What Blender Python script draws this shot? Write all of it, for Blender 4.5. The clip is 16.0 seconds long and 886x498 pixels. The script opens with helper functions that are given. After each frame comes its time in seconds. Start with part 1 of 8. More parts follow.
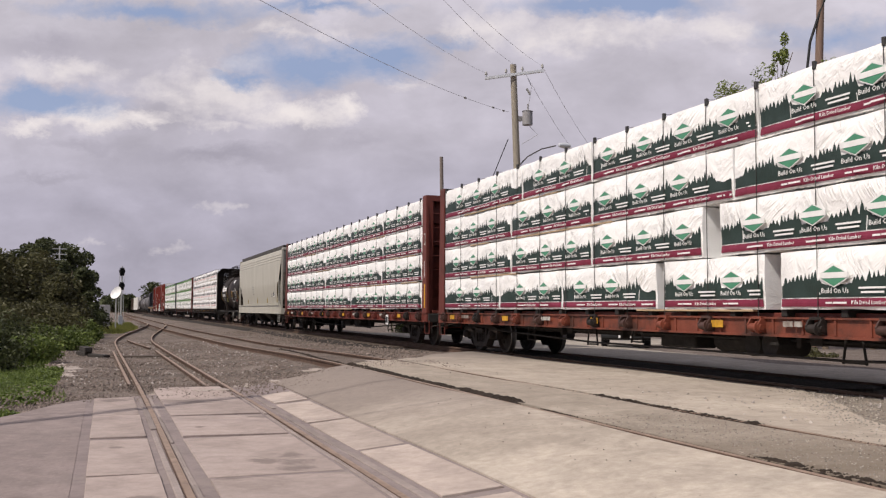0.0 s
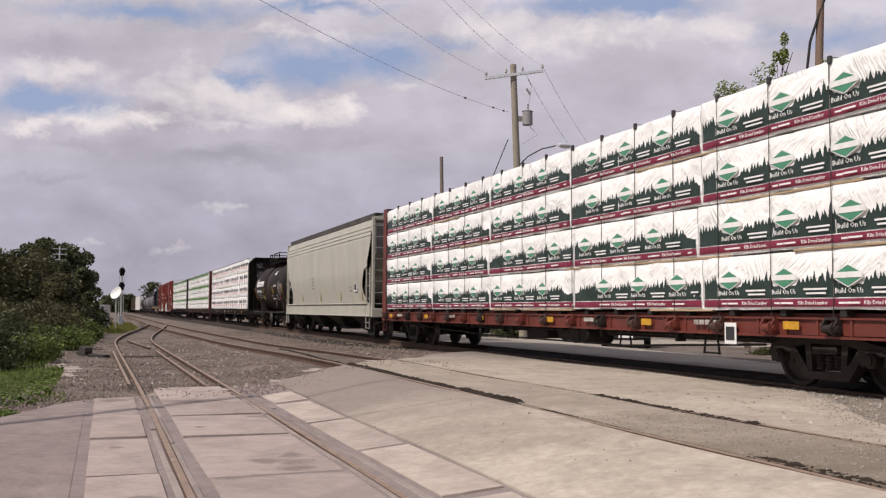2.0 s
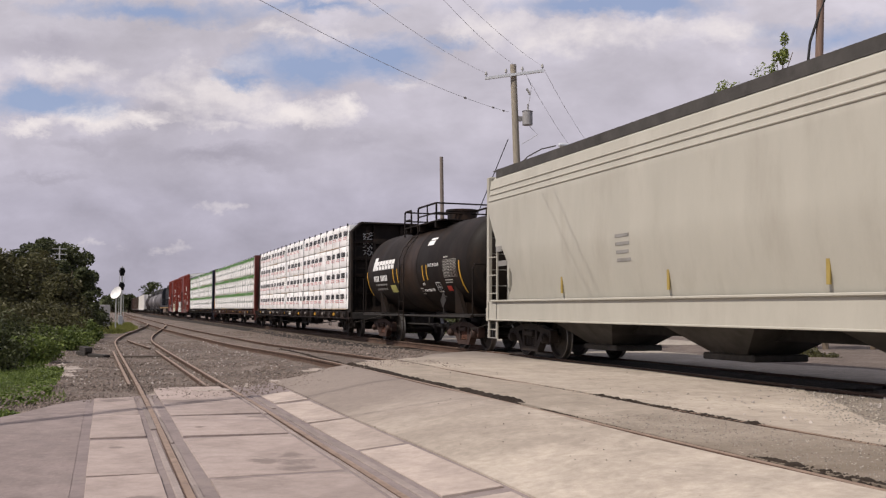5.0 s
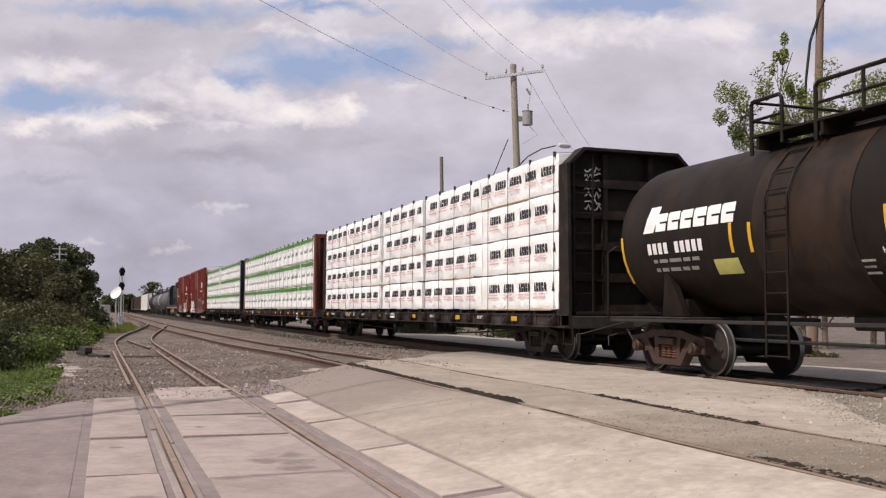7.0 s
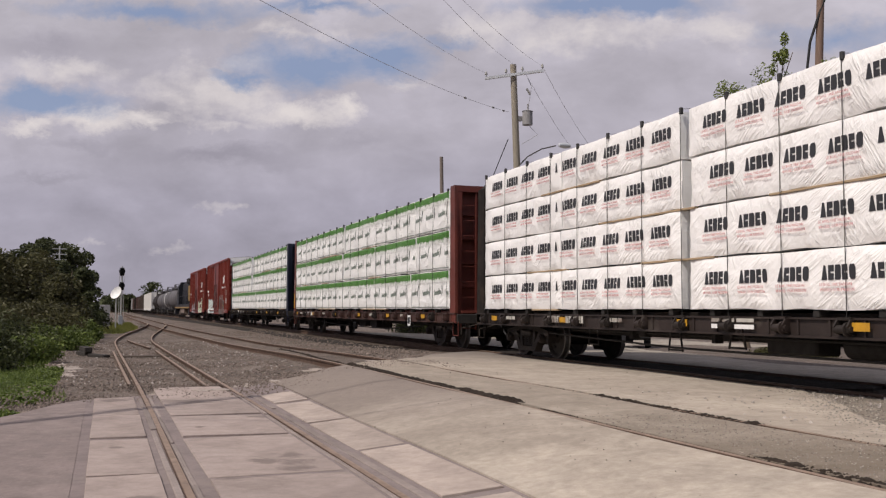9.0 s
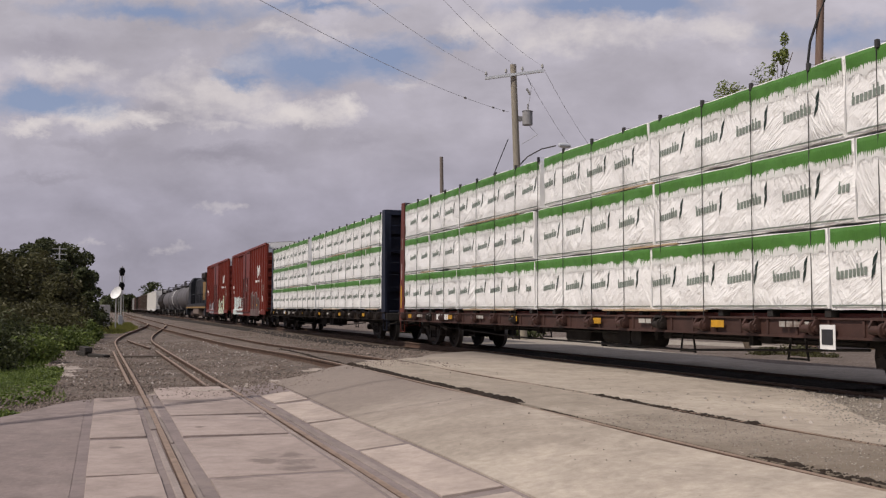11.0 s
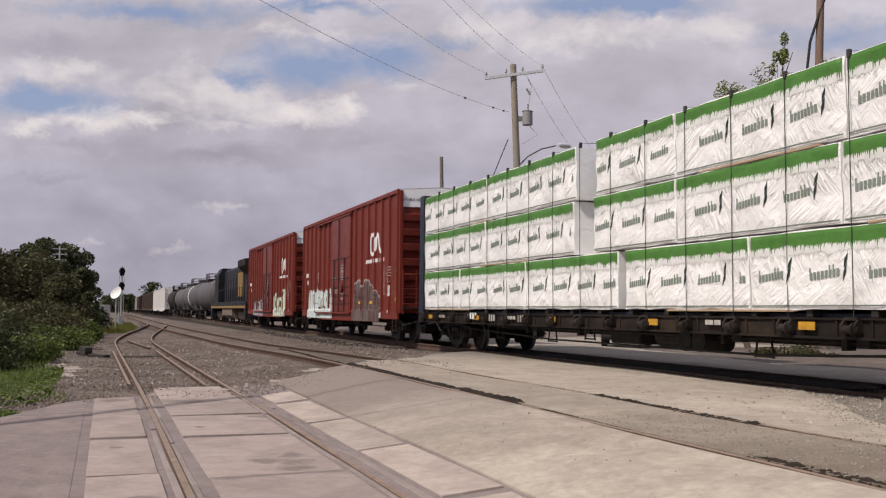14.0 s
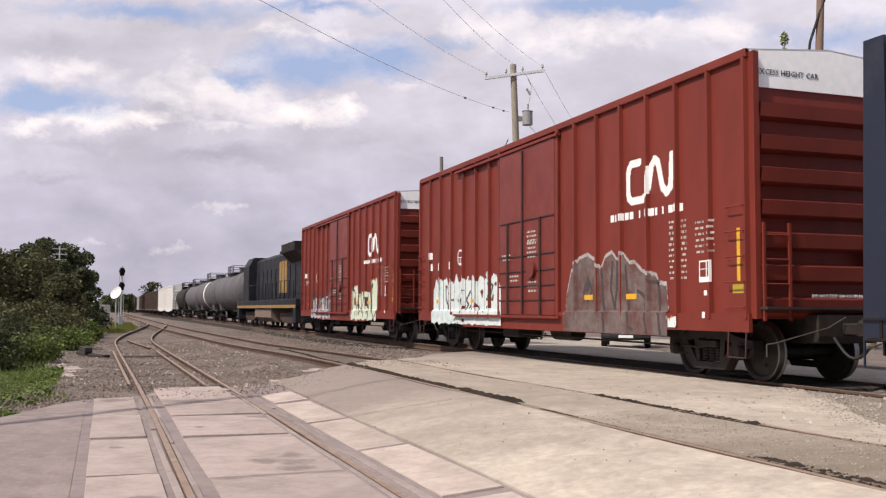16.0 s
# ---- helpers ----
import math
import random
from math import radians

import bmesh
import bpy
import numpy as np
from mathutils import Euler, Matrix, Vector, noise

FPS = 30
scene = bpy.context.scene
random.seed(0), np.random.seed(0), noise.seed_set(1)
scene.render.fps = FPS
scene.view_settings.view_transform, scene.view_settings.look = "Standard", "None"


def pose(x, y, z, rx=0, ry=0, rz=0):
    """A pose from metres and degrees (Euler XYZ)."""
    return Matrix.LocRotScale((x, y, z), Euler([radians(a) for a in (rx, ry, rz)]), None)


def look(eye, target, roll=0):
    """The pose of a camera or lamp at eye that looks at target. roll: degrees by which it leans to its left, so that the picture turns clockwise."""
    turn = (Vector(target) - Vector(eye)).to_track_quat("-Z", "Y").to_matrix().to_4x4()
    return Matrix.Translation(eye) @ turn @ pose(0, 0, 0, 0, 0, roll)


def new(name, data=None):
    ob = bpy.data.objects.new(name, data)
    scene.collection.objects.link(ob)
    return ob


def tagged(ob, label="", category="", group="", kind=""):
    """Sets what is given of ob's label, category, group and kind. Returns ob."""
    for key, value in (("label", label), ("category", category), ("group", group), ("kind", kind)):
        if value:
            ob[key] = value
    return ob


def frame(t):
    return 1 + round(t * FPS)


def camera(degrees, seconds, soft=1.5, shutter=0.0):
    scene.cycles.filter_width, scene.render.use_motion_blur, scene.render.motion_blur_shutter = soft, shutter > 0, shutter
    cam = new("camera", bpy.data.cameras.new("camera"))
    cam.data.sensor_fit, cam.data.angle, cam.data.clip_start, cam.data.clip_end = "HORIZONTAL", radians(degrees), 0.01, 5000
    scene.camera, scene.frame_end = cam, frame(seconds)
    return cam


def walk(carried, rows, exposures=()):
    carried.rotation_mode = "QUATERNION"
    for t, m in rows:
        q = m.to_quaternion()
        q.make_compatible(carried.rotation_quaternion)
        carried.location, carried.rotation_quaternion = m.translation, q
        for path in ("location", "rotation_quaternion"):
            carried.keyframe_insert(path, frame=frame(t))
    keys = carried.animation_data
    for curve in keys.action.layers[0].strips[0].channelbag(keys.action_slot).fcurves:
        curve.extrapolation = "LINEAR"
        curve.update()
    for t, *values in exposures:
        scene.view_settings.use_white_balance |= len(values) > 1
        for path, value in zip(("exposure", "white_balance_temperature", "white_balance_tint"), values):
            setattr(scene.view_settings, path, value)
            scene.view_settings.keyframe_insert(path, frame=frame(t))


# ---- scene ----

# ---- camera: low tripod beside a grade crossing; x runs along the tracks, y away, z = 0 at the rail head ----
cam = camera(50.0, 16.0, soft=1.25)
EYE = Vector((0.0, 0.0, 1.08))
YAW, PITCH, ROLL = radians(-70.403), radians(3.692), 0.324
AIM = Vector((math.sin(YAW) * math.cos(PITCH), math.cos(YAW) * math.cos(PITCH), math.sin(PITCH)))
VIEW = look(EYE, EYE + AIM * 10, ROLL)
walk(cam, [(0, VIEW), (16, VIEW)], exposures=((0, 0.0), (4.2, 0.0), (6.0, 0.10), (6.6, 0.14), (7.0, 0.14), (7.5, -0.08), (8.0, -0.23), (9.2, -0.23), (11.3, -0.30), (12.5, -0.21), (13.0, -0.20), (13.5, -0.12), (14.0, -0.12), (14.5, -0.10), (15.0, 0.0), (15.5, 0.19), (16, 0.36)))

# ---- light ----
SUN_TO = Vector((0.19, -0.60, 0.78)).normalized()      # towards the sun
elev = math.asin(SUN_TO.z)
azim = math.atan2(SUN_TO.x, SUN_TO.y)
sun_data = bpy.data.lights.new("sun", "SUN")
sun_data.energy, sun_data.angle, sun_data.color = 4.2, radians(0.6), (1.0, 0.92, 0.84)
sun = new("sun", sun_data)
sun.matrix_world = look(SUN_TO * 60, (0, 0, 0))


def nodes_of(owner):
    owner.use_nodes = True
    nt = owner.node_tree
    nt.nodes.clear()
    return nt


def link(nt, a, b):
    nt.links.new(a, b)


def node(nt, kind, ins=None, operation=None, data_type=None, blend_type=None, feature=None):
    n = nt.nodes.new(kind)
    if operation:
        n.operation = operation
    if data_type:
        n.data_type = data_type
    if blend_type:
        n.blend_type = blend_type
    if feature:
        n.feature = feature
    for k, v in (ins or {}).items():
        if hasattr(v, "is_output"):
            nt.links.new(v, n.inputs[k])
        else:
            n.inputs[k].default_value = v
    return n


def maths(nt, op, a, b=0.0, c=0.0, clamp=False):
    n = node(nt, "ShaderNodeMath", {0: a, 1: b, 2: c}, operation=op)
    n.use_clamp = clamp
    return n.outputs[0]


def ramp(nt, fac, stops, interp="LINEAR"):
    n = node(nt, "ShaderNodeValToRGB", {0: fac})
    el = n.color_ramp.elements
    n.color_ramp.interpolation = interp
    while len(el) < len(stops):
        el.new(0.5)
    for e, (p, c) in zip(el, stops):
        e.position = p
        e.color = (c, c, c, 1) if isinstance(c, (int, float)) else (*c, 1)
    return n.outputs[0]


def mix(nt, fac, a, b, mode="MIX"):
    n = node(nt, "ShaderNodeMix", data_type="RGBA", blend_type=mode)
    for sock, v in ((n.inputs[0], fac), (n.inputs[6], a), (n.inputs[7], b)):
        if hasattr(v, "is_output"):
            nt.links.new(v, sock)
        elif isinstance(v, (int, float)) and sock.type != "VALUE":
            sock.default_value = (v, v, v, 1)
        else:
            sock.default_value = (*v, 1) if isinstance(v, tuple) and len(v) == 3 else v
    return n.outputs[2]


world = bpy.data.worlds.new("sky")
scene.world = world
nt = nodes_of(world)
sky = node(nt, "ShaderNodeTexSky")
sky.sky_type, sky.sun_disc, sky.sun_elevation, sky.sun_rotation = "NISHITA", False, elev, azim
sky.air_density, sky.dust_density, sky.ozone_density = 1.0, 2.0, 1.5
way = node(nt, "ShaderNodeTexCoord").outputs["Generated"]


def dot(vec, const):
    return node(nt, "ShaderNodeVectorMath", {0: vec, 1: tuple(const)}, operation="DOT_PRODUCT").outputs["Value"]


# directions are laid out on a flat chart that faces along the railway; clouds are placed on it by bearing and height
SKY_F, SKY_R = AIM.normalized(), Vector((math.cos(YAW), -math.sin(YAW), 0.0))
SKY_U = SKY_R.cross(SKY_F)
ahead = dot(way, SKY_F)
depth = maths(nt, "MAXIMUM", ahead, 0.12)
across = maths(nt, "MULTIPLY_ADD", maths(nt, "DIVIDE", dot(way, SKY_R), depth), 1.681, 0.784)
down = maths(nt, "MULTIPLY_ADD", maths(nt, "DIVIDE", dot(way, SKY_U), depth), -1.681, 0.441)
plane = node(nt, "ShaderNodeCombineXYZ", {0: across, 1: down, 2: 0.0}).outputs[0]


def cloud_noise(sx, sy, detail, rough, off, twist=0.0):
    mp = node(nt, "ShaderNodeMapping", {0: plane, 1: (off, off * 0.7, off), 2: (0, 0, radians(twist)), 3: (sx, sy, 1.0)}).outputs[0]
    return node(nt, "ShaderNodeTexNoise", {"Vector": mp, "Scale": 1.0, "Detail": detail, "Roughness": rough, "Distortion": 0.15})


warp = cloud_noise(8.0, 12.0, 6.0, 0.65, 2.0)
soft_plane = node(nt, "ShaderNodeVectorMath", {0: plane, 1: node(nt, "ShaderNodeVectorMath", {0: node(nt, "ShaderNodeVectorMath", {0: warp.outputs["Color"], 1: (0.5, 0.5, 0.5)}, operation="SUBTRACT").outputs[0], 1: (0.15, 0.10, 0.0)}, operation="MULTIPLY").outputs[0]}, operation="ADD").outputs[0]


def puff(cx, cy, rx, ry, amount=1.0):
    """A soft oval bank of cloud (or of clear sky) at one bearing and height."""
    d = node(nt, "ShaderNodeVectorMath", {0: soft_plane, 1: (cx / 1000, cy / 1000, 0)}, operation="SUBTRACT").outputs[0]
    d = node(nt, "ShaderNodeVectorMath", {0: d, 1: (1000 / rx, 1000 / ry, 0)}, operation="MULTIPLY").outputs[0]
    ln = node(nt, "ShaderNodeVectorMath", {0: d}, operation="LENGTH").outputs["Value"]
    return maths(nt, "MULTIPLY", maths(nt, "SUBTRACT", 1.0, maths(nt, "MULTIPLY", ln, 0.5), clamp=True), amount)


def most(parts):
    out = parts[0]
    for p in parts[1:]:
        out = maths(nt, "MAXIMUM", out, p)
    return out


streak = cloud_noise(3.2, 6.5, 8.0, 0.62, 5.0, -6).outputs[0]
grain = cloud_noise(6.0, 10.0, 7.0, 0.58, 9.0).outputs[0]
broad = cloud_noise(1.3, 2.6, 3.0, 0.5, 1.0).outputs[0]
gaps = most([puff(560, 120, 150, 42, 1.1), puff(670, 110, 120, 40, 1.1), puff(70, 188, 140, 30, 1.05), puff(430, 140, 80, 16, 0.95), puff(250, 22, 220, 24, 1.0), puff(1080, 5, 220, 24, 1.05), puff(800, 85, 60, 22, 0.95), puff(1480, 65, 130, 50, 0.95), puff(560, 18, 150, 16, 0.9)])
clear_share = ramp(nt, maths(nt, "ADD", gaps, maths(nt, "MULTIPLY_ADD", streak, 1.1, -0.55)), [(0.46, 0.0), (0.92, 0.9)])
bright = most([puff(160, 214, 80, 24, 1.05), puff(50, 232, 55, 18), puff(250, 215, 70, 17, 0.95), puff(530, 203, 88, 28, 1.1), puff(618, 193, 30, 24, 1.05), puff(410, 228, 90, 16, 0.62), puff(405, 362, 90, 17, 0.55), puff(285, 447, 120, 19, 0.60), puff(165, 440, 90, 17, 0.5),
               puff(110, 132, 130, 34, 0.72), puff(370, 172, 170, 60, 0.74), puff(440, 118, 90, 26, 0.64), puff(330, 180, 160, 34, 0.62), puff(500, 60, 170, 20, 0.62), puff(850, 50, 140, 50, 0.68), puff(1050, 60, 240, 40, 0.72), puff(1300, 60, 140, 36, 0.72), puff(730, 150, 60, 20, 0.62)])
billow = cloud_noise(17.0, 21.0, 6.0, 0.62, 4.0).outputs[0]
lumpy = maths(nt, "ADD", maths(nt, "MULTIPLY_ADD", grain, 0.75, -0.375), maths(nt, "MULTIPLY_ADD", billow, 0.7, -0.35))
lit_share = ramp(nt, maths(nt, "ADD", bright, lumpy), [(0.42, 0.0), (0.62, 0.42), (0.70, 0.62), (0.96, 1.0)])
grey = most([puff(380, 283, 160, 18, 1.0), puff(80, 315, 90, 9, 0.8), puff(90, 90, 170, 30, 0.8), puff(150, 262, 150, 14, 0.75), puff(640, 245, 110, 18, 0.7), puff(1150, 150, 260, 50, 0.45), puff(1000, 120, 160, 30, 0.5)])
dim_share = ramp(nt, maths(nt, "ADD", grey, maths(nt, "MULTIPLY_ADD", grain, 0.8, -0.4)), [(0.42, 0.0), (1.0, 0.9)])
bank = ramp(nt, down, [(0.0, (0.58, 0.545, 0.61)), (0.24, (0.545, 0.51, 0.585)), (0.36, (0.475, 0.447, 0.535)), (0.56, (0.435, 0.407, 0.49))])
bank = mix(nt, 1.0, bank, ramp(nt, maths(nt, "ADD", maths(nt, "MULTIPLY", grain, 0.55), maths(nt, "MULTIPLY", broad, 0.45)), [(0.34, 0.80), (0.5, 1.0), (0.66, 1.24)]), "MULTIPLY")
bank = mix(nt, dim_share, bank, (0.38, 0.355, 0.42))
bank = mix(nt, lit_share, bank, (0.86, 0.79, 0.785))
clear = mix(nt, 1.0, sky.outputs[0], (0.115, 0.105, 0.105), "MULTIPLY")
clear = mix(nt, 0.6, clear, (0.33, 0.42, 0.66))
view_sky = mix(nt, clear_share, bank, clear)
# elsewhere: the same broken cloud cover
flat = node(nt, "ShaderNodeTexNoise", {"Vector": way, "Scale": 2.4, "Detail": 7.0, "Roughness": 0.58}).outputs[0]
other = mix(nt, ramp(nt, flat, [(0.42, 0.0), (0.56, 1.0)]), clear, (0.52, 0.49, 0.53))
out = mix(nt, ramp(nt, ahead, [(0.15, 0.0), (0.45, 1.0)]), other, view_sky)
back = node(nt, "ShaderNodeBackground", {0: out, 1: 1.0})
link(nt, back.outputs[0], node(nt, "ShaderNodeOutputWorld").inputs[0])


# ---- materials ----
def surface(name, color, rough=0.6, metal=0.0, vary=0.25, scale=6.0, bump=0.2, fine=90.0, second=None, second_at=(0.55, 0.7), second_scale=1.5,
            stretch=(1, 1, 1), spec=0.4, island=0.0, sheen=0.0):
    """A paint, mineral or cloth surface: two scales of tone, patches of a second colour, and fine relief."""
    m = bpy.data.materials.new(name)
    t = nodes_of(m)
    co = node(t, "ShaderNodeTexCoord").outputs["Object"]
    mp = node(t, "ShaderNodeMapping", {0: co, 3: stretch}).outputs[0]
    info = node(t, "ShaderNodeObjectInfo").outputs["Random"]
    shift = node(t, "ShaderNodeVectorMath", {0: mp, 1: node(t, "ShaderNodeCombineXYZ", {0: maths(t, "MULTIPLY", info, 37.0), 1: 0.0, 2: 0.0}).outputs[0]}, operation="ADD").outputs[0]
    a = node(t, "ShaderNodeTexNoise", {"Vector": shift, "Scale": scale, "Detail": 6.0, "Roughness": 0.62}).outputs[0]
    b = node(t, "ShaderNodeTexNoise", {"Vector": co, "Scale": fine, "Detail": 3.0, "Roughness": 0.6}).outputs[0]
    tone = maths(t, "ADD", maths(t, "MULTIPLY", a, 0.65), maths(t, "MULTIPLY", b, 0.35))
    lo = tuple(c * (1 - vary) for c in color)
    hi = tuple(min(1, c * (1 + vary)) for c in color)
    col = ramp(t, tone, [(0.32, lo), (0.5, color), (0.68, hi)])
    if second:
        patch = node(t, "ShaderNodeTexNoise", {"Vector": shift, "Scale": second_scale, "Detail": 8.0, "Roughness": 0.68}).outputs[0]
        col = mix(t, ramp(t, patch, [(second_at[0], 0.0), (second_at[1], 1.0)]), col, second)
    if island:
        rnd = node(t, "ShaderNodeNewGeometry").outputs["Random Per Island"]
        col = mix(t, 1.0, col, ramp(t, rnd, [(0.0, 1 - island), (1.0, 1.0)]), "MULTIPLY")
    bs = node(t, "ShaderNodeBsdfPrincipled", {"Base Color": col, "Metallic": metal, "Specular IOR Level": spec,
                                             "Roughness": ramp(t, tone, [(0.3, min(1, rough * 1.15)), (0.7, rough * 0.85)])})
    if bump:
        hgt = maths(t, "ADD", maths(t, "MULTIPLY", a, 0.6), maths(t, "MULTIPLY", b, 0.4))
        link(t, node(t, "ShaderNodeBump", {"Strength": bump, "Distance": 0.02, "Height": hgt}).outputs[0], bs.inputs["Normal"])
    link(t, bs.outputs[0], node(t, "ShaderNodeOutputMaterial").inputs[0])
    return m


def film_wrap(name, color, crease=0.5):
    """Woven plastic wrap pulled over lumber: diagonal creases and slack."""
    m = bpy.data.materials.new(name)
    t = nodes_of(m)
    co = node(t, "ShaderNodeTexCoord").outputs["Object"]
    info = node(t, "ShaderNodeObjectInfo").outputs["Random"]
    off = node(t, "ShaderNodeVectorMath", {0: co, 1: node(t, "ShaderNodeCombineXYZ", {0: maths(t, "MULTIPLY", info, 53.0), 1: 0.0, 2: maths(t, "MULTIPLY", info, 11.0)}).outputs[0]}, operation="ADD").outputs[0]
    turned = node(t, "ShaderNodeMapping", {0: off, 2: (0, radians(33), 0)}).outputs[0]
    diag = node(t, "ShaderNodeMapping", {0: turned, 3: (0.42, 1.0, 3.4)}).outputs[0]
    turned2 = node(t, "ShaderNodeMapping", {0: off, 2: (0, radians(-61), 0)}).outputs[0]
    diag2 = node(t, "ShaderNodeMapping", {0: turned2, 3: (0.42, 1.0, 3.6)}).outputs[0]
    a = node(t, "ShaderNodeTexNoise", {"Vector": diag, "Scale": 2.1, "Detail": 3.5, "Roughness": 0.55, "Distortion": 0.5}).outputs[0]
    c = node(t, "ShaderNodeTexNoise", {"Vector": diag2, "Scale": 2.3, "Detail": 3.5, "Roughness": 0.55, "Distortion": 0.6}).outputs[0]
    b = node(t, "ShaderNodeTexNoise", {"Vector": off, "Scale": 1.1, "Detail": 3.0}).outputs[0]
    d = node(t, "ShaderNodeTexNoise", {"Vector": off, "Scale": 3.4, "Detail": 3.0}).outputs[0]

    def fold(n):
        return ramp(t, maths(t, "ABSOLUTE", maths(t, "SUBTRACT", n, 0.5)), [(0.0, 1.0), (0.06, 0.5), (0.2, 0.0)])
    one = maths(t, "MULTIPLY", fold(a), ramp(t, b, [(0.49, 0.0), (0.66, 1.0)]))
    two = maths(t, "MULTIPLY", fold(c), ramp(t, b, [(0.34, 1.0), (0.48, 0.0)]))
    e1 = node(t, "ShaderNodeTexNoise", {"Vector": diag, "Scale": 5.2, "Detail": 2.5, "Roughness": 0.5, "Distortion": 0.8}).outputs[0]
    e2 = node(t, "ShaderNodeTexNoise", {"Vector": diag2, "Scale": 5.6, "Detail": 2.5, "Roughness": 0.5, "Distortion": 0.8}).outputs[0]

    def pleat(n):
        return ramp(t, maths(t, "ABSOLUTE", maths(t, "SUBTRACT", n, 0.5)), [(0.0, 1.0), (0.035, 0.35), (0.09, 0.0)])
    sharp = maths(t, "ADD", maths(t, "MULTIPLY", pleat(e1), ramp(t, d, [(0.46, 0.0), (0.6, 1.0)])), maths(t, "MULTIPLY", pleat(e2), ramp(t, d, [(0.38, 1.0), (0.5, 0.0)])))
    ridge = maths(t, "ADD", maths(t, "ADD", maths(t, "ADD", one, two), maths(t, "MULTIPLY", d, 1.5)), maths(t, "MULTIPLY", sharp, 0.30))
    lo = tuple(v * 0.9 for v in color)
    col = ramp(t, b, [(0.35, lo), (0.6, color)])
    bs = node(t, "ShaderNodeBsdfPrincipled", {"Base Color": col, "Roughness": 0.42, "Specular IOR Level": 0.4})
    link(t, node(t, "ShaderNodeBump", {"Strength": crease, "Distance": 0.05, "Height": ridge}).outputs[0], bs.inputs["Normal"])
    link(t, bs.outputs[0], node(t, "ShaderNodeOutputMaterial").inputs[0])
    return m


WRAP = film_wrap("white_lumber_wrap", (0.90, 0.885, 0.86), 0.58)
WRAP_PINK = film_wrap("white_wrap_of_the_red_print", (0.91, 0.885, 0.865), 0.5)
WRAP_BACK = film_wrap("silver_wrap_end", (0.82, 0.82, 0.81), 0.12)
INK_GREEN = surface("dark_green_print", (0.020, 0.036, 0.030), 0.5, vary=0.2, bump=0.05)
INK_LOGO = surface("emerald_print", (0.065, 0.23, 0.135), 0.5, vary=0.12, bump=0.05)
INK_LIME = surface("grass_green_print", (0.060, 0.17, 0.026), 0.5, vary=0.18, bump=0.05)
INK_PALE = surface("faint_grey_print", (0.66, 0.655, 0.63), 0.5, vary=0.15, bump=0.05)
INK_MAROON = surface("maroon_print", (0.19, 0.022, 0.05), 0.5, vary=0.15, bump=0.05)
INK_BLACK = surface("black_print", (0.030, 0.030, 0.034), 0.5, vary=0.2, bump=0.05)
INK_PINK = surface("faded_red_print", (0.62, 0.33, 0.33), 0.5, vary=0.1, bump=0.05)
INK_GREY = surface("grey_print", (0.20, 0.235, 0.20), 0.5, vary=0.2, bump=0.05)
END_WHITE = surface("clean_white_end_paint", (0.86, 0.85, 0.83), 0.5, vary=0.08, bump=0.08)
WHITE = surface("white_paint", (0.74, 0.73, 0.71), 0.5, vary=0.12, bump=0.08, second=(0.5, 0.47, 0.43), second_at=(0.6, 0.8))
CABLE = surface("black_strap", (0.035, 0.033, 0.032), 0.6, vary=0.3)
TIMBER = surface("raw_lumber", (0.36, 0.265, 0.165), 0.75, vary=0.3, stretch=(0.4, 6, 6))
RED_CAR = surface("oxide_red_car_paint", (0.125, 0.028, 0.019), 0.55, vary=0.25, scale=2.2, second=(0.07, 0.024, 0.017), second_at=(0.52, 0.72), bump=0.15)
ORANGE_CAR = surface("faded_orange_red_sill_paint", (0.165, 0.043, 0.024), 0.6, vary=0.35, scale=2.5, second=(0.055, 0.023, 0.016), second_at=(0.46, 0.60), bump=0.2)
BROWN_CAR = surface("dirty_brown_car_paint", (0.056, 0.027, 0.021), 0.6, vary=0.35, scale=2.2, second=(0.028, 0.018, 0.015), bump=0.2)
BLACK_CAR = surface("weathered_black_car_paint", (0.0155, 0.0115, 0.0092), 0.7, vary=0.4, scale=2.0, second=(0.042, 0.028, 0.0195), second_at=(0.5, 0.68), bump=0.15, spec=0.18)
SOOT_CAR = surface("sooty_brown_sill_paint", (0.023, 0.015, 0.0125), 0.6, vary=0.4, scale=2.2, second=(0.06, 0.048, 0.041), second_at=(0.54, 0.68), bump=0.2)
NAVY_CAR = surface("navy_blue_car_paint", (0.010, 0.0135, 0.029), 0.5, vary=0.25, scale=2.0, second=(0.03, 0.03, 0.038), bump=0.12)
BOX_RED = surface("boxcar_red_paint", (0.156, 0.0275, 0.0185), 0.5, vary=0.16, scale=1.6, second=(0.118, 0.0235, 0.0165), second_at=(0.52, 0.75), bump=0.1, stretch=(1, 1, 0.35), spec=0.2)
BOX_DOOR = surface("boxcar_door_paint", (0.146, 0.0235, 0.016), 0.5, vary=0.2, scale=1.8, bump=0.1)
BOX_HARDWARE = surface("sooty_red_door_hardware", (0.055, 0.017, 0.014), 0.6, vary=0.35, scale=4, second=(0.025, 0.015, 0.013), second_at=(0.48, 0.65), bump=0.15)
ROOF_GREY = surface("galvanised_roof", (0.36, 0.35, 0.34), 0.45, metal=0.4, vary=0.2, second=(0.2, 0.13, 0.09))
HOPPER_GREY = surface("beige_grey_hopper_paint", (0.40, 0.38, 0.325), 0.5, vary=0.09, scale=1.2, second=(0.345, 0.32, 0.27), second_at=(0.5, 0.75), bump=0.08, stretch=(1, 1, 0.3))
HOPPER_DARK = surface("darker_hopper_end_paint", (0.21, 0.20, 0.185), 0.6, vary=0.3, scale=1.6, second=(0.10, 0.085, 0.07), bump=0.15)
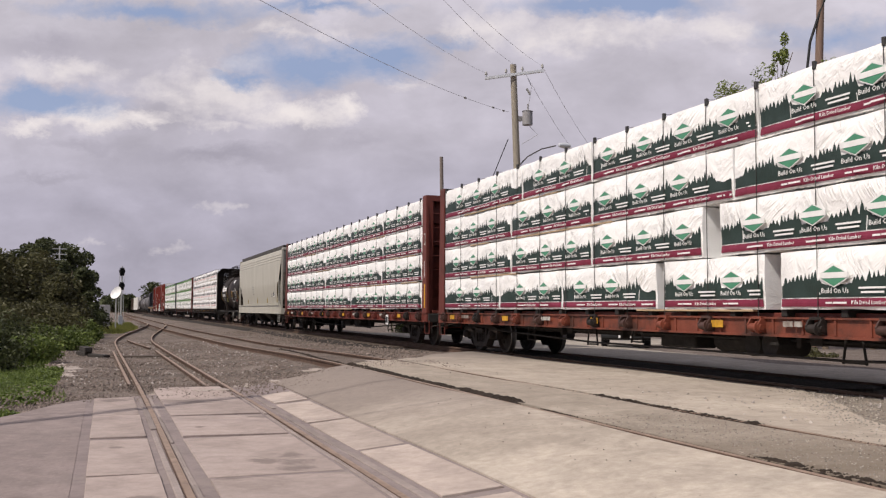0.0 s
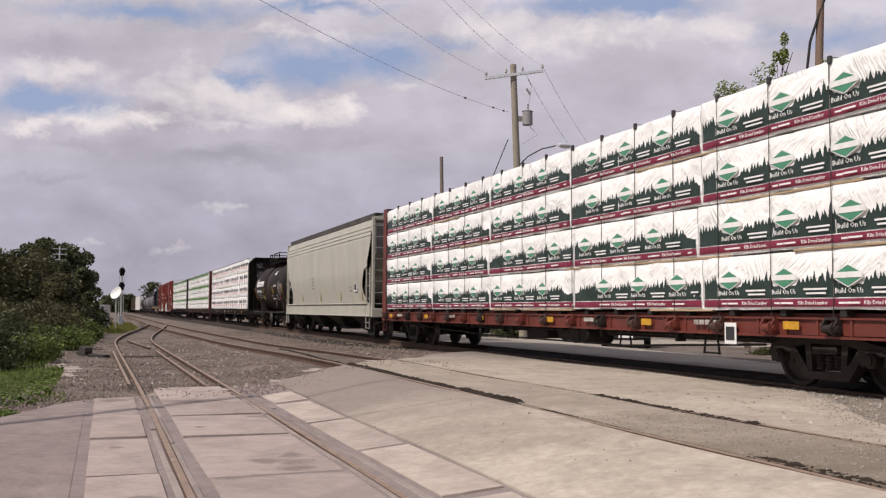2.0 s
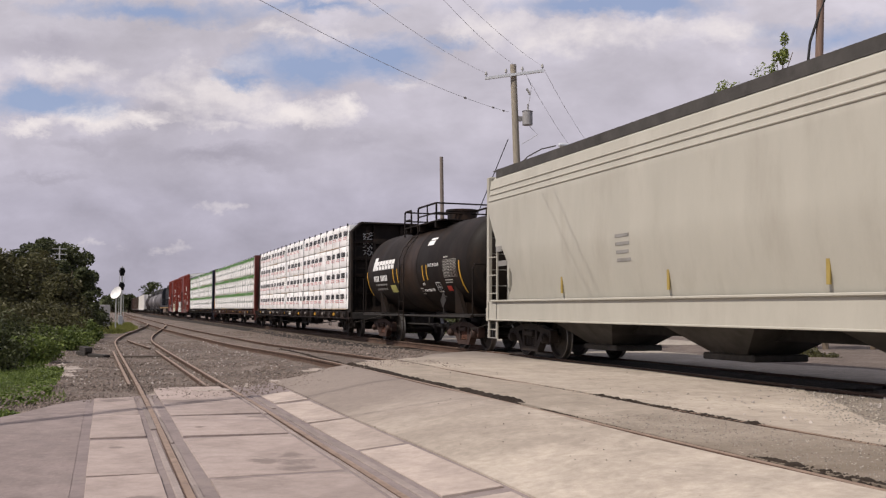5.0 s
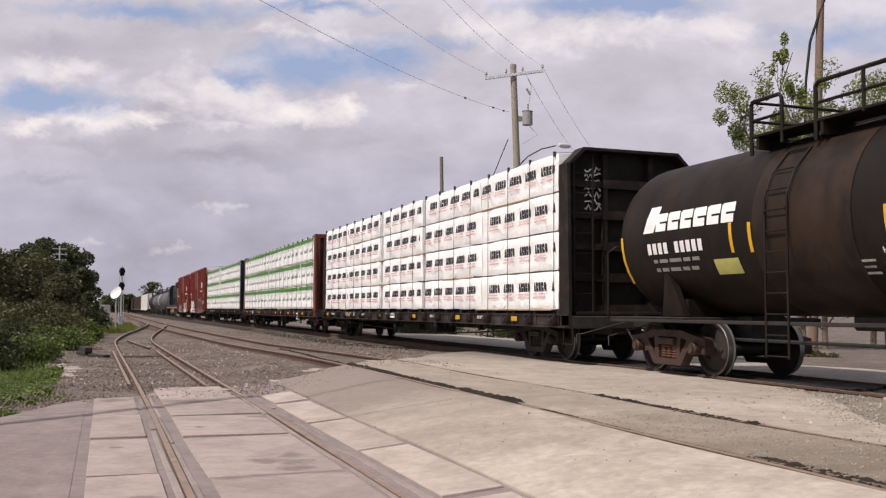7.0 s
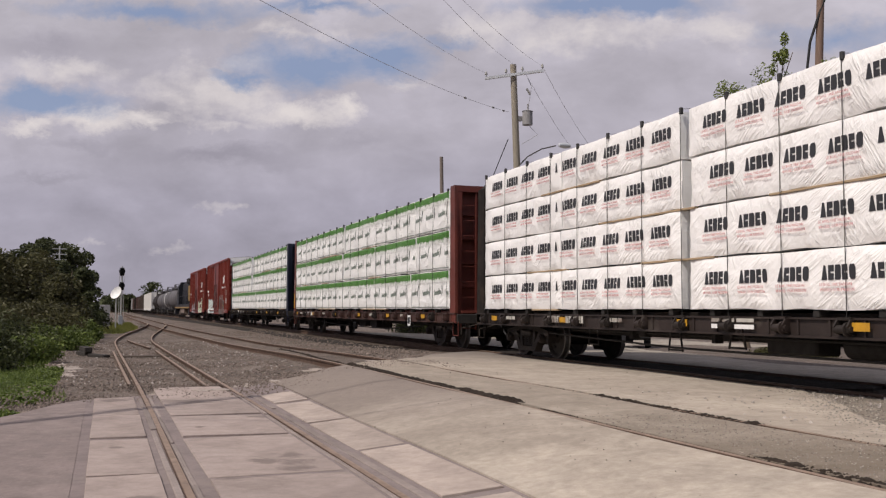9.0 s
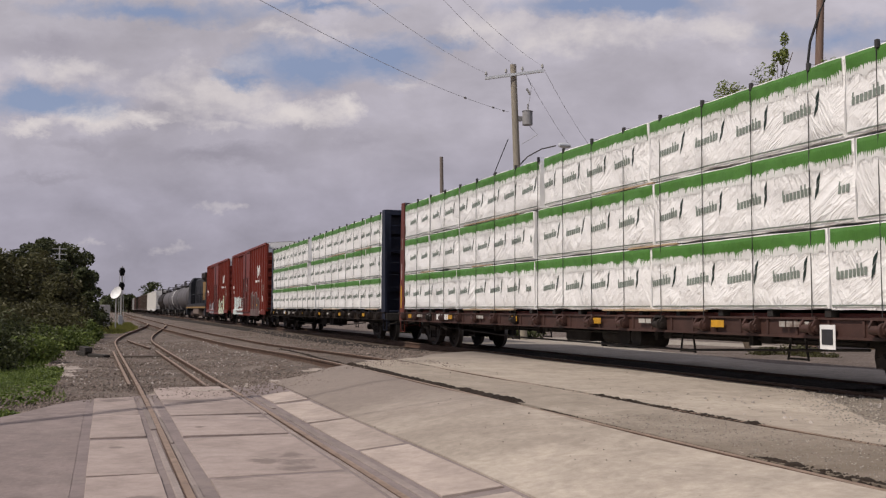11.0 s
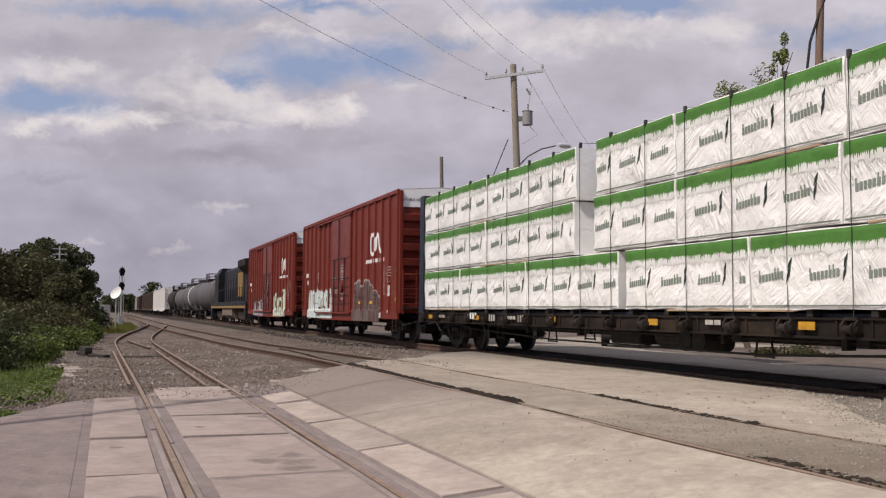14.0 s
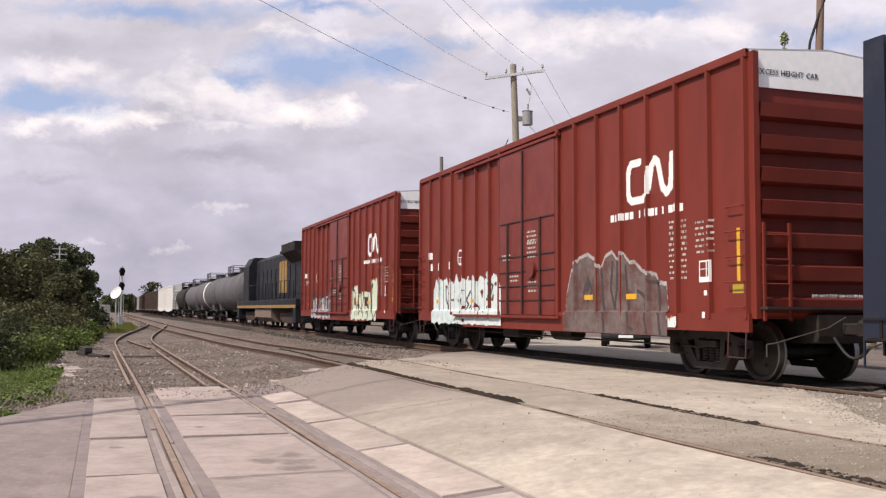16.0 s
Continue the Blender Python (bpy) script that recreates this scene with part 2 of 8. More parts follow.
TANK_BLACK = surface("black_tank_jacket", (0.012, 0.0092, 0.0078), 0.6, vary=0.3, scale=1.1, second=(0.031, 0.019, 0.0125), second_at=(0.48, 0.72), bump=0.05, spec=0.14, stretch=(1, 1, 0.4))
TANK_RUST = surface("brown_stained_jacket", (0.031, 0.019, 0.0128), 0.5, vary=0.4, scale=1.3, second=(0.013, 0.010, 0.0086), second_at=(0.44, 0.6), bump=0.1, spec=0.15, stretch=(1, 1, 0.4))
TANK_GREY = surface("grey_tank_paint", (0.092, 0.086, 0.09), 0.6, vary=0.25, scale=1.0, second=(0.06, 0.052, 0.05), spec=0.2, stretch=(1, 1, 0.4))
LOCO_BLUE = surface("sooty_dark_blue_locomotive_paint", (0.0125, 0.0135, 0.0175), 0.6, vary=0.4, scale=1.5, second=(0.030, 0.026, 0.023), spec=0.2)
YELLOW = surface("safety_yellow", (0.60, 0.33, 0.02), 0.5, vary=0.12, bump=0.05)
LOCO_GOLD = surface("dirty_golden_yellow_paint", (0.27, 0.155, 0.04), 0.6, vary=0.3, bump=0.05, scale=3, second=(0.16, 0.095, 0.035), second_at=(0.5, 0.7))
TRUCK_STEEL = surface("rusty_cast_steel", (0.050, 0.027, 0.020), 0.7, metal=0.1, vary=0.4, scale=5, second=(0.035, 0.026, 0.022), bump=0.35)
WHEEL_STEEL = surface("greasy_wheel_steel", (0.026, 0.021, 0.018), 0.7, metal=0.1, vary=0.4, scale=5, second=(0.05, 0.032, 0.024), bump=0.25)
TREAD = surface("polished_wheel_tread", (0.20, 0.19, 0.18), 0.4, metal=0.9, vary=0.15)
GRIME = surface("underframe_grime", (0.022, 0.019, 0.017), 0.8, vary=0.4, bump=0.3)
# dusty dark grey; on the hopper walkway it stands in for shade
GRIME_SHADE_GREY = surface("dusty_grey_paint_and_walkway_shade", (0.055, 0.05, 0.045), 0.7, vary=0.35, scale=2.5, second=(0.03, 0.026, 0.022))
IRON = surface("galvanised_ladder_steel", (0.30, 0.29, 0.27), 0.5, metal=0.3, vary=0.2)
RAIL_SIDE = surface("brown_rail_steel", (0.088, 0.052, 0.036), 0.8, metal=0.1, vary=0.35, second=(0.04, 0.026, 0.02), bump=0.2)
RAIL_TOP = surface("worn_rail_head", (0.26, 0.185, 0.137), 0.6, metal=0.3, vary=0.3, second=(0.16, 0.108, 0.08), second_scale=2.5)
TIE = surface("creosoted_tie", (0.085, 0.066, 0.052), 0.9, vary=0.35, stretch=(6, 0.6, 6), bump=0.4)
OLD_TIE = surface("soaked_black_tie", (0.032, 0.027, 0.024), 0.9, vary=0.4, stretch=(0.6, 6, 6), bump=0.4)
POLE_WOOD = surface("grey_weathered_pole_wood", (0.27, 0.235, 0.185), 0.85, vary=0.25, stretch=(8, 8, 0.5), bump=0.3)
POLE_DULL = surface("dull_grey_brown_pole_wood", (0.165, 0.135, 0.115), 0.85, vary=0.25, stretch=(8, 8, 0.5), bump=0.3)
POLE_BROWN = surface("brown_pole_wood", (0.19, 0.125, 0.095), 0.85, vary=0.25, stretch=(8, 8, 0.5), bump=0.3)
WIRE = surface("overhead_wire", (0.33, 0.33, 0.35), 0.6)
ALU = surface("light_grey_metal", (0.55, 0.56, 0.57), 0.4, metal=0.3, vary=0.1)
MAST = surface("silver_signal_mast", (0.42, 0.42, 0.41), 0.45, metal=0.4, vary=0.15)
BLACK = surface("matt_black", (0.012, 0.012, 0.013), 0.7)
CONCRETE_WALL = surface("grey_concrete_wall", (0.26, 0.25, 0.25), 0.9, vary=0.2)
BARK = surface("tree_bark", (0.12, 0.09, 0.065), 0.9, vary=0.35, bump=0.4)


def leaf_material(name, dark, light):
    m = bpy.data.materials.new(name)
    t = nodes_of(m)
    rnd = node(t, "ShaderNodeNewGeometry").outputs["Random Per Island"]
    co = node(t, "ShaderNodeTexCoord").outputs["Object"]
    n = node(t, "ShaderNodeTexNoise", {"Vector": co, "Scale": 0.7, "Detail": 3.0}).outputs[0]
    f = maths(t, "ADD", maths(t, "MULTIPLY", rnd, 0.6), maths(t, "MULTIPLY", n, 0.5))
    col = ramp(t, f, [(0.2, dark), (0.85, light)])
    a = node(t, "ShaderNodeBsdfPrincipled", {"Base Color": col, "Roughness": 0.55, "Specular IOR Level": 0.3})
    b = node(t, "ShaderNodeBsdfTranslucent", {0: col})
    mx = node(t, "ShaderNodeMixShader", {0: 0.28, 1: a.outputs[0], 2: b.outputs[0]})
    link(t, mx.outputs[0], node(t, "ShaderNodeOutputMaterial").inputs[0])
    return m


LEAF_POPLAR = leaf_material("poplar_leaves", (0.078, 0.107, 0.024), (0.265, 0.30, 0.09))
LEAF_BUSH = leaf_material("bush_leaves", (0.020, 0.026, 0.0095), (0.075, 0.085, 0.028))
LEAF_DARK = leaf_material("dark_tree_leaves", (0.024, 0.031, 0.0135), (0.088, 0.098, 0.040))
LEAF_OLIVE = leaf_material("olive_shrub_leaves", (0.034, 0.033, 0.0145), (0.108, 0.102, 0.042))
LEAF_FRESH = leaf_material("fresh_green_leaves", (0.045, 0.068, 0.015), (0.15, 0.19, 0.045))
GRASS_DRY = leaf_material("sunlit_verge_grass", (0.13, 0.145, 0.03), (0.30, 0.30, 0.085))
GRASS = leaf_material("weed_and_grass_blades", (0.054, 0.083, 0.015), (0.155, 0.20, 0.042))


def ground_material(name, base, dark, light, stone=0.0, scale=1.0, stain=None, rough=0.92, bump=0.35, crack=0.0, worn=None, worn_at=-12.4, worn_side=1, spots=(), piece=0.0):
    m = bpy.data.materials.new(name)
    t = nodes_of(m)
    co = node(t, "ShaderNodeTexCoord").outputs["Object"]
    a = node(t, "ShaderNodeTexNoise", {"Vector": co, "Scale": 0.45 * scale, "Detail": 8.0, "Roughness": 0.65}).outputs[0]
    b = node(t, "ShaderNodeTexNoise", {"Vector": co, "Scale": 9.0 * scale, "Detail": 6.0, "Roughness": 0.7}).outputs[0]
    g = node(t, "ShaderNodeTexNoise", {"Vector": co, "Scale": 130.0, "Detail": 2.0}).outputs[0]
    tone = maths(t, "ADD", maths(t, "MULTIPLY", a, 0.5), maths(t, "ADD", maths(t, "MULTIPLY", b, 0.35), maths(t, "MULTIPLY", g, 0.15)))
    col = ramp(t, tone, [(0.34, dark), (0.5, base), (0.64, light)])
    mott = node(t, "ShaderNodeTexNoise", {"Vector": co, "Scale": 2.3, "Detail": 7.0, "Roughness": 0.7, "Distortion": 0.5}).outputs[0]
    col = mix(t, 1.0, col, ramp(t, mott, [(0.36, 0.86), (0.5, 1.0), (0.66, 1.12)]), "MULTIPLY")
    hgt = maths(t, "ADD", maths(t, "MULTIPLY", b, 0.5), maths(t, "MULTIPLY", g, 0.5))
    if stain:
        s = node(t, "ShaderNodeTexNoise", {"Vector": co, "Scale": 1.1, "Detail": 7.0, "Roughness": 0.7, "Distortion": 0.4}).outputs[0]
        col = mix(t, ramp(t, s, [(0.56, 0.0), (0.68, 0.75)]), col, stain)
    if worn:
        # older bare surface that shows where the pale dust has not been carried, with a ragged border
        px = node(t, "ShaderNodeSeparateXYZ", {0: co}).outputs[0]
        rag = node(t, "ShaderNodeTexNoise", {"Vector": co, "Scale": 0.6, "Detail": 8.0, "Roughness": 0.7, "Distortion": 0.5}).outputs[0]
        edge = maths(t, "MULTIPLY_ADD", rag, 8.0, maths(t, "MULTIPLY_ADD", px, worn_side, -worn_at * worn_side - 4.0))
        col = mix(t, ramp(t, maths(t, "MULTIPLY_ADD", edge, 0.1, 0.5), [(0.2, 0.9), (0.72, 0.0)]), col, mix(t, ramp(t, tone, [(0.36, 0.0), (0.62, 1.0)]), tuple(c * 0.78 for c in worn), worn))
    if piece:
        col = mix(t, 1.0, col, ramp(t, node(t, "ShaderNodeObjectInfo").outputs["Random"], [(0.0, 1 - piece), (1.0, 1 + piece * 0.5)]), "MULTIPLY")
    if spots:
        # dark smears worn into the surface, each an oval with a ragged rim
        at = node(t, "ShaderNodeNewGeometry").outputs["Position"]
        rag = node(t, "ShaderNodeTexNoise", {"Vector": at, "Scale": 3.2, "Detail": 8.0, "Roughness": 0.72, "Distortion": 0.6}).outputs[0]
        far = None
        for sx, sy, lx, ly in spots:
            d = node(t, "ShaderNodeVectorMath", {0: at, 1: (sx, sy, 0)}, operation="SUBTRACT").outputs[0]
            d = node(t, "ShaderNodeVectorMath", {0: d, 1: (1 / lx, 1 / ly, 0)}, operation="MULTIPLY").outputs[0]
            ln = node(t, "ShaderNodeVectorMath", {0: d}, operation="LENGTH").outputs["Value"]
            far = ln if far is None else maths(t, "MINIMUM", far, ln)
        share = ramp(t, maths(t, "MULTIPLY_ADD", far, 0.30, maths(t, "MULTIPLY", rag, 0.9)), [(0.56, 0.72), (0.70, 0.0)])
        col = mix(t, share, col, tuple(c * 0.62 for c in dark))
    if stone:
        v = node(t, "ShaderNodeTexVoronoi", {"Vector": co, "Scale": 16.0, "Randomness": 1.0})
        v2 = node(t, "ShaderNodeTexVoronoi", {"Vector": co, "Scale": 31.0, "Randomness": 1.0})
        tint = ramp(t, node(t, "ShaderNodeSeparateColor", {0: v.outputs["Color"]}).outputs[0], [(0.0, 0.55), (0.75, 1.05), (0.93, 1.3), (1.0, 2.1)])
        col = mix(t, stone, col, mix(t, 1.0, col, tint, "MULTIPLY"))
        hgt = maths(t, "SUBTRACT", hgt, maths(t, "ADD", maths(t, "MULTIPLY", v.outputs["Distance"], 1.6), v2.outputs["Distance"]))
    if crack:
        w = node(t, "ShaderNodeTexVoronoi", {"Vector": co, "Scale": 0.55, "Randomness": 1.0}, feature="DISTANCE_TO_EDGE").outputs["Distance"]
        col = mix(t, ramp(t, w, [(0.0, crack), (0.012, 0.0)]), col, tuple(c * 0.5 for c in dark))
    bs = node(t, "ShaderNodeBsdfPrincipled", {"Base Color": col, "Roughness": rough, "Specular IOR Level": 0.25})
    link(t, node(t, "ShaderNodeBump", {"Strength": bump, "Distance": 0.03, "Height": hgt}).outputs[0], bs.inputs["Normal"])
    link(t, bs.outputs[0], node(t, "ShaderNodeOutputMaterial").inputs[0])
    return m


GRAVEL = ground_material("grey_ballast_gravel", (0.146, 0.116, 0.098), (0.079, 0.062, 0.051), (0.23, 0.188, 0.161), stone=0.6, bump=0.7)
DUST = ground_material("dusty_crossing_pavement", (0.355, 0.303, 0.250), (0.235, 0.198, 0.164), (0.475, 0.413, 0.346), stain=(0.265, 0.224, 0.186), bump=0.3, worn=(0.222, 0.182, 0.158), worn_at=-10.6)
PANEL = ground_material("worn_concrete_panel", (0.318, 0.258, 0.231), (0.24, 0.192, 0.174), (0.385, 0.317, 0.29), stain=(0.243, 0.194, 0.176), bump=0.3, piece=0.13,
                        spots=((-8.95, 1.42, 0.30, 0.15), (-9.25, 1.72, 0.24, 0.17), (-8.75, 1.70, 0.30, 0.2), (-8.42, 1.62, 0.16, 0.24), (-8.05, 1.1, 0.15, 0.3), (-12.6, 1.95, 0.26, 0.24), (-7.4, 0.25, 0.16, 0.2), (-11.3, 2.75, 0.2, 0.24), (-9.6, 2.9, 0.26, 0.24), (-10.2, 0.15, 0.12, 0.1), (-14.8, 1.3, 0.5, 0.6), (-15.4, 0.2, 0.5, 0.3), (-6.9, 1.2, 0.2, 0.2), (-11.6, 1.1, 0.12, 0.1)))
PANEL_PALE = ground_material("pale_dusty_concrete_panel", (0.37, 0.306, 0.266), (0.28, 0.23, 0.20), (0.47, 0.395, 0.342), stain=(0.27, 0.222, 0.193), bump=0.3, piece=0.12)
PANEL_GREY = ground_material("scuffed_grey_filler", (0.262, 0.217, 0.198), (0.19, 0.155, 0.143), (0.33, 0.277, 0.25), stain=(0.18, 0.146, 0.138), bump=0.35, piece=0.2)
ASPHALT = ground_material("old_grey_asphalt", (0.210, 0.169, 0.157), (0.152, 0.12, 0.113), (0.272, 0.222, 0.206), bump=0.14, stone=0.05, scale=0.7, stain=(0.18, 0.147, 0.139))
RUSTY_BED = ground_material("rust_stained_ballast", (0.105, 0.066, 0.045), (0.055, 0.034, 0.023), (0.175, 0.12, 0.086), stone=0.6, bump=0.7)
TAR = ground_material("dark_asphalt_filler", (0.205, 0.166, 0.158), (0.145, 0.116, 0.113), (0.25, 0.207, 0.195), bump=0.3, stain=(0.235, 0.195, 0.175))
MUD = ground_material("dark_mud_in_the_flangeway", (0.024, 0.0165, 0.0115), (0.012, 0.0085, 0.0065), (0.046, 0.032, 0.023), bump=0.6)
RISE = ground_material("dusty_pavement_by_the_main_track", (0.345, 0.295, 0.243), (0.24, 0.203, 0.168), (0.46, 0.40, 0.335), stain=(0.275, 0.234, 0.195), bump=0.3, worn=(0.21, 0.178, 0.155), worn_at=-20.0)
DIRT = ground_material("trodden_dirt_between_the_rails", (0.29, 0.246, 0.201), (0.225, 0.187, 0.152), (0.39, 0.333, 0.275), bump=0.4, stain=(0.22, 0.18, 0.145), worn=(0.152, 0.119, 0.088), worn_at=-7.3, worn_side=-1)
# stone bed whose near-black colour stands in for the shade under the train
SHADE_DARK_BED = ground_material("track_bed_with_train_shade", (0.035, 0.028, 0.024), (0.02, 0.016, 0.014), (0.06, 0.05, 0.042), stone=0.6, bump=0.7)
YARD = ground_material("pale_gravel_yard", (0.225, 0.19, 0.156), (0.15, 0.126, 0.103), (0.31, 0.267, 0.225), stone=0.4, bump=0.45)
FAR_YARD = ground_material("pale_sunlit_yard", (0.30, 0.263, 0.22), (0.225, 0.196, 0.164), (0.38, 0.336, 0.285), stone=0.2, bump=0.4, stain=(0.25, 0.218, 0.183))
CHIP = surface("pale_broken_asphalt", (0.33, 0.28, 0.245), 0.9, vary=0.3, bump=0.4)
PALE_STONES = surface("pale_loose_gravel", (0.36, 0.32, 0.275), 0.9, vary=0.3, bump=0.3, island=0.6)
WHITE_STONES = surface("pale_limestone_pieces", (0.46, 0.405, 0.365), 0.9, vary=0.25, bump=0.3, island=0.5)
STONES = surface("loose_ballast_stone", (0.24, 0.191, 0.162), 0.9, vary=0.3, bump=0.3, island=0.45)


# ---- mesh building ----
class Geo:
    """Collects solid pieces for one mesh."""

    def __init__(self):
        self.v, self.f, self.m = [], [], []
        self.slot = 0

    def add(self, verts, faces):
        n = len(self.v)
        self.v += [tuple(p) for p in verts]
        self.f += [tuple(i + n for i in f) for f in faces]
        self.m += [self.slot] * len(faces)
        return self

    def box(self, x0, y0, z0, x1, y1, z1, b=0.0):
        if b <= 0:
            v = [(x, y, z) for x in (x0, x1) for y in (y0, y1) for z in (z0, z1)]
            return self.add(v, [(0, 1, 3, 2), (4, 6, 7, 5), (0, 4, 5, 1), (2, 3, 7, 6), (0, 2, 6, 4), (1, 5, 7, 3)])
        lo, hi = (x0, y0, z0), (x1, y1, z1)
        v, idx = [], {}
        for c in range(8):
            bits = (c >> 2 & 1, c >> 1 & 1, c & 1)
            for ax in range(3):      # the corner point that stays on the face across axis ax
                p = [hi[k] if bits[k] else lo[k] for k in range(3)]
                for k in range(3):
                    if k != ax:
                        p[k] += -b if bits[k] else b
                idx[bits, ax] = len(v)
                v.append(p)
        f = []
        for ax in range(3):
            o = [k for k in range(3) if k != ax]
            for s in (0, 1):
                q = []
                for a, c in ((0, 0), (1, 0), (1, 1), (0, 1)):
                    bits = [0, 0, 0]
                    bits[ax], bits[o[0]], bits[o[1]] = s, a, c
                    q.append(idx[tuple(bits), ax])
                f.append(q)
            for a in (0, 1):
                for c in (0, 1):
                    e = []
                    for s in (0, 1):
                        bits = [0, 0, 0]
                        bits[ax], bits[o[0]], bits[o[1]] = s, a, c
                        e.append((idx[tuple(bits), o[0]], idx[tuple(bits), o[1]]))
                    f.append((e[0][0], e[1][0], e[1][1], e[0][1]))
        for c in range(8):
            bits = (c >> 2 & 1, c >> 1 & 1, c & 1)
            f.append(tuple(idx[bits, ax] for ax in range(3)))
        return self.add(v, f)

    def cyl(self, p0, p1, r0, r1=None, n=12, caps=True):
        p0, p1 = Vector(p0), Vector(p1)
        r1 = r0 if r1 is None else r1
        q = (p1 - p0).to_track_quat("Z", "Y")
        ring = [q @ Vector((math.cos(2 * math.pi * k / n), math.sin(2 * math.pi * k / n), 0)) for k in range(n)]
        v = [p0 + d * r0 for d in ring] + [p1 + d * r1 for d in ring]
        f = [(k, (k + 1) % n, n + (k + 1) % n, n + k) for k in range(n)]
        if caps:
            f += [tuple(reversed(range(n))), tuple(range(n, 2 * n))]
        return self.add(v, f)

    def tube(self, pts, r, n=6):
        """One bent bar through the points; r may be a list, a radius for each."""
        pts = [Vector(p) for p in pts]
        rs = r if isinstance(r, list) else [r] * len(pts)
        v, side = [], None
        for i, p in enumerate(pts):
            d = (pts[min(i + 1, len(pts) - 1)] - pts[max(i - 1, 0)]).normalized()
            if side is None or abs(side.dot(d)) > 0.97:
                side = d.orthogonal().normalized()
            side = (side - d * side.dot(d)).normalized()
            up = d.cross(side)
            v += [p + (side * math.cos(2 * math.pi * k / n) + up * math.sin(2 * math.pi * k / n)) * rs[i] for k in range(n)]
        m = len(pts)
        f = [(i * n + k, i * n + (k + 1) % n, (i + 1) * n + (k + 1) % n, (i + 1) * n + k) for i in range(m - 1) for k in range(n)]
        f += [tuple(reversed(range(n))), tuple(range((m - 1) * n, m * n))]
        return self.add(v, f)

    def prism(self, poly, y0, y1):
        """poly in (x, z), from y0 to y1."""
        n = len(poly)
        v = [(x, y0, z) for x, z in poly] + [(x, y1, z) for x, z in poly]
        return self.add(v, [tuple(range(n)), tuple(reversed(range(n, 2 * n)))] + [(k, n + k, n + (k + 1) % n, (k + 1) % n) for k in range(n)])

    def prism_x(self, poly, x0, x1):
        """poly in (y, z), from x0 to x1."""
        n = len(poly)
        v = [(x0, y, z) for y, z in poly] + [(x1, y, z) for y, z in poly]
        return self.add(v, [tuple(range(n)), tuple(reversed(range(n, 2 * n)))] + [(k, n + k, n + (k + 1) % n, (k + 1) % n) for k in range(n)])

    def lathe(self, profile, n=20, axis="y", centre=(0, 0, 0)):
        """profile: (radius, along) pairs turned round an axis through centre."""
        v = []
        for k in range(n):
            a = 2 * math.pi * k / n
            c, s = math.cos(a), math.sin(a)
            for r, h in profile:
                p = (r * c, h, r * s) if axis == "y" else ((h, r * c, r * s) if axis == "x" else (r * c, r * s, h))
                v.append((p[0] + centre[0], p[1] + centre[1], p[2] + centre[2]))
        m = len(profile)
        f = [(k * m + j, k * m + j + 1, ((k + 1) % n) * m + j + 1, ((k + 1) % n) * m + j) for k in range(n) for j in range(m - 1)]
        return self.add(v, f)

    def plate(self, x0, z0, x1, z1, y, t=0.006):
        return self.box(x0, y - t, z0, x1, y, z1)

    def mesh(self, name, mats, smooth=False):
        me = bpy.data.meshes.new(name)
        me.from_pydata(self.v, [], self.f)
        for m in mats if isinstance(mats, (list, tuple)) else [mats]:
            me.materials.append(m)
        me.polygons.foreach_set("material_index", self.m)
        bm = bmesh.new()
        bm.from_mesh(me)
        bmesh.ops.recalc_face_normals(bm, faces=bm.faces)
        bm.to_mesh(me)
        bm.free()
        if smooth:
            me.polygons.foreach_set("use_smooth", [True] * len(me.polygons))
            me.set_sharp_from_angle(angle=radians(35))
        return me


def part(name, geo, mats, parent, label="", smooth=False, at=None):
    """One mesh object under a thing or part; geo is a Geo or a finished mesh."""
    me = geo if isinstance(geo, bpy.types.Mesh) else geo.mesh(name, mats, smooth)
    ob = new(name, me)
    ob.parent = parent
    if at is not None:
        ob.matrix_basis = at if isinstance(at, Matrix) else Matrix.Translation(at)
    return tagged(ob, label)


def thing(name, label, category, m=None, group="", kind=""):
    ob = new(name)
    ob.empty_display_size = 0.3
    if m is not None:
        ob.matrix_basis = m
    return tagged(ob, label, category, group, kind)


def single(name, geo, mats, label, category="", m=None, group="", kind="", smooth=False):
    ob = new(name, geo if isinstance(geo, bpy.types.Mesh) else geo.mesh(name, mats, smooth))
    if m is not None:
        ob.matrix_basis = m
    return tagged(ob, label, category, group, kind)


LETTERS = {}


def lettering(text, size, mat, name="lettering"):
    """A flat mesh of the words, upright in the xz plane, facing -y, its left foot at the origin."""
    key = (text, size, mat.name)
    if key not in LETTERS:
        cu = bpy.data.curves.new("words", "FONT")
        cu.body, cu.size, cu.resolution_u, cu.extrude = text, size, 1, 0.002
        tmp = bpy.data.objects.new("words", cu)
        scene.collection.objects.link(tmp)
        me = bpy.data.meshes.new_from_object(tmp.evaluated_get(bpy.context.evaluated_depsgraph_get()))
        bpy.data.objects.remove(tmp)
        me.transform(Euler((radians(90), 0, 0)).to_matrix().to_4x4())
        me.materials.clear()
        me.materials.append(mat)
        me.name = name
        LETTERS[key] = me
    return LETTERS[key]


# ---- the ground ----
def smooth01(a, b, x):
    t = max(0.0, min(1.0, (x - a) / (b - a)))
    return t * t * (3 - 2 * t)


def level(x, y):
    """Height of the bare ground under paving and ballast."""
    z = -0.42 + 0.22 * smooth01(1.8, 4.6, y) * smooth01(-40, -18, x) + 0.12 * smooth01(2.5, 8.0, y)
    z -= 0.12 * smooth01(13, 30, y)
    far = smooth01(60, 200, math.hypot(x + 20, y))
    return z * (1 - far) - 0.5 * far


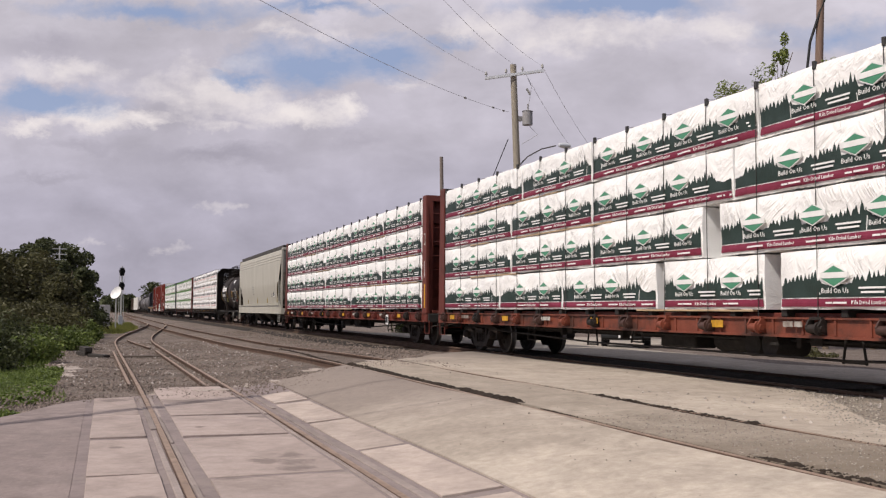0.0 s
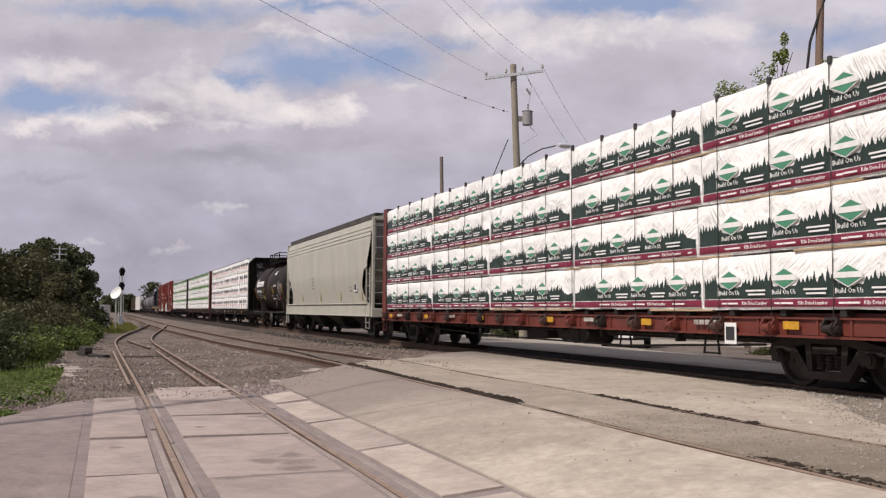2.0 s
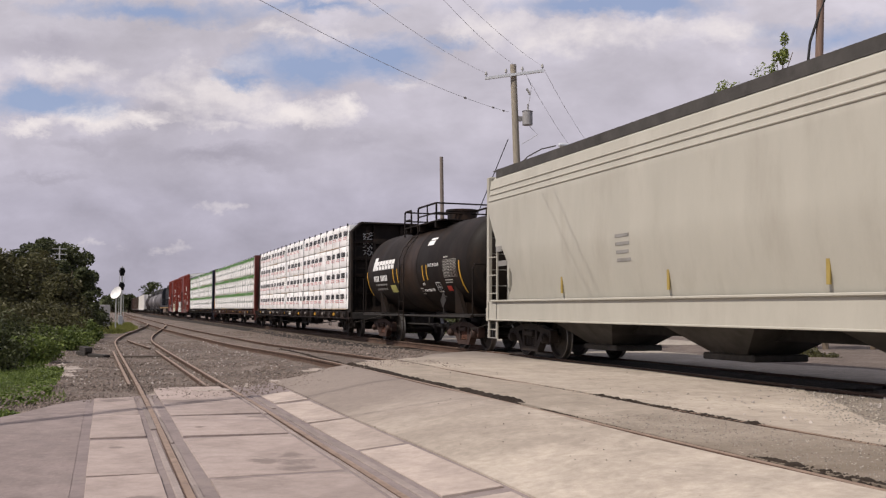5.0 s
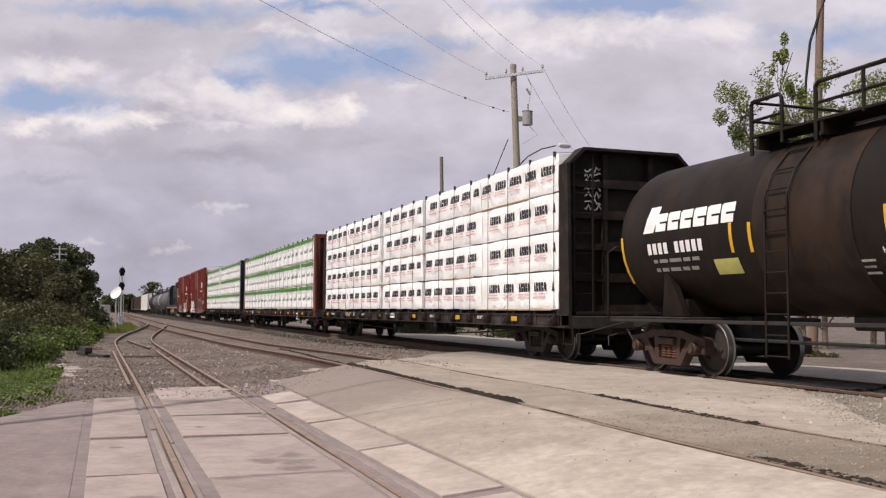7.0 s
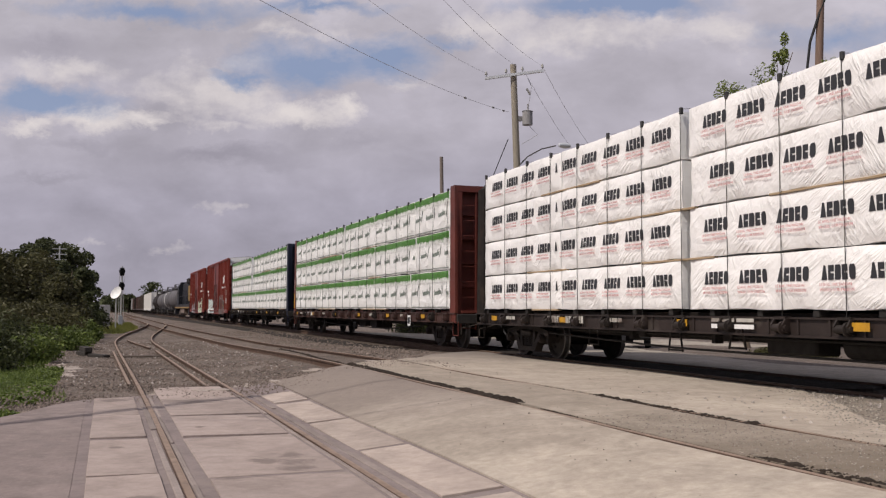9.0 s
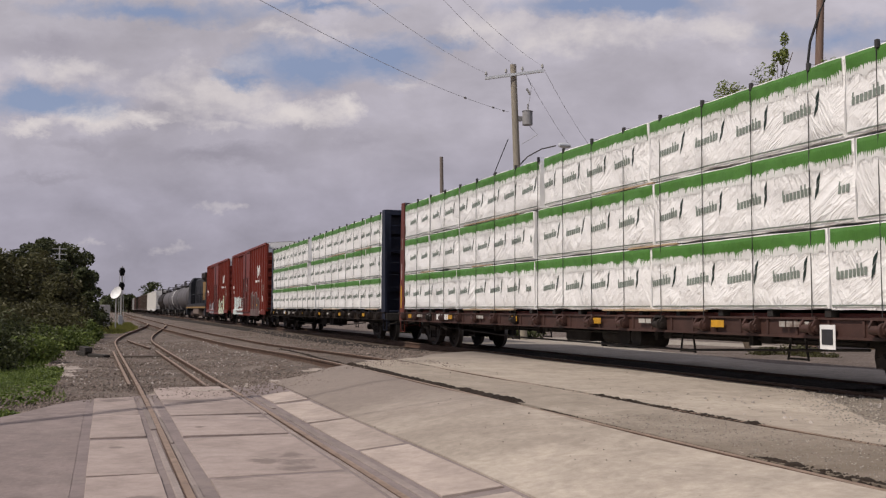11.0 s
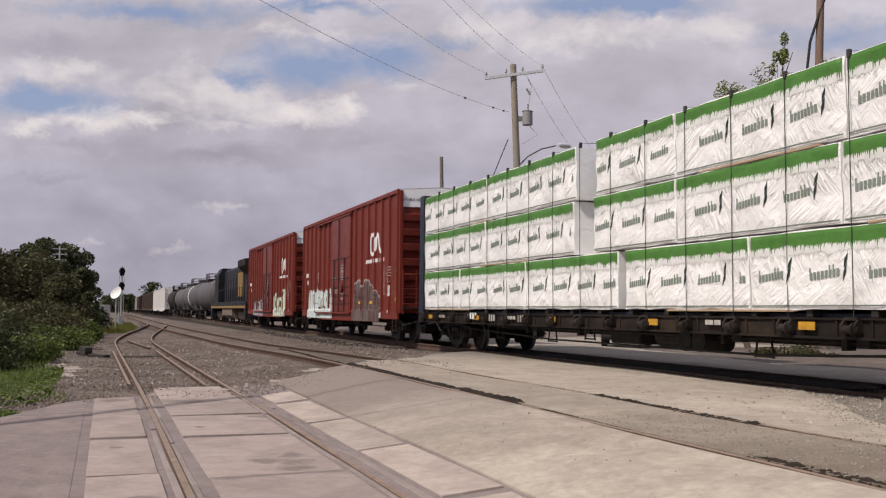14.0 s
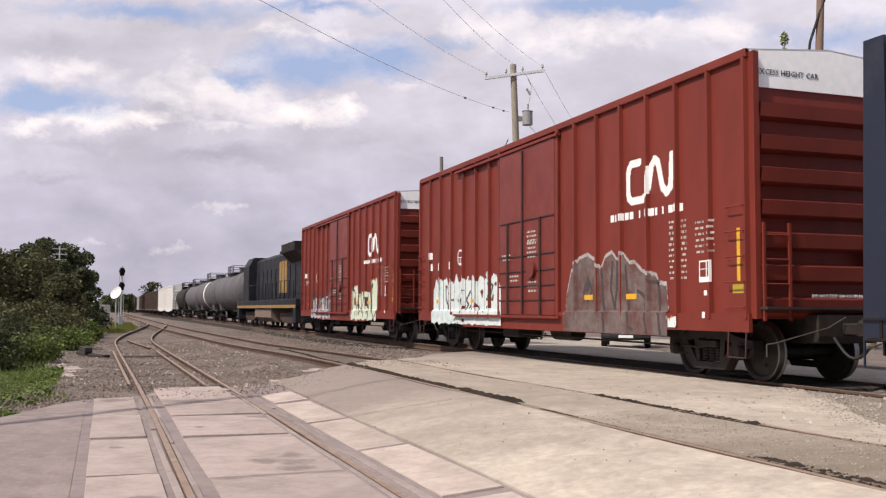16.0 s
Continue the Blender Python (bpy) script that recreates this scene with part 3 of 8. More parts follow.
def sheet(xs, ys, f):
    v = [(x, y, f(x, y)) for x in xs for y in ys]
    n = len(ys)
    return v, [(i * n + j, (i + 1) * n + j, (i + 1) * n + j + 1, i * n + j + 1) for i in range(len(xs) - 1) for j in range(n - 1)]


def spread(lo, a, b, hi, step, k):
    inner = [a + step * i for i in range(int((b - a) / step) + 1)]
    left = [a - (a - lo) * ((i + 1) / k) ** 2.2 for i in range(k)][::-1]
    right = [b + (hi - b) * ((i + 1) / k) ** 2.2 for i in range(k)]
    return left + inner + right


g = Geo()
g.add(*sheet(spread(-3000, -60, 20, 3000, 1.0, 14), spread(-3000, -12, 40, 3000, 0.8, 14),
             lambda x, y: level(x, y) + (0.03 * noise.noise((x * 0.7, y * 0.7, 3.1)) if abs(x) < 90 and abs(y) < 60 else 0)))
ground = single("ground", g, [GRAVEL], "grey-brown gravel ground with ballast beside the tracks", "ground", kind="structure", smooth=True)

# paved crossing: a humped slab that rises from the siding to the main tracks
TRACK_Y = {"siding": 1.40, "middle": 5.36, "main": 10.49}


def paving(x, y):
    z = -0.31 + 0.29 * smooth01(2.3, 4.6, y) - 0.02 * smooth01(6.4, 9.0, y) + 0.01 * math.sin(x * 0.9 + y)
    return z - 0.3 * smooth01(12.5, 22, y)


def far_edge(y):
    """The slab's edge away from the camera, along x."""
    return min(-2.0, -16.2 - 2.2 * min(0.0, y)) - 0.5 * max(0.0, y) - 0.75 * max(0.0, y - 4.5) + 0.25 * math.sin(y * 2.1) + 0.15 * math.sin(y * 5.3 + 1)


def near_edge(y):
    """The slab's edge on the side where the camera stands."""
    return 12.0 - 18.0 * smooth01(3.9, 6.1, y) - 5.4 * smooth01(5.9, 10.2, y) + 0.25 * math.sin(y * 3.1)


def slab_strip(name, y0, y1, mat, label, rise=0.0, x0=None, x1=None, step=0.4):
    gg = Geo()
    n = max(2, int((y1 - y0) / step) + 1)
    ys = [y0 + (y1 - y0) * j / (n - 1) for j in range(n)]
    v, f, m = [], [], 48
    for i in range(m + 1):
        for y in ys:
            a = far_edge(y) if x0 is None else x0
            b = near_edge(y) if x1 is None else x1
            x = a + (b - a) * (i / m) ** 1.15
            v.append((x, y, paving(x, y) + rise))
    gg.add(v, [(i * n + j, (i + 1) * n + j, (i + 1) * n + j + 1, i * n + j + 1) for i in range(m) for j in range(n - 1)])
    k = len(gg.v)
    rim = [i * n for i in range(m + 1)] + [m * n + j for j in range(1, n)] + [i * n + n - 1 for i in range(m - 1, -1, -1)] + [j for j in range(n - 2, 0, -1)]
    gg.add([(gg.v[i][0], gg.v[i][1], gg.v[i][2] - 0.35) for i in rim], [])
    gg.f += [(rim[i], rim[(i + 1) % len(rim)], k + (i + 1) % len(rim), k + i) for i in range(len(rim))]
    gg.m += [0] * len(rim)
    return single(name, gg, [mat], label, "pavement", kind="structure", smooth=True)


# ---- the train: x is given where each car's middle stands at 8 s; it rolls towards +x ----
SPEED, SLOWING = 9.0656, -0.01143
MAIN_Y = TRACK_Y["main"]
HALF_W = 1.555                       # half of a car's width
MOVERS = []                          # (thing, x at 8 s, y, z)
SPINNERS = []                        # wheelsets near enough to be seen turning


def travelled(t):
    return SPEED * (t - 8) + SLOWING * (t - 8) ** 2


def rolling(ob, x, y=MAIN_Y, z=0.0):
    MOVERS.append((ob, x, y, z))
    ob.matrix_basis = pose(x + travelled(0), y, z)
    return ob


WHEEL_R, AXLE = 0.457, 0.889


def wheelset_mesh():
    g = Geo()
    for s in (-1, 1):
        y = 0.72 * s
        g.lathe([(0.0, y + 0.085 * s), (0.10, y + 0.085 * s), (0.12, y + 0.03 * s), (0.36, y + 0.0 * s), (0.395, y + 0.05 * s), (0.44, y + 0.055 * s)], 28)
        g.slot = 1
        g.lathe([(0.44, y + 0.055 * s), (0.455, y + 0.045 * s), (WHEEL_R, y - 0.03 * s), (0.462, y - 0.05 * s), (0.485, y - 0.06 * s), (0.485, y - 0.075 * s)], 28)
        g.slot = 0
        g.lathe([(0.485, y - 0.075 * s), (0.40, y - 0.08 * s), (0.36, y - 0.05 * s), (0.12, y - 0.07 * s), (0.09, y - 0.08 * s)], 28)
        for k in range(3):
            a = 2.1 * k
            g.box(0.22 * math.cos(a) - 0.025, y + 0.015 * s, 0.22 * math.sin(a) - 0.025, 0.22 * math.cos(a) + 0.025, y + 0.045 * s, 0.22 * math.sin(a) + 0.025)
    g.cyl((0, -1.02, 0), (0, 1.02, 0), 0.08, n=12)
    return g.mesh("wheelset", [WHEEL_STEEL, TREAD], smooth=True)


def truck_meshes(steel, coil):
    """Side frames with bolster, and the spring groups between them."""
    g, sp, caps = Geo(), Geo(), Geo()
    for s in (-1, 1):
        y0, y1 = (1.0 * s - 0.09, 1.0 * s + 0.09)
        top = [(-1.15, 0.50), (-1.13, 0.63), (-0.80, 0.68), (-0.45, 0.76), (0.45, 0.76), (0.80, 0.68), (1.13, 0.63), (1.15, 0.50), (0.98, 0.53), (0.74, 0.56), (0.40, 0.64), (-0.40, 0.64), (-0.74, 0.56), (-0.98, 0.53)]
        g.prism(top, y0, y1)
        g.prism([(-0.74, 0.56), (-0.62, 0.60), (-0.33, 0.26), (0.33, 0.26), (0.62, 0.60), (0.74, 0.56), (0.42, 0.15), (-0.42, 0.15)], y0, y1)
        for e in (-1, 1):
            g.prism([(0.27 * e, 0.26), (0.38 * e, 0.28), (0.42 * e, 0.64), (0.30 * e, 0.64)], y0 + 0.01, y1 - 0.01)
            g.prism([(1.15 * e, 0.50), (1.05 * e, 0.50), (1.03 * e, 0.38), (1.12 * e, 0.36)], y0, y1)
            g.prism([(0.74 * e, 0.56), (0.70 * e, 0.36), (0.64 * e, 0.38), (0.62 * e, 0.58)], y0, y1)
            g.box(AXLE * e - 0.15, y0 - 0.01, 0.50, AXLE * e + 0.15, y1 + 0.01, 0.60, 0.015)
        g.box(-0.24, 1.0 * s - 0.13, 0.50, 0.24, 1.0 * s + 0.13, 0.62, 0.02)
    g.box(-0.2, -0.95, 0.48, 0.2, 0.95, 0.70, 0.02)
    g.cyl((0, 0, 0.66), (0, 0, 0.80), 0.2, n=14)
    for e in (-1, 1):
        g.box(0.37 * e - 0.04, -0.85, 0.30, 0.37 * e + 0.04, 0.85, 0.40)
    prof = [(0.0, 0.275)]
    for z in range(5):
        zz = 0.28 + 0.045 * z
        prof += [(0.06, zz), (0.078, zz + 0.008), (0.078, zz + 0.022), (0.06, zz + 0.03)]
    sp.lathe(prof + [(0.0, 0.50)], 10, "z")
    caps.lathe([(0.0, -0.0), (0.105, 0.0), (0.105, -0.17), (0.09, -0.19), (0.07, -0.19), (0.07, -0.215), (0.0, -0.215)], 14, "y")
    return g.mesh("side_frame", [steel]), sp.mesh("spring", [coil], True), caps.mesh("bearing_cap", [steel], True)


RUST_SPRING = surface("rust_red_spring", (0.105, 0.045, 0.028), 0.7, vary=0.3)
# grimy steel, darkened further to carry the shade below the car sides
TRUCK_DARK = surface("grime_and_shade_black_steel", (0.020, 0.0145, 0.012), 0.7, metal=0.1, vary=0.45, scale=5, second=(0.034, 0.022, 0.016), second_at=(0.52, 0.72), bump=0.35)
LEVER = surface("dull_steel_rod", (0.075, 0.065, 0.055), 0.6, metal=0.3, vary=0.2)
WHEELSET = wheelset_mesh()
# the dark set has under-car shade in its colour, the rusty one does not
RUSTY_TRUCK, DARK_TRUCK = truck_meshes(TRUCK_STEEL, RUST_SPRING), truck_meshes(TRUCK_DARK, TRUCK_DARK)


def add_truck(car, x, near=True, rusty=False):
    FRAME_ME, SPRING_ME, CAPS_ME = RUSTY_TRUCK if rusty else DARK_TRUCK
    tr = part("truck", FRAME_ME, None, car, "rust-brown cast steel truck" if rusty else "cast steel truck blackened for the shade under the car", at=(x, 0, 0))
    for s in (-1, 1):
        for k in (-0.17, 0.0, 0.17):
            part("spring", SPRING_ME, None, tr, at=(k, 1.0 * s, 0))
        for e in (-1, 1):
            part("bearing_cap", CAPS_ME, None, tr, at=pose(AXLE * e, -1.0, 0.457) if s < 0 else pose(AXLE * e, 1.0, 0.457, 0, 0, 180))
    for e in (-1, 1):
        w = part("wheelset", WHEELSET, None, tr, at=(AXLE * e, 0, 0.457))
        if near:
            SPINNERS.append((w, AXLE * e))
    return tr


def add_coupler(car, x, s, z=0.83):
    g = Geo()
    g.box(min(x, x + 0.45 * s), -0.09, z - 0.09, max(x, x + 0.45 * s), 0.09, z + 0.09, 0.02)
    hx = x + 0.55 * s
    g.box(hx - 0.15, -0.17, z - 0.14, hx + 0.15, 0.13, z + 0.14, 0.05)
    g.cyl((hx + 0.1 * s, 0.12, z - 0.15), (hx + 0.1 * s, 0.12, z + 0.15), 0.08, n=10)
    part("coupler", g, [TRUCK_DARK], car)
    g = Geo().tube([(x + 0.02 * s, -1.42, z - 0.22), (x + 0.06 * s, -1.30, z - 0.20), (x + 0.12 * s, -0.4, z + 0.02), (x + 0.16 * s, -0.1, z + 0.18)], 0.010)
    g.tube([(x + 0.02 * s, -1.42, z - 0.22), (x + 0.02 * s, -1.42, z - 0.40)], 0.011)
    part("cut_lever", g, [LEVER], car)
    pts = [Vector((x + 0.15 * s, -0.32, z - 0.12))]
    for k in range(1, 8):
        pts.append(Vector((x + (0.15 + 0.08 * k) * s, -0.32 + 0.02 * k, z - 0.12 - 0.30 * math.sin(math.pi * k / 8))))
    part("air_hose", Geo().tube(pts, 0.024), [BLACK], car)


def add_ladder(car, x, y, z0, z1, n, width=0.42, along="x", mat=None, name="ladder", r=0.012):
    g = Geo()
    for e in (-0.5, 0.5):
        p = (x + e * width, y) if along == "x" else (x, y + e * width)
        g.box(p[0] - 0.02, p[1] - 0.02, z0, p[0] + 0.02, p[1] + 0.02, z1)
    for k in range(n):
        z = z0 + (z1 - z0) * (k + 0.5) / n
        a = (x - width / 2, y, z) if along == "x" else (x, y - width / 2, z)
        b = (x + width / 2, y, z) if along == "x" else (x, y + width / 2, z)
        g.cyl(a, b, r, n=6)
    return part(name, g, [mat or IRON], car)


def bars(car, x, z, widths, h, mat, y, gap=0.03, name="marking"):
    """A line of writing that cannot be read, as plain bars."""
    g = Geo()
    for w in widths:
        g.plate(x, z, x + w, z + h, y)
        x += w + gap
    return part(name, g, [mat], car)


# ---- lumber bundles ----
def slack(x, z, seed):
    return 0.030 * noise.noise((x * 1.3 + seed, z * 2.2, seed * 1.7)) + 0.017 * noise.noise((x * 3.1 + z * 2.5 + seed * 2.0, z * 2.4 - x, 4.0))


def skin_y(x, z, length, h, seed):
    edge = min(1.0, x / 0.12, (length - x) / 0.12, z / 0.10, (h - z) / 0.10)
    return slack(x, z, seed) + 0.03 * (1 - max(0.0, edge)) ** 2


def wrap_mesh(length, h, depth, seed, mats):
    """A wrapped block of lumber; the sheet sags between the corners, and hangs a little below."""
    g = Geo()
    nx, nz = max(8, int(length / 0.14)), 9
    xs = [length * i / nx for i in range(nx + 1)]
    zs = [h * j / nz for j in range(nz + 1)]
    v = [(x, skin_y(x, z, length, h, seed), z - (0.02 * noise.noise((x * 2.2, seed, 0.5)) if j == 0 else 0) + (0.012 * noise.noise((x * 1.7, seed, 2.5)) if j == nz else 0))
         for x in xs for j, z in enumerate(zs)]
    n = nz + 1
    g.add(v, [(i * n + j, (i + 1) * n + j, (i + 1) * n + j + 1, i * n + j + 1) for i in range(nx) for j in range(nz)])
    base = len(g.v)
    tops = [(x, depth * 0.5, h + 0.012 * noise.noise((x * 1.3, seed, 7.5))) for x in xs] + [(x, depth, h - 0.02) for x in xs] + [(x, depth, 0.0) for x in xs]
    g.add(tops, [])
    m = nx + 1
    for i in range(nx):
        g.f += [(i * n + nz, (i + 1) * n + nz, base + i + 1, base + i), (base + i, base + i + 1, base + m + i + 1, base + m + i),
                (base + m + i, base + m + i + 1, base + 2 * m + i + 1, base + 2 * m + i), (base + 2 * m + i, base + 2 * m + i + 1, (i + 1) * n, i * n)]
        g.m += [0] * 4
    for e, col in ((0, 0), (nx, nx * n)):
        rim = [col + j for j in range(n)] + [base + e, base + m + e, base + 2 * m + e]
        x = xs[e] + (-0.015 if e == 0 else 0.015)
        k = len(g.v)
        g.add([(x, depth * 0.45, h * 0.5)], [])
        g.f += [(rim[a], rim[(a + 1) % len(rim)], k) for a in range(len(rim))]
        g.m += [1] * len(rim)
    return g.mesh("wrap", mats, smooth=True)


def printed(length, h, seed, x0, x1, low, high, step=0.03):
    """A flat print that follows the sheet: low(x) and high(x) bound it."""
    g = Geo()
    n = max(1, int((x1 - x0) / step))
    rows = 4
    v = []
    for i in range(n + 1):
        x = x0 + (x1 - x0) * i / n
        a, b = low(x), high(x)
        for j in range(rows + 1):
            z = a + (b - a) * j / rows
            v.append((x, skin_y(x, z, length, h, seed) - 0.006, z))
    m = rows + 1
    return v, [(i * m + j, (i + 1) * m + j, (i + 1) * m + j + 1, i * m + j + 1) for i in range(n) for j in range(rows)]


PERIOD = 1.22                        # length of one repeat of the spruce print


def spruce_line(x, h, seed):
    """The height of a row of spruces: each one a jagged spike."""
    best = 0.0
    for k in range(int(x / 0.075) - 2, int(x / 0.075) + 3):
        r = random.Random(k * 77 + seed * 13)
        c = (k + 0.5 + r.uniform(-0.25, 0.25)) * 0.075
        u = (c % PERIOD) / PERIOD
        tall = r.uniform(0.11, 0.19) * (0.55 + 0.75 * u) * (1.25 if r.random() < 0.25 else 1.0) if u > 0.44 or u < 0.04 else r.uniform(0.0, 0.03)
        d = abs(x - c)
        spike = tall * (1 - d / 0.062)
        if spike > 0:
            spike *= 0.85 + 0.3 * ((spike * 42) % 1)
            best = max(best, spike)
    return h * (0.40 - 0.03 * smooth01(0.18, 0.02, abs((x % PERIOD) - 0.30))) + best * h / 0.92


def diamond(cx, cz, w, hh, pts=6):
    return [(cx - w / 2, cz - hh * 0.10), (cx - w / 2, cz + hh * 0.12), (cx, cz + hh / 2), (cx + w / 2, cz + hh * 0.12), (cx + w / 2, cz - hh * 0.10), (cx, cz - hh / 2)]


BUNDLE_PARTS = {}


def lay(poly, length, h, seed, lift=0.010, thick=0.002):
    """A flat print held a little proud of the slack sheet."""
    if max(p[0] for p in poly) - min(p[0] for p in poly) < 0.2:
        g = Geo()
        n = len(poly)
        front = [(x, skin_y(x, z, length, h, seed) - lift + 0.002, z) for x, z in poly]
        return g.add(front + [(x, y + thick, z) for x, y, z in front], [tuple(range(n)), tuple(reversed(range(n, 2 * n)))] + [(k, n + k, n + (k + 1) % n, (k + 1) % n) for k in range(n)])
    lift += 0.020
    cx = sum(p[0] for p in poly) / len(poly)
    cz = sum(p[1] for p in poly) / len(poly)
    y = skin_y(min(max(cx, 0.15), length - 0.15), min(max(cz, 0.1), h - 0.1), length, h, seed) - lift
    g = Geo()
    return g.prism(poly, y - thick, y)


# the heavy black blocks of one print, in shares of their width and height
BLOCKS = ((0.112, ((0.0, 0.0), (1.0, 0.0), (0.66, 1.0), (0.34, 1.0))),
          (0.106, ((0.0, 0.0), (1.0, 0.0), (1.0, 0.44), (0.42, 0.44), (0.42, 0.56), (1.0, 0.56), (1.0, 1.0), (0.0, 1.0))),
          (0.106, ((0.0, 0.0), (0.86, 0.0), (1.0, 0.14), (1.0, 0.86), (0.86, 1.0), (0.0, 1.0))),
          (0.098, ((0.0, 0.0), (1.0, 0.0), (1.0, 0.44), (0.42, 0.44), (0.42, 0.56), (1.0, 0.56), (1.0, 1.0), (0.0, 1.0))),
          (0.108, ((0.2, 0.0), (0.8, 0.0), (1.0, 0.2), (1.0, 0.8), (0.8, 1.0), (0.2, 1.0), (0.0, 0.8), (0.0, 0.2))))


def clipped(x0, x1, length):
    return max(0.03, x0), min(length - 0.03, x1)


def bundle_parts(style, length, h, seed):
    """Meshes of one printed bundle, kept for its twins."""
    key = (style, length, h, seed)
    if key in BUNDLE_PARTS:
        return BUNDLE_PARTS[key]
    r = random.Random(seed * 101 + int(length * 10))
    out = []
    depth = 1.22
    wrap = WRAP_PINK if style == "block" else WRAP
    out.append(("wrap", wrap_mesh(length, h, depth, seed, [wrap, WRAP_BACK]), ""))
    phase = r.uniform(0.1, 1.0)
    e0, e1 = 0.03, length - 0.03
    if style == "spruce":
        g = Geo().add(*printed(length, h, seed, e0, e1, lambda x: 0.20 * h, lambda x: spruce_line(x + phase, h, 5), 0.012))
        out.append(("spruce_print", g.mesh("spruce_print", [INK_GREEN]), "dark green spruce silhouettes printed on the wrap"))
        g = Geo().add(*printed(length, h, seed, e0, e1, lambda x: 0.045 * h, lambda x: 0.18 * h, 0.1))
        out.append(("band_print", g.mesh("band_print", [INK_MAROON]), "maroon printed band"))
        words, strip, strip_dark = [], Geo(), Geo()
        x = -phase % PERIOD
        while x < length:
            if 0.04 < x < length - 0.05:
                seam = lay([(x - 0.007, 0.17 * h), (x + 0.007, 0.17 * h), (x + 0.007, 0.46 * h), (x - 0.007, 0.46 * h)], length, h, seed, 0.006)
                strip.add(seam.v, seam.f)
            if 0.02 < x and x + 0.58 < length:
                ring = lay(diamond(x + 0.30, 0.545 * h, 0.52, 0.38 * h), length, h, seed, 0.008)
                out.append(("emblem_rim", ring.mesh("emblem_rim", [WHITE]), ""))
                logo = lay(diamond(x + 0.30, 0.545 * h, 0.465, 0.335 * h), length, h, seed, 0.012)
                out.append(("emblem", logo.mesh("emblem", [INK_LOGO]), "green hexagonal emblem"))
                bar = lay([(x + 0.05, 0.51 * h), (x + 0.55, 0.51 * h), (x + 0.55, 0.605 * h), (x + 0.05, 0.605 * h)], length, h, seed, 0.016)
                out.append(("emblem_bar", bar.mesh("emblem_bar", [WHITE]), ""))
                for k in range(6):
                    tick = lay([(x + 0.07 + 0.079 * k, 0.522 * h), (x + 0.118 + 0.079 * k, 0.522 * h), (x + 0.118 + 0.079 * k, 0.592 * h), (x + 0.07 + 0.079 * k, 0.592 * h)], length, h, seed, 0.019)
                    strip_dark.add(tick.v, tick.f)
                words.append(x + 0.06)
            for a, b, z in ((x + 0.70, x + 1.14, 0.325), (x + 0.74, x + 1.12, 0.255), (x + 0.10, x + 0.22, 0.092), (x + 0.26, x + 0.50, 0.092)):
                a, b = clipped(a, b, length)
                if b - a > 0.08:
                    s2 = lay([(a, z * h), (b, z * h), (b, (z + 0.032) * h), (a, (z + 0.032) * h)], length, h, seed, 0.012)
                    strip.add(s2.v, s2.f)
            x += PERIOD
        if strip_dark.v:
            out.append(("emblem_print", strip_dark.mesh("emblem_print", [INK_LOGO]), "stuff"))
        if strip.v:
            out.append(("small_print", strip.mesh("small_print", [WHITE]), "stuff"))
        for wx in words:
            out.append(("slogan", ("Build On Us", 0.10 * h / 0.8, WHITE, wx, 0.265 * h), ""))
            if wx + 1.05 < length:
                out.append(("slogan", ("Kiln Dried Lumber", 0.075 * h / 0.8, WHITE, wx + 0.52, 0.08 * h), ""))
    elif style == "block":
        words = []
        x = -phase % 0.86 - 0.2
        while x < length:
            ink = Geo()
            for k, (w, shape) in enumerate(BLOCKS):
                a = x + 0.128 * k
                if a > 0.04 and a + w < length - 0.04:
                    b2 = lay([(a + w * p, (0.485 + 0.245 * q) * h) for p, q in shape], length, h, seed, 0.010)
                    ink.add(b2.v, b2.f)
            if ink.v:
                out.append(("block_print", ink.mesh("block_print", [INK_BLACK]), "bold black block print"))
            if x > 0.05 and x + 0.60 < length:
                words.append(x)
            x += 0.86
        for wx in words:
            out.append(("slogan", ("LE BOIS, UNE PASSION", 0.058, INK_PINK, wx, 0.385 * h), ""))
            out.append(("slogan", ("WOOD, OUR PASSION", 0.060, INK_PINK, wx, 0.295 * h), ""))
    else:
        def fringe(x):
            k = math.floor(x / 0.034)
            blade = random.Random(k * 31 + seed).random()
            lean = (x / 0.034 - k + 0.25 * blade) % 1.0
            return h * 0.825 + 0.04 * noise.noise((x * 4.0, seed, 1.0)) - (0.025 + 0.12 * blade ** 1.6) * (1 - abs(2 * lean - 1)) * h
        g = Geo().add(*printed(length, h, seed, e0, e1, fringe, lambda x: h * 0.985, 0.0085))
        out.append(("grass_print", g.mesh("grass_print", [INK_LIME]), "grass-green printed fringe along the top"))
        g = Geo().add(*printed(length, h, seed, e0, e1, lambda x: fringe(x * 1.37 + 3.1) - 0.10 * h, fringe, 0.0085))
        out.append(("pale_grass_print", g.mesh("pale_grass_print", [INK_PALE]), "faint grey printed grass below the fringe"))
        g = Geo().add(*printed(length, h, seed, e0, e1, lambda x: 0.035 * h, lambda x: 0.055 * h, 0.1))
        out.append(("line_print", g.mesh("line_print", [INK_GREY]), ""))
        ink, leaf = Geo(), Geo()
        x = -phase % 1.05 - 0.2
        while x < length:
            z0 = 0.36 * h
            for k in range(8):
                a = x + 0.072 * k
                if a > 0.04 and a + 0.06 < length - 0.04:
                    tall = 0.165 if k in (0, 5, 6) else 0.112
                    zz = z0 + 0.006 * k
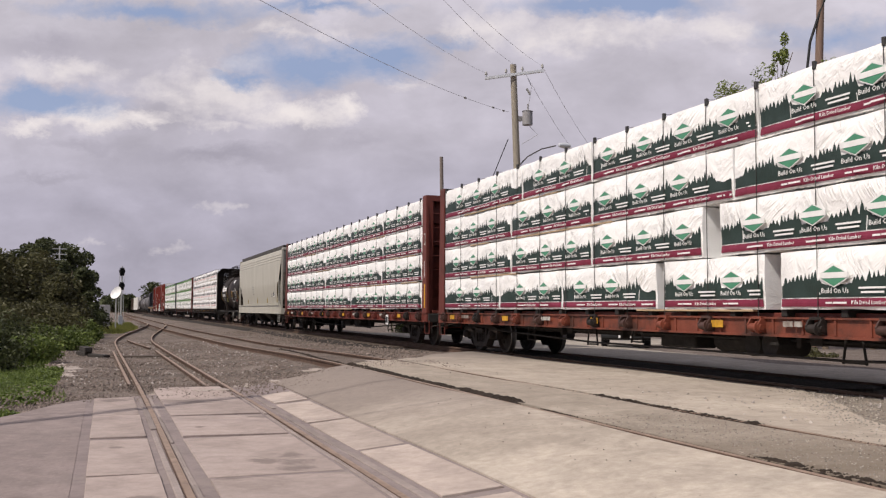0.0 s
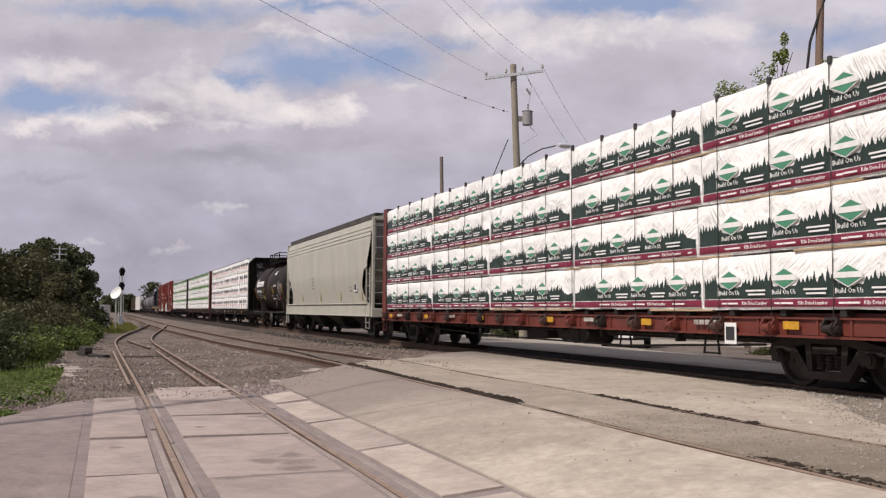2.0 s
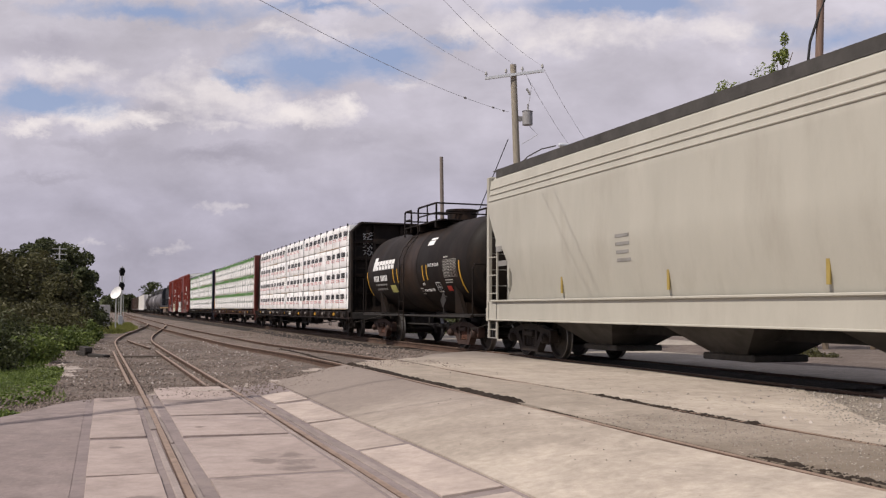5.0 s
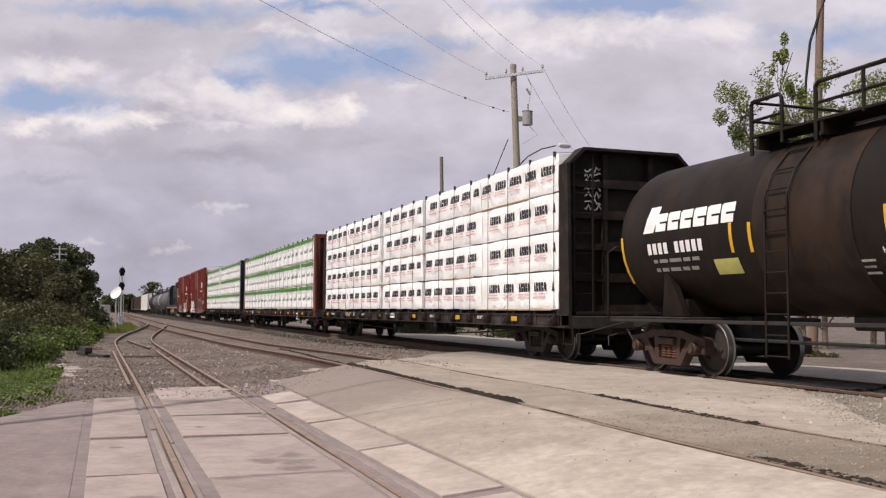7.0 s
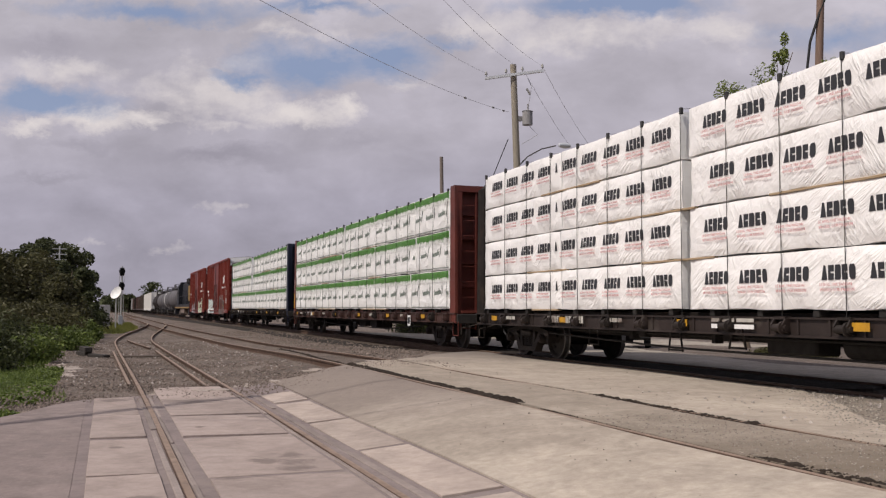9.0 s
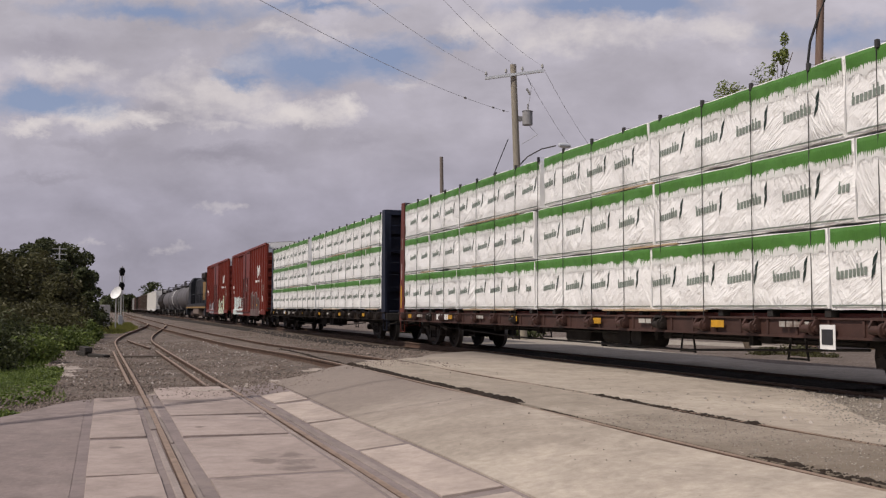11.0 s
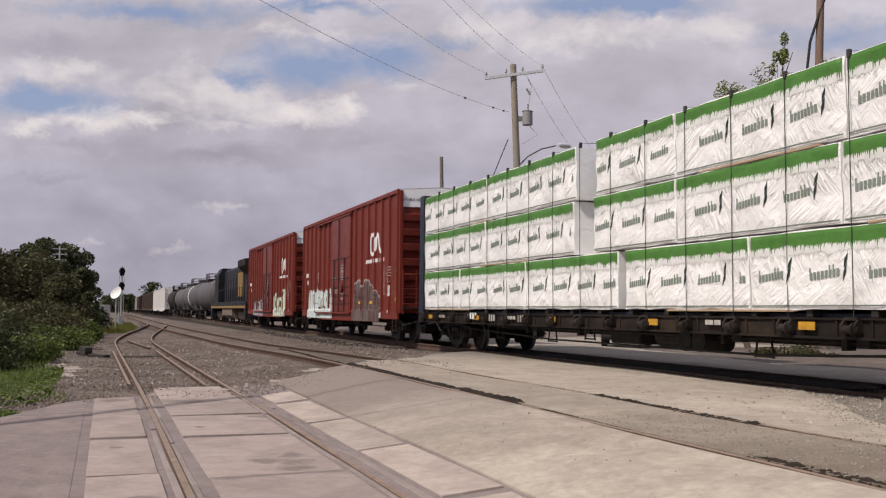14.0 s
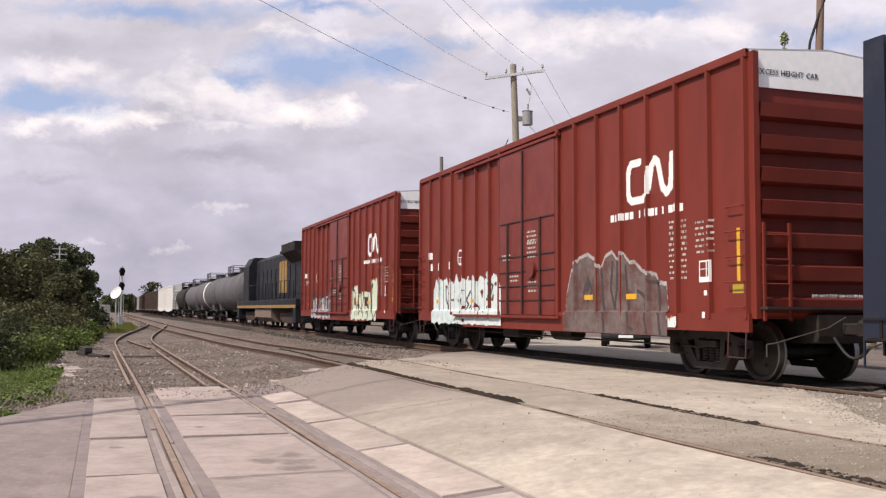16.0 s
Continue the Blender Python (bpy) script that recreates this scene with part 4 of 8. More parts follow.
                    for p in ([(a, zz), (a + 0.054, zz), (a + 0.060, zz + 0.105), (a + 0.006, zz + 0.105)],) + (([(a + 0.006, zz + 0.105), (a + 0.030, zz + 0.105), (a + 0.034, zz + tall), (a + 0.010, zz + tall)],) if tall > 0.12 else ()):
                        b2 = lay(p, length, h, seed, 0.010)
                        ink.add(b2.v, b2.f)
            a = x + 0.62
            if a > 0.05 and a + 0.12 < length - 0.04:
                for p in ([(a, z0 - 0.03), (a + 0.07, z0 + 0.08), (a + 0.09, z0 + 0.22), (a + 0.02, z0 + 0.10)], [(a + 0.03, z0 + 0.14), (a + 0.10, z0 + 0.25), (a + 0.11, z0 + 0.34), (a + 0.04, z0 + 0.25)]):
                    b2 = lay(p, length, h, seed, 0.010)
                    leaf.add(b2.v, b2.f)
            x += 1.05
        if ink.v:
            out.append(("name_print", ink.mesh("name_print", [INK_GREY]), "stuff"))
        if leaf.v:
            out.append(("leaf_print", leaf.mesh("leaf_print", [INK_GREEN]), "stuff"))
    BUNDLE_PARTS[key] = out
    return out


LABELS = {"spruce": "white plastic-wrapped lumber bundle with dark green spruce print and maroon band",
          "block": "white plastic-wrapped lumber bundle with bold black block print",
          "grass": "white plastic-wrapped lumber bundle with grass-green top fringe"}
GROUPS = {"spruce": "spruce-printed lumber bundles on the flatcars", "block": "block-printed lumber bundles on the flatcar", "grass": "green-fringed lumber bundles on the flatcars"}
PLAIN = {}


def add_bundle(style, x, z, length, h, seed):
    b = thing("lumber_bundle", LABELS[style], "lumber bundle", group=GROUPS[style])
    for name, me, label in bundle_parts(style, length, h, seed):
        if isinstance(me, tuple):
            text, size, mat, wx, wz = me
            y = skin_y(min(max(wx + 0.25, 0.15), length - 0.15), wz, length, h, seed) - 0.036
            tagged(part("slogan", lettering(text, size, mat, "slogan"), None, b, at=(wx, y, wz)), kind="stuff")
        else:
            ob = part(name, me, None, b, "" if label == "stuff" else label)
            if label == "stuff":
                tagged(ob, kind="stuff")
    rolling(b, x, MAIN_Y - HALF_W, z)


def add_far_bundle(style, x, z, length, h, seed):
    key = (style, length, h)
    if key not in PLAIN:
        PLAIN[key] = wrap_mesh(length, h, 1.22, seed, [WRAP_PINK if style == "block" else WRAP, WRAP_BACK])
    b = tagged(new("lumber_bundle", PLAIN[key]), "white plastic-wrapped lumber bundle on the far side of the car", "lumber bundle", GROUPS[style])
    rolling(b, x, MAIN_Y + 0.335, z)


def load_car(style, middle, tiers, seed, columns, sway=0.0, special=None):
    """Fill a car with wrapped bundles; columns lists the breaks (from, to) between the stacks, special a tier's own breaks."""
    r = random.Random(seed)
    x0, x1 = -11.10, 11.09
    z0, total = 1.12, 3.32
    pitch = total / tiers
    for t in range(tiers):
        for side in (0, 1):
            x = x0
            for a, b in list((special or {}).get(t, columns)) + [(x1, x1)]:
                move = r.choice((-1, 0, 0, 1)) * sway if a < x1 and t not in (special or {}) else 0.0
                ln = round(a + move - x, 2)
                if side == 0:
                    add_bundle(style, middle + x, z0 + pitch * t, ln, pitch - 0.035, 1 + (seed * 7 + t * 3 + int(x * 3)) % 3)
                else:
                    add_far_bundle(style, middle + x, z0 + pitch * t, ln, pitch - 0.035, 2)
                x = b + move
        for k in range(3):
            ln = r.uniform(1.2, 3.4)
            bx = middle + r.uniform(x0 + 0.2, x1 - ln - 0.2)
            bd = tagged(new("dunnage_board", Geo().box(0, 0, 0, ln, 0.09, 0.033, 0.004).mesh("dunnage_board", [TIMBER])), "pale sawn timber strip between lumber bundles", "timber strip", "dunnage strips in the lumber loads")
            rolling(bd, bx, MAIN_Y - HALF_W + r.uniform(-0.004, 0.02), z0 + pitch * t - 0.034)


YELLOW_DIRTY = surface("dirty_safety_yellow", (0.50, 0.26, 0.02), 0.55, vary=0.25, scale=9, second=(0.22, 0.11, 0.02), second_at=(0.5, 0.7), bump=0.05)
DIRTY_WHITE = surface("dirty_white_stencil", (0.42, 0.40, 0.36), 0.6, vary=0.3, scale=9, second=(0.16, 0.12, 0.10), second_at=(0.48, 0.62))


# ---- centre-beam flatcar ----
def flatcar(middle, paint, sill_paint, label, seed, near=True, tarp=True, chamfer=False, post_strip=0, caution=True, placard=True):
    r = random.Random(seed)
    c = thing("lumber_flatcar", label, "freight car", group="freight cars of the train")
    g = Geo()
    g.box(-11.60, -1.36, 1.00, 11.60, 1.36, 1.07, 0.01)
    part("deck", g, [paint], c)
    for s in (-1, 1):
        g = Geo()
        y = 1.52 * s
        g.prism([(-11.60, 0.79), (-11.60, 1.01), (11.60, 1.01), (11.60, 0.79), (8.0, 0.765), (6.6, 0.745), (-6.6, 0.745), (-8.0, 0.765)], y - 0.02, y + 0.02)
        g.box(-11.60, y - 0.055, 0.985, 11.60, y + 0.05, 1.012)
        g.box(-11.5, y - 0.06, 0.735, 11.5, y + 0.04, 0.768)
        for k in range(38):
            x = -11.3 + 0.61 * k
            g.box(x - 0.02, y - 0.045, 0.768, x + 0.02, y + 0.05, 0.985, 0.006)
        part("side_sill", g, [sill_paint], c)
    # cross bearers on which the load lies clear of the deck
    bearer = Geo().box(-0.06, -1.50, 1.012, 0.06, -0.28, 1.118, 0.01).box(-0.06, 0.28, 1.012, 0.06, 1.50, 1.118, 0.01).mesh("cross_bearer", [GRIME])
    for k in range(20):
        part("cross_bearer", bearer, None, c, at=(-11.0 + 1.158 * k, 0, 0))
    winch = Geo().lathe([(0.0, -0.13), (0.055, -0.13), (0.055, 0.05), (0.092, 0.055), (0.092, 0.09), (0.04, 0.095), (0.04, 0.15), (0.0, 0.15)], 12, "x", (0, -1.625, 0.865))
    for e in (-0.12, 0.11):
        winch.prism_x([(-1.54, 0.78), (-1.66, 0.82), (-1.68, 0.90), (-1.62, 0.99), (-1.54, 1.0)], e - 0.015, e + 0.015)
    winch.prism([(-0.12, 0.98), (-0.12, 1.02), (0.11, 1.02), (0.11, 0.98)], -1.62, -1.54)
    dull = TRUCK_DARK if sill_paint in (SOOT_CAR, BLACK_CAR) else BROWN_CAR
    winches = [winch.mesh("winch", [m], True) for m in (dull, TRUCK_DARK, sill_paint)]
    for k in range(19):
        x = -10.98 + 1.22 * k
        part("winch", winches[(0, 2, 1, 0, 2)[k % 5]], None, c, at=(x, 0, 0))
        zt = 4.44
        g = Geo()
        yy = -HALF_W - 0.016
        g.tube([(x, yy, 0.93), (x, yy - 0.004, 2.6), (x, yy, zt), (x, -1.2, zt + 0.03), (x, -0.3, zt + 0.05)], 0.0065, 5)
        g.box(x - 0.026, yy - 0.006, zt - 0.09, x + 0.026, yy + 0.05, zt + 0.022, 0.006)
        part("tie_down_cable", g, [CABLE], c)
    g = Geo().box(-11.3, -0.36, 0.58, 11.3, 0.36, 0.995, 0.02)
    for k in range(9):
        x = -8 + 2 * k
        g.box(x - 0.05, -1.45, 0.80, x + 0.05, 1.45, 0.995)
    part("centre_sill", g, [GRIME], c)
    g = Geo()
    g.box(-11.1, -0.12, 1.08, 11.1, 0.12, 1.3)
    g.box(-11.1, -0.25, 4.25, 11.1, 0.25, 4.42, 0.02)
    for k in range(17):
        x = -10.4 + 1.3 * k
        g.box(x - 0.06, -0.10, 1.3, x + 0.06, 0.10, 4.25)
    part("centre_beam", g, [paint], c)
    for s in (-1, 1):
        a, b = 11.16 * s, 11.60 * s
        lo, hi = min(a, b), max(a, b)
        bh = Geo()
        top = 4.50
        if chamfer:
            bh.prism_x([(-1.5, 0.8), (1.5, 0.8), (1.5, top - 0.35), (1.15, top), (-1.15, top), (-1.5, top - 0.35)], a, a + 0.05 * s)
        else:
            bh.box(a if s > 0 else a - 0.05, -1.5, 0.8, a + 0.05 if s > 0 else a, 1.5, top)
        blk = part("bulkhead", bh, [paint], c, "tall steel end bulkhead")
        for e in (-1, 1):
            col = Geo()
            zc = top - (0.35 if chamfer else 0.0)
            ax = a
            if chamfer:
                col.prism([(ax, 0.74), (a + 0.46 * s, 0.74), (a + 0.38 * s, zc), (ax, zc)], 1.47 * e, 1.54 * e)
            else:
                col.prism([(ax, 0.74), (a + 0.44 * s, 0.74), (a + 0.33 * s, zc), (ax, zc)], 1.47 * e, 1.545 * e)
                col.box(min(a + 0.29 * s, a + 0.33 * s), min(1.32 * e, 1.53 * e), 0.9, max(a + 0.29 * s, a + 0.33 * s), max(1.32 * e, 1.53 * e), zc)
            part("bulkhead_post", col, [paint], blk)
        tb = Geo()
        if chamfer:
            tb.prism_x([(-1.5, top - 0.35), (-1.15, top), (1.15, top), (1.5, top - 0.35), (1.42, top - 0.35), (1.10, top - 0.06), (-1.10, top - 0.06), (-1.42, top - 0.35)], a, a + 0.38 * s)
        else:
            tb.box(min(a, a + 0.33 * s), -1.5, top - 0.10, max(a, a + 0.33 * s), 1.5, top)
            tb.box(a + (0.29 if s > 0 else -0.335), -1.5, top - 0.17, a + (0.335 if s > 0 else -0.29), 1.5, top)
        part("top_beam", tb, [paint], blk)
        for k in range(5):
            rb = Geo()
            z = 1.05 + 0.66 * k
            rb.prism_x([(-1.46, z), (-0.2, z), (-0.2, z + 0.13), (-1.46, z + 0.13)], a + 0.05 * s, a + 0.18 * s)
            rb.prism_x([(-0.62, z - 0.02), (1.46, z - 0.02), (1.46, z + 0.17), (-0.62, z + 0.17)], a + 0.05 * s, a + 0.24 * s)
            part("bulkhead_rib", rb, [paint], blk)
        vr = Geo()
        for yy in (-0.55, 0.55):
            vr.box(min(a + 0.05 * s, a + 0.22 * s), yy - 0.05, 0.9, max(a + 0.05 * s, a + 0.22 * s), yy + 0.05, top - 0.1)
        part("bulkhead_stiffener", vr, [paint], blk)
        lad = Geo()
        lx = a + 0.30 * s
        for yy in (-1.34, -0.90):
            lad.box(lx - 0.015, yy - 0.02, 0.55, lx + 0.015, yy + 0.02, top - 0.2)
        for k in range(9):
            z = 0.6 + 0.42 * k
            lad.cyl((lx, -1.34, z), (lx, -0.90, z), 0.012, n=6)
        part("end_ladder", lad, [paint], blk)
        ed = Geo().box(min(a, a + 0.46 * s), -1.5, 0.72, max(a, a + 0.46 * s), 1.5, 0.98, 0.02)
        part("end_sill", ed, [GRIME], c)
        st = Geo()
        sx = 11.45 * s
        st.tube([(sx - 0.2, -1.48, 0.78), (sx - 0.2, -1.48, 0.40), (sx + 0.2, -1.48, 0.40), (sx + 0.2, -1.48, 0.78)], 0.016)
        part("sill_step", st, [paint], c)
        if post_strip == s:
            part("reflector", Geo().plate(a - 0.04 + 0.25 * s, 1.15, a + 0.04 + 0.25 * s, 1.86, -1.548), [YELLOW], c, "yellow reflective strip")
            part("marking", Geo().plate(a - 0.01 + 0.22 * s, 2.05, a + 0.01 + 0.22 * s, 2.55, -1.548), [WHITE], c)
            part("marking", Geo().plate(a - 0.07 + 0.22 * s, 3.02, a + 0.07 + 0.22 * s, 3.06, -1.548).plate(a - 0.07 + 0.22 * s, 3.32, a + 0.07 + 0.22 * s, 3.36, -1.548).plate(a + 0.04 + 0.22 * s, 3.0, a + 0.07 + 0.22 * s, 3.36, -1.549), [DIRTY_WHITE], c)
        add_coupler(c, 11.7 * s, s)
        add_truck(c, 9.3 * s - 0.25, near)
    for k, x in enumerate((-10.6, -7.0, -2.7, 1.2, 5.0, 8.7)):
        part("reflector", Geo().plate(x + 0.12, 0.845, x + 0.44, 0.955, -1.60), [YELLOW_DIRTY], c, "dirty yellow reflective strip")
    for x, ws in ((-9.6, (0.16, 0.1, 0.18)), (-4.8, (0.1, 0.2, 0.12)), (3.0, (0.2, 0.16)), (6.7, (0.12, 0.12, 0.3, 0.1))):
        bars(c, x, 0.88, ws, 0.075, DIRTY_WHITE, -1.60)
    if placard:
        pl = Geo().plate(7.5, 0.60, 7.78, 0.92, -1.60)
        part("placard", pl, [WHITE], c, "white sill placard")
        part("placard_print", Geo().plate(7.54, 0.66, 7.74, 0.86, -1.607), [INK_BLACK], c)
    g = Geo().box(-1.2, -0.9, 0.45, -0.1, -0.45, 0.80, 0.03)
    g.cyl((0.4, -0.7, 0.62), (1.3, -0.7, 0.62), 0.19, n=14)
    part("brake_gear", g, [GRIME], c)
    g = Geo()
    for x in (-6.1, -3.2, -1.5, 3.9, 6.6):
        for e in (-0.14, 0.14):
            g.tube([(x + e, -1.2, 0.76), (x + e * 1.5, -1.2, 0.40 if abs(x) > 2 else 0.5)], 0.018)
        g.tube([(x - 0.2, -1.2, 0.42 if abs(x) > 2 else 0.52), (x + 0.2, -1.2, 0.42 if abs(x) > 2 else 0.52)], 0.016)
    g.tube([(-8, -1.25, 0.60), (-3.2, -1.22, 0.46), (3.9, -1.22, 0.44), (8, -1.25, 0.60)], 0.02)
    g.tube([(-7.6, -0.9, 0.68), (7.6, -0.9, 0.66)], 0.024)
    for x in (-5.0, -2.4, 2.6, 5.3):
        g.box(x - 0.05, -1.0, 0.56, x + 0.05, -0.84, 0.78)
        g.box(x + 0.16, -0.95, 0.60, x + 0.42, -0.8, 0.74, 0.02)
    part("brake_pipe", g, [GRIME], c)
    g = Geo()
    for x in (1.75, 2.15):
        g.cyl((x, -1.15, 0.60), (x, -0.55, 0.60), 0.19, n=16)
    part("air_reservoir", g, [GRIME], c)
    hb = Geo().lathe([(0.0, 0.0), (0.05, 0.0), (0.06, 0.03), (0.24, 0.05), (0.26, 0.03), (0.28, 0.05), (0.26, 0.08), (0.24, 0.07), (0.05, 0.06), (0.0, 0.06)], 20, "x", (11.52, 0.25, 2.05))
    hb.box(11.22, 0.10, 1.75, 11.52, 0.40, 2.35, 0.03)
    part("hand_brake", hb, [GRIME], c)
    if caution:
        w = part("sign_words", lettering("CAUTION", 0.16, WHITE), None, c)
        w.matrix_basis = pose(11.16 + 0.341, 0.35, 4.355, 0, 0, 90)
    return rolling(c, middle)


# ---- boxcar ----
def boxcar(middle, half=7.9, paint=None, label="red-brown boxcar with ribbed sides", detail=True, top=5.02, near=True, ends_white=True):
    paint = paint or BOX_RED
    c = thing("boxcar", label, "freight car", group="freight cars of the train")
    bot = 0.98
    g = Geo().box(-half, -1.50, bot, half, 1.50, top - 0.05)
    body = part("body", g, [paint], c)
    for s in (-1, 1):
        rest = Geo()
        y = 1.50 * s
        w, deep = 0.044, 0.075 if detail else 0.055
        rib = [(-w, y, bot), (w, y, bot), (w * 0.6, y + deep * s, bot), (-w * 0.6, y + deep * s, bot), (-w, y, top - 0.12), (w, y, top - 0.12), (w * 0.6, y + deep * s, top - 0.12), (-w * 0.6, y + deep * s, top - 0.12)]
        sides = [(0, 1, 2, 3), (4, 5, 6, 7), (0, 3, 7, 4), (1, 2, 6, 5), (3, 2, 6, 7)]
        rib_me = Geo().add(rib, sides).mesh("side_rib", [paint]) if detail and s < 0 else None
        for k in range(18):
            x = -half + 0.06 + (2 * half - 0.12) * k / 17
            if s < 0 and detail and -1.65 < x < 1.5:
                continue
            if rib_me:
                part("side_rib", rib_me, None, body, at=(x, 0, 0))
            else:
                rest.add([(p[0] + x, p[1], p[2]) for p in rib], sides)
        if rest.v:
            tagged(part("side_ribbing", rest, [paint], body), kind="stuff")
        sl = Geo().prism([(-half, 0.78), (-half, 1.06), (half, 1.06), (half, 0.78), (4.6, 0.78), (4.0, 0.66), (-4.0, 0.66), (-4.6, 0.78)], 1.49 * s, 1.555 * s)
        part("side_sill", sl, [paint], c)
        ev = Geo().box(-half, min(1.49 * s, 1.56 * s), top - 0.16, half, max(1.49 * s, 1.56 * s), top - 0.02, 0.012)
        part("eave_rail", ev, [paint], body)
    rf = Geo()
    rf.prism_x([(-1.54, top - 0.03), (0, top + 0.10), (1.54, top - 0.03), (1.54, top - 0.08), (-1.54, top - 0.08)], -half, half)
    for k in range(15):
        x = -half + 0.3 + (2 * half - 0.6) * k / 14
        rf.prism_x([(-1.5, top - 0.02), (0, top + 0.13), (1.5, top - 0.02), (1.5, top - 0.05), (-1.5, top - 0.05)], x - 0.03, x + 0.03)
    part("roof", rf, [ROOF_GREY], c, "galvanised ribbed roof")
    for s in (-1, 1):
        en = Geo()
        x = half * s
        zt = top - 0.60
        prof = []
        dz = (zt - bot - 0.06) / 7
        for k in range(7):
            z = bot + 0.04 + dz * k
            prof += [(z, 0.0), (z + dz * 0.10, 0.13), (z + dz * 0.52, 0.15), (z + dz * 0.60, 0.0)]
        poly = [(0.0, bot)] + [(d, z) for z, d in prof] + [(0.0, zt)]
        v, f = [], []
        for y in (-1.40, 1.40):
            v += [(x + (d + 0.002) * s, y, z) for d, z in poly]
        n = len(poly)
        f = [(i, i + 1, n + i + 1, n + i) for i in range(n - 1)]
        en.add(v, f)
        for y in (-1.40, 1.40):
            en.add([(x, y, bot), (x, y, zt)] + [(x + d * s, y, z) for d, z in poly[1:-1]], [])
        en.box(min(x, x + 0.11 * s), -1.50, bot, max(x, x + 0.11 * s), -1.40, top - 0.08)
        en.box(min(x, x + 0.11 * s), 1.40, bot, max(x, x + 0.11 * s), 1.50, top - 0.08)
        part("corrugated_end", en, [paint], c, "corrugated steel end")
        wt = Geo()
        pl = [(-1.48, zt), (1.48, zt), (1.48, top - 0.06), (0, top + 0.06), (-1.48, top - 0.06)]
        wt.prism_x(pl, x, x + 0.03 * s)
        wp = part("end_panel", wt, [END_WHITE if ends_white else paint], c, "white upper end panel")
        if ends_white and s > 0:
            tx = part("sign_words", lettering("EXCESS HEIGHT CAR", 0.122, INK_BLACK), None, c)
            tx.matrix_basis = pose(x + 0.036, -1.38, top - 0.40, 0, 0, 90)
        if detail:
            w2 = Geo()
            w2.box(min(x + 0.12 * s, x + 0.30 * s), -1.45, 1.12, max(x + 0.12 * s, x + 0.30 * s), 1.45, 1.16)
            part("end_walkway", w2, [GRIME], c)
            add_ladder(c, x + 0.18 * s, -1.18, 0.95, 2.4, 4, 0.46, "y", paint, "end_ladder", 0.014)
            for k in range(5):
                z = 1.15 + 0.38 * k
                part("grab_iron", Geo().tube([(x - 0.50 * s, -1.53, z), (x - 0.50 * s, -1.60, z), (x - 0.06 * s, -1.60, z), (x - 0.06 * s, -1.53, z)], 0.011), [paint], c)
            part("sill_step", Geo().tube([(x - 0.50 * s, -1.54, 0.80), (x - 0.50 * s, -1.56, 0.40), (x - 0.08 * s, -1.56, 0.40), (x - 0.08 * s, -1.54, 0.80)], 0.016), [BOX_HARDWARE], c)
            if s > 0:
                tx = part("sign_words", lettering("DO NOT STEP ON COUPLER", 0.075, WHITE), None, c)
                tx.matrix_basis = pose(x + 0.112, -0.50, 1.30, 0, 0, 90)
            hw = Geo().cyl((x + 0.2 * s, 0.8, 2.0), (x + 0.24 * s, 0.8, 2.0), 0.27, n=18)
            part("hand_brake", hw, [GRIME], c)
        st = Geo()
        st.box(min(x, x + 0.28 * s), -0.55, 0.62, max(x, x + 0.28 * s), 0.55, 1.05, 0.02)
        part("striker", st, [TRUCK_DARK], c)
        add_coupler(c, x + 0.2 * s, s)
        add_truck(c, (half - 1.65) * s, near)
    part("underframe", Geo().box(-half + 0.2, -0.35, 0.6, half - 0.2, 0.35, 1.0), [GRIME], c)
    g = Geo().box(-2.2, -1.2, 0.45, -1.2, -0.6, 0.85, 0.03)
    g.cyl((0.2, -0.9, 0.62), (1.2, -0.9, 0.62), 0.18, n=14)
    g.tube([(-6, -1.1, 0.55), (6, -1.1, 0.5)], 0.02)
    part("brake_gear", g, [GRIME], c)
    if detail:
        d = Geo()
        d.box(-1.52, -1.585, 0.98, 1.42, -1.50, top - 0.28, 0.015)
        door = part("plug_door", d, [BOX_DOOR], c, "sliding plug door in the same red")
        for z in (1.30, 1.62, 1.95, 2.30, 3.10):
            part("door_seam", Geo().box(-1.52, -1.605, z, 1.42, -1.582, z + 0.036, 0.006), [BOX_HARDWARE], door)
        for x, zt in ((-0.95, 3.12), (-0.12, top - 0.35), (0.80, 3.12)):
            part("locking_bar", Geo().cyl((x, -1.63, 1.0), (x, -1.63, zt), 0.026, n=8), [BOX_HARDWARE], door)
        hub = Geo().cyl((0.35, -1.58, 2.0), (0.35, -1.66, 2.0), 0.20, n=16)
        part("door_gear", hub, [BOX_DOOR], door)
        rl = Geo().box(-4.6, -1.62, top - 0.28, 1.6, -1.52, top - 0.22)
        rl.box(-4.6, -1.64, 0.92, 1.7, -1.55, 0.98)
        part("door_rail", rl, [paint], c)
        for x in (-1.62, 1.50):
            part("door_post", Geo().box(x - 0.06, -1.575, 0.98, x + 0.06, -1.50, top - 0.1, 0.01), [paint], c)
    return rolling(c, middle)


# ---- paint on the boxcars: marks follow the ribbed side ----
def rib_face(x, half):
    """How far the near side stands out at x, ribs included."""
    pitch = (2 * half - 0.12) / 17
    k = round((x + half - 0.06) / pitch)
    xr = -half + 0.06 + pitch * k
    if -1.65 < xr < 1.5:
        return 0.0
    d = abs(x - xr)
    return 0.075 * max(0.0, min(1.0, (0.048 - d) / 0.02))


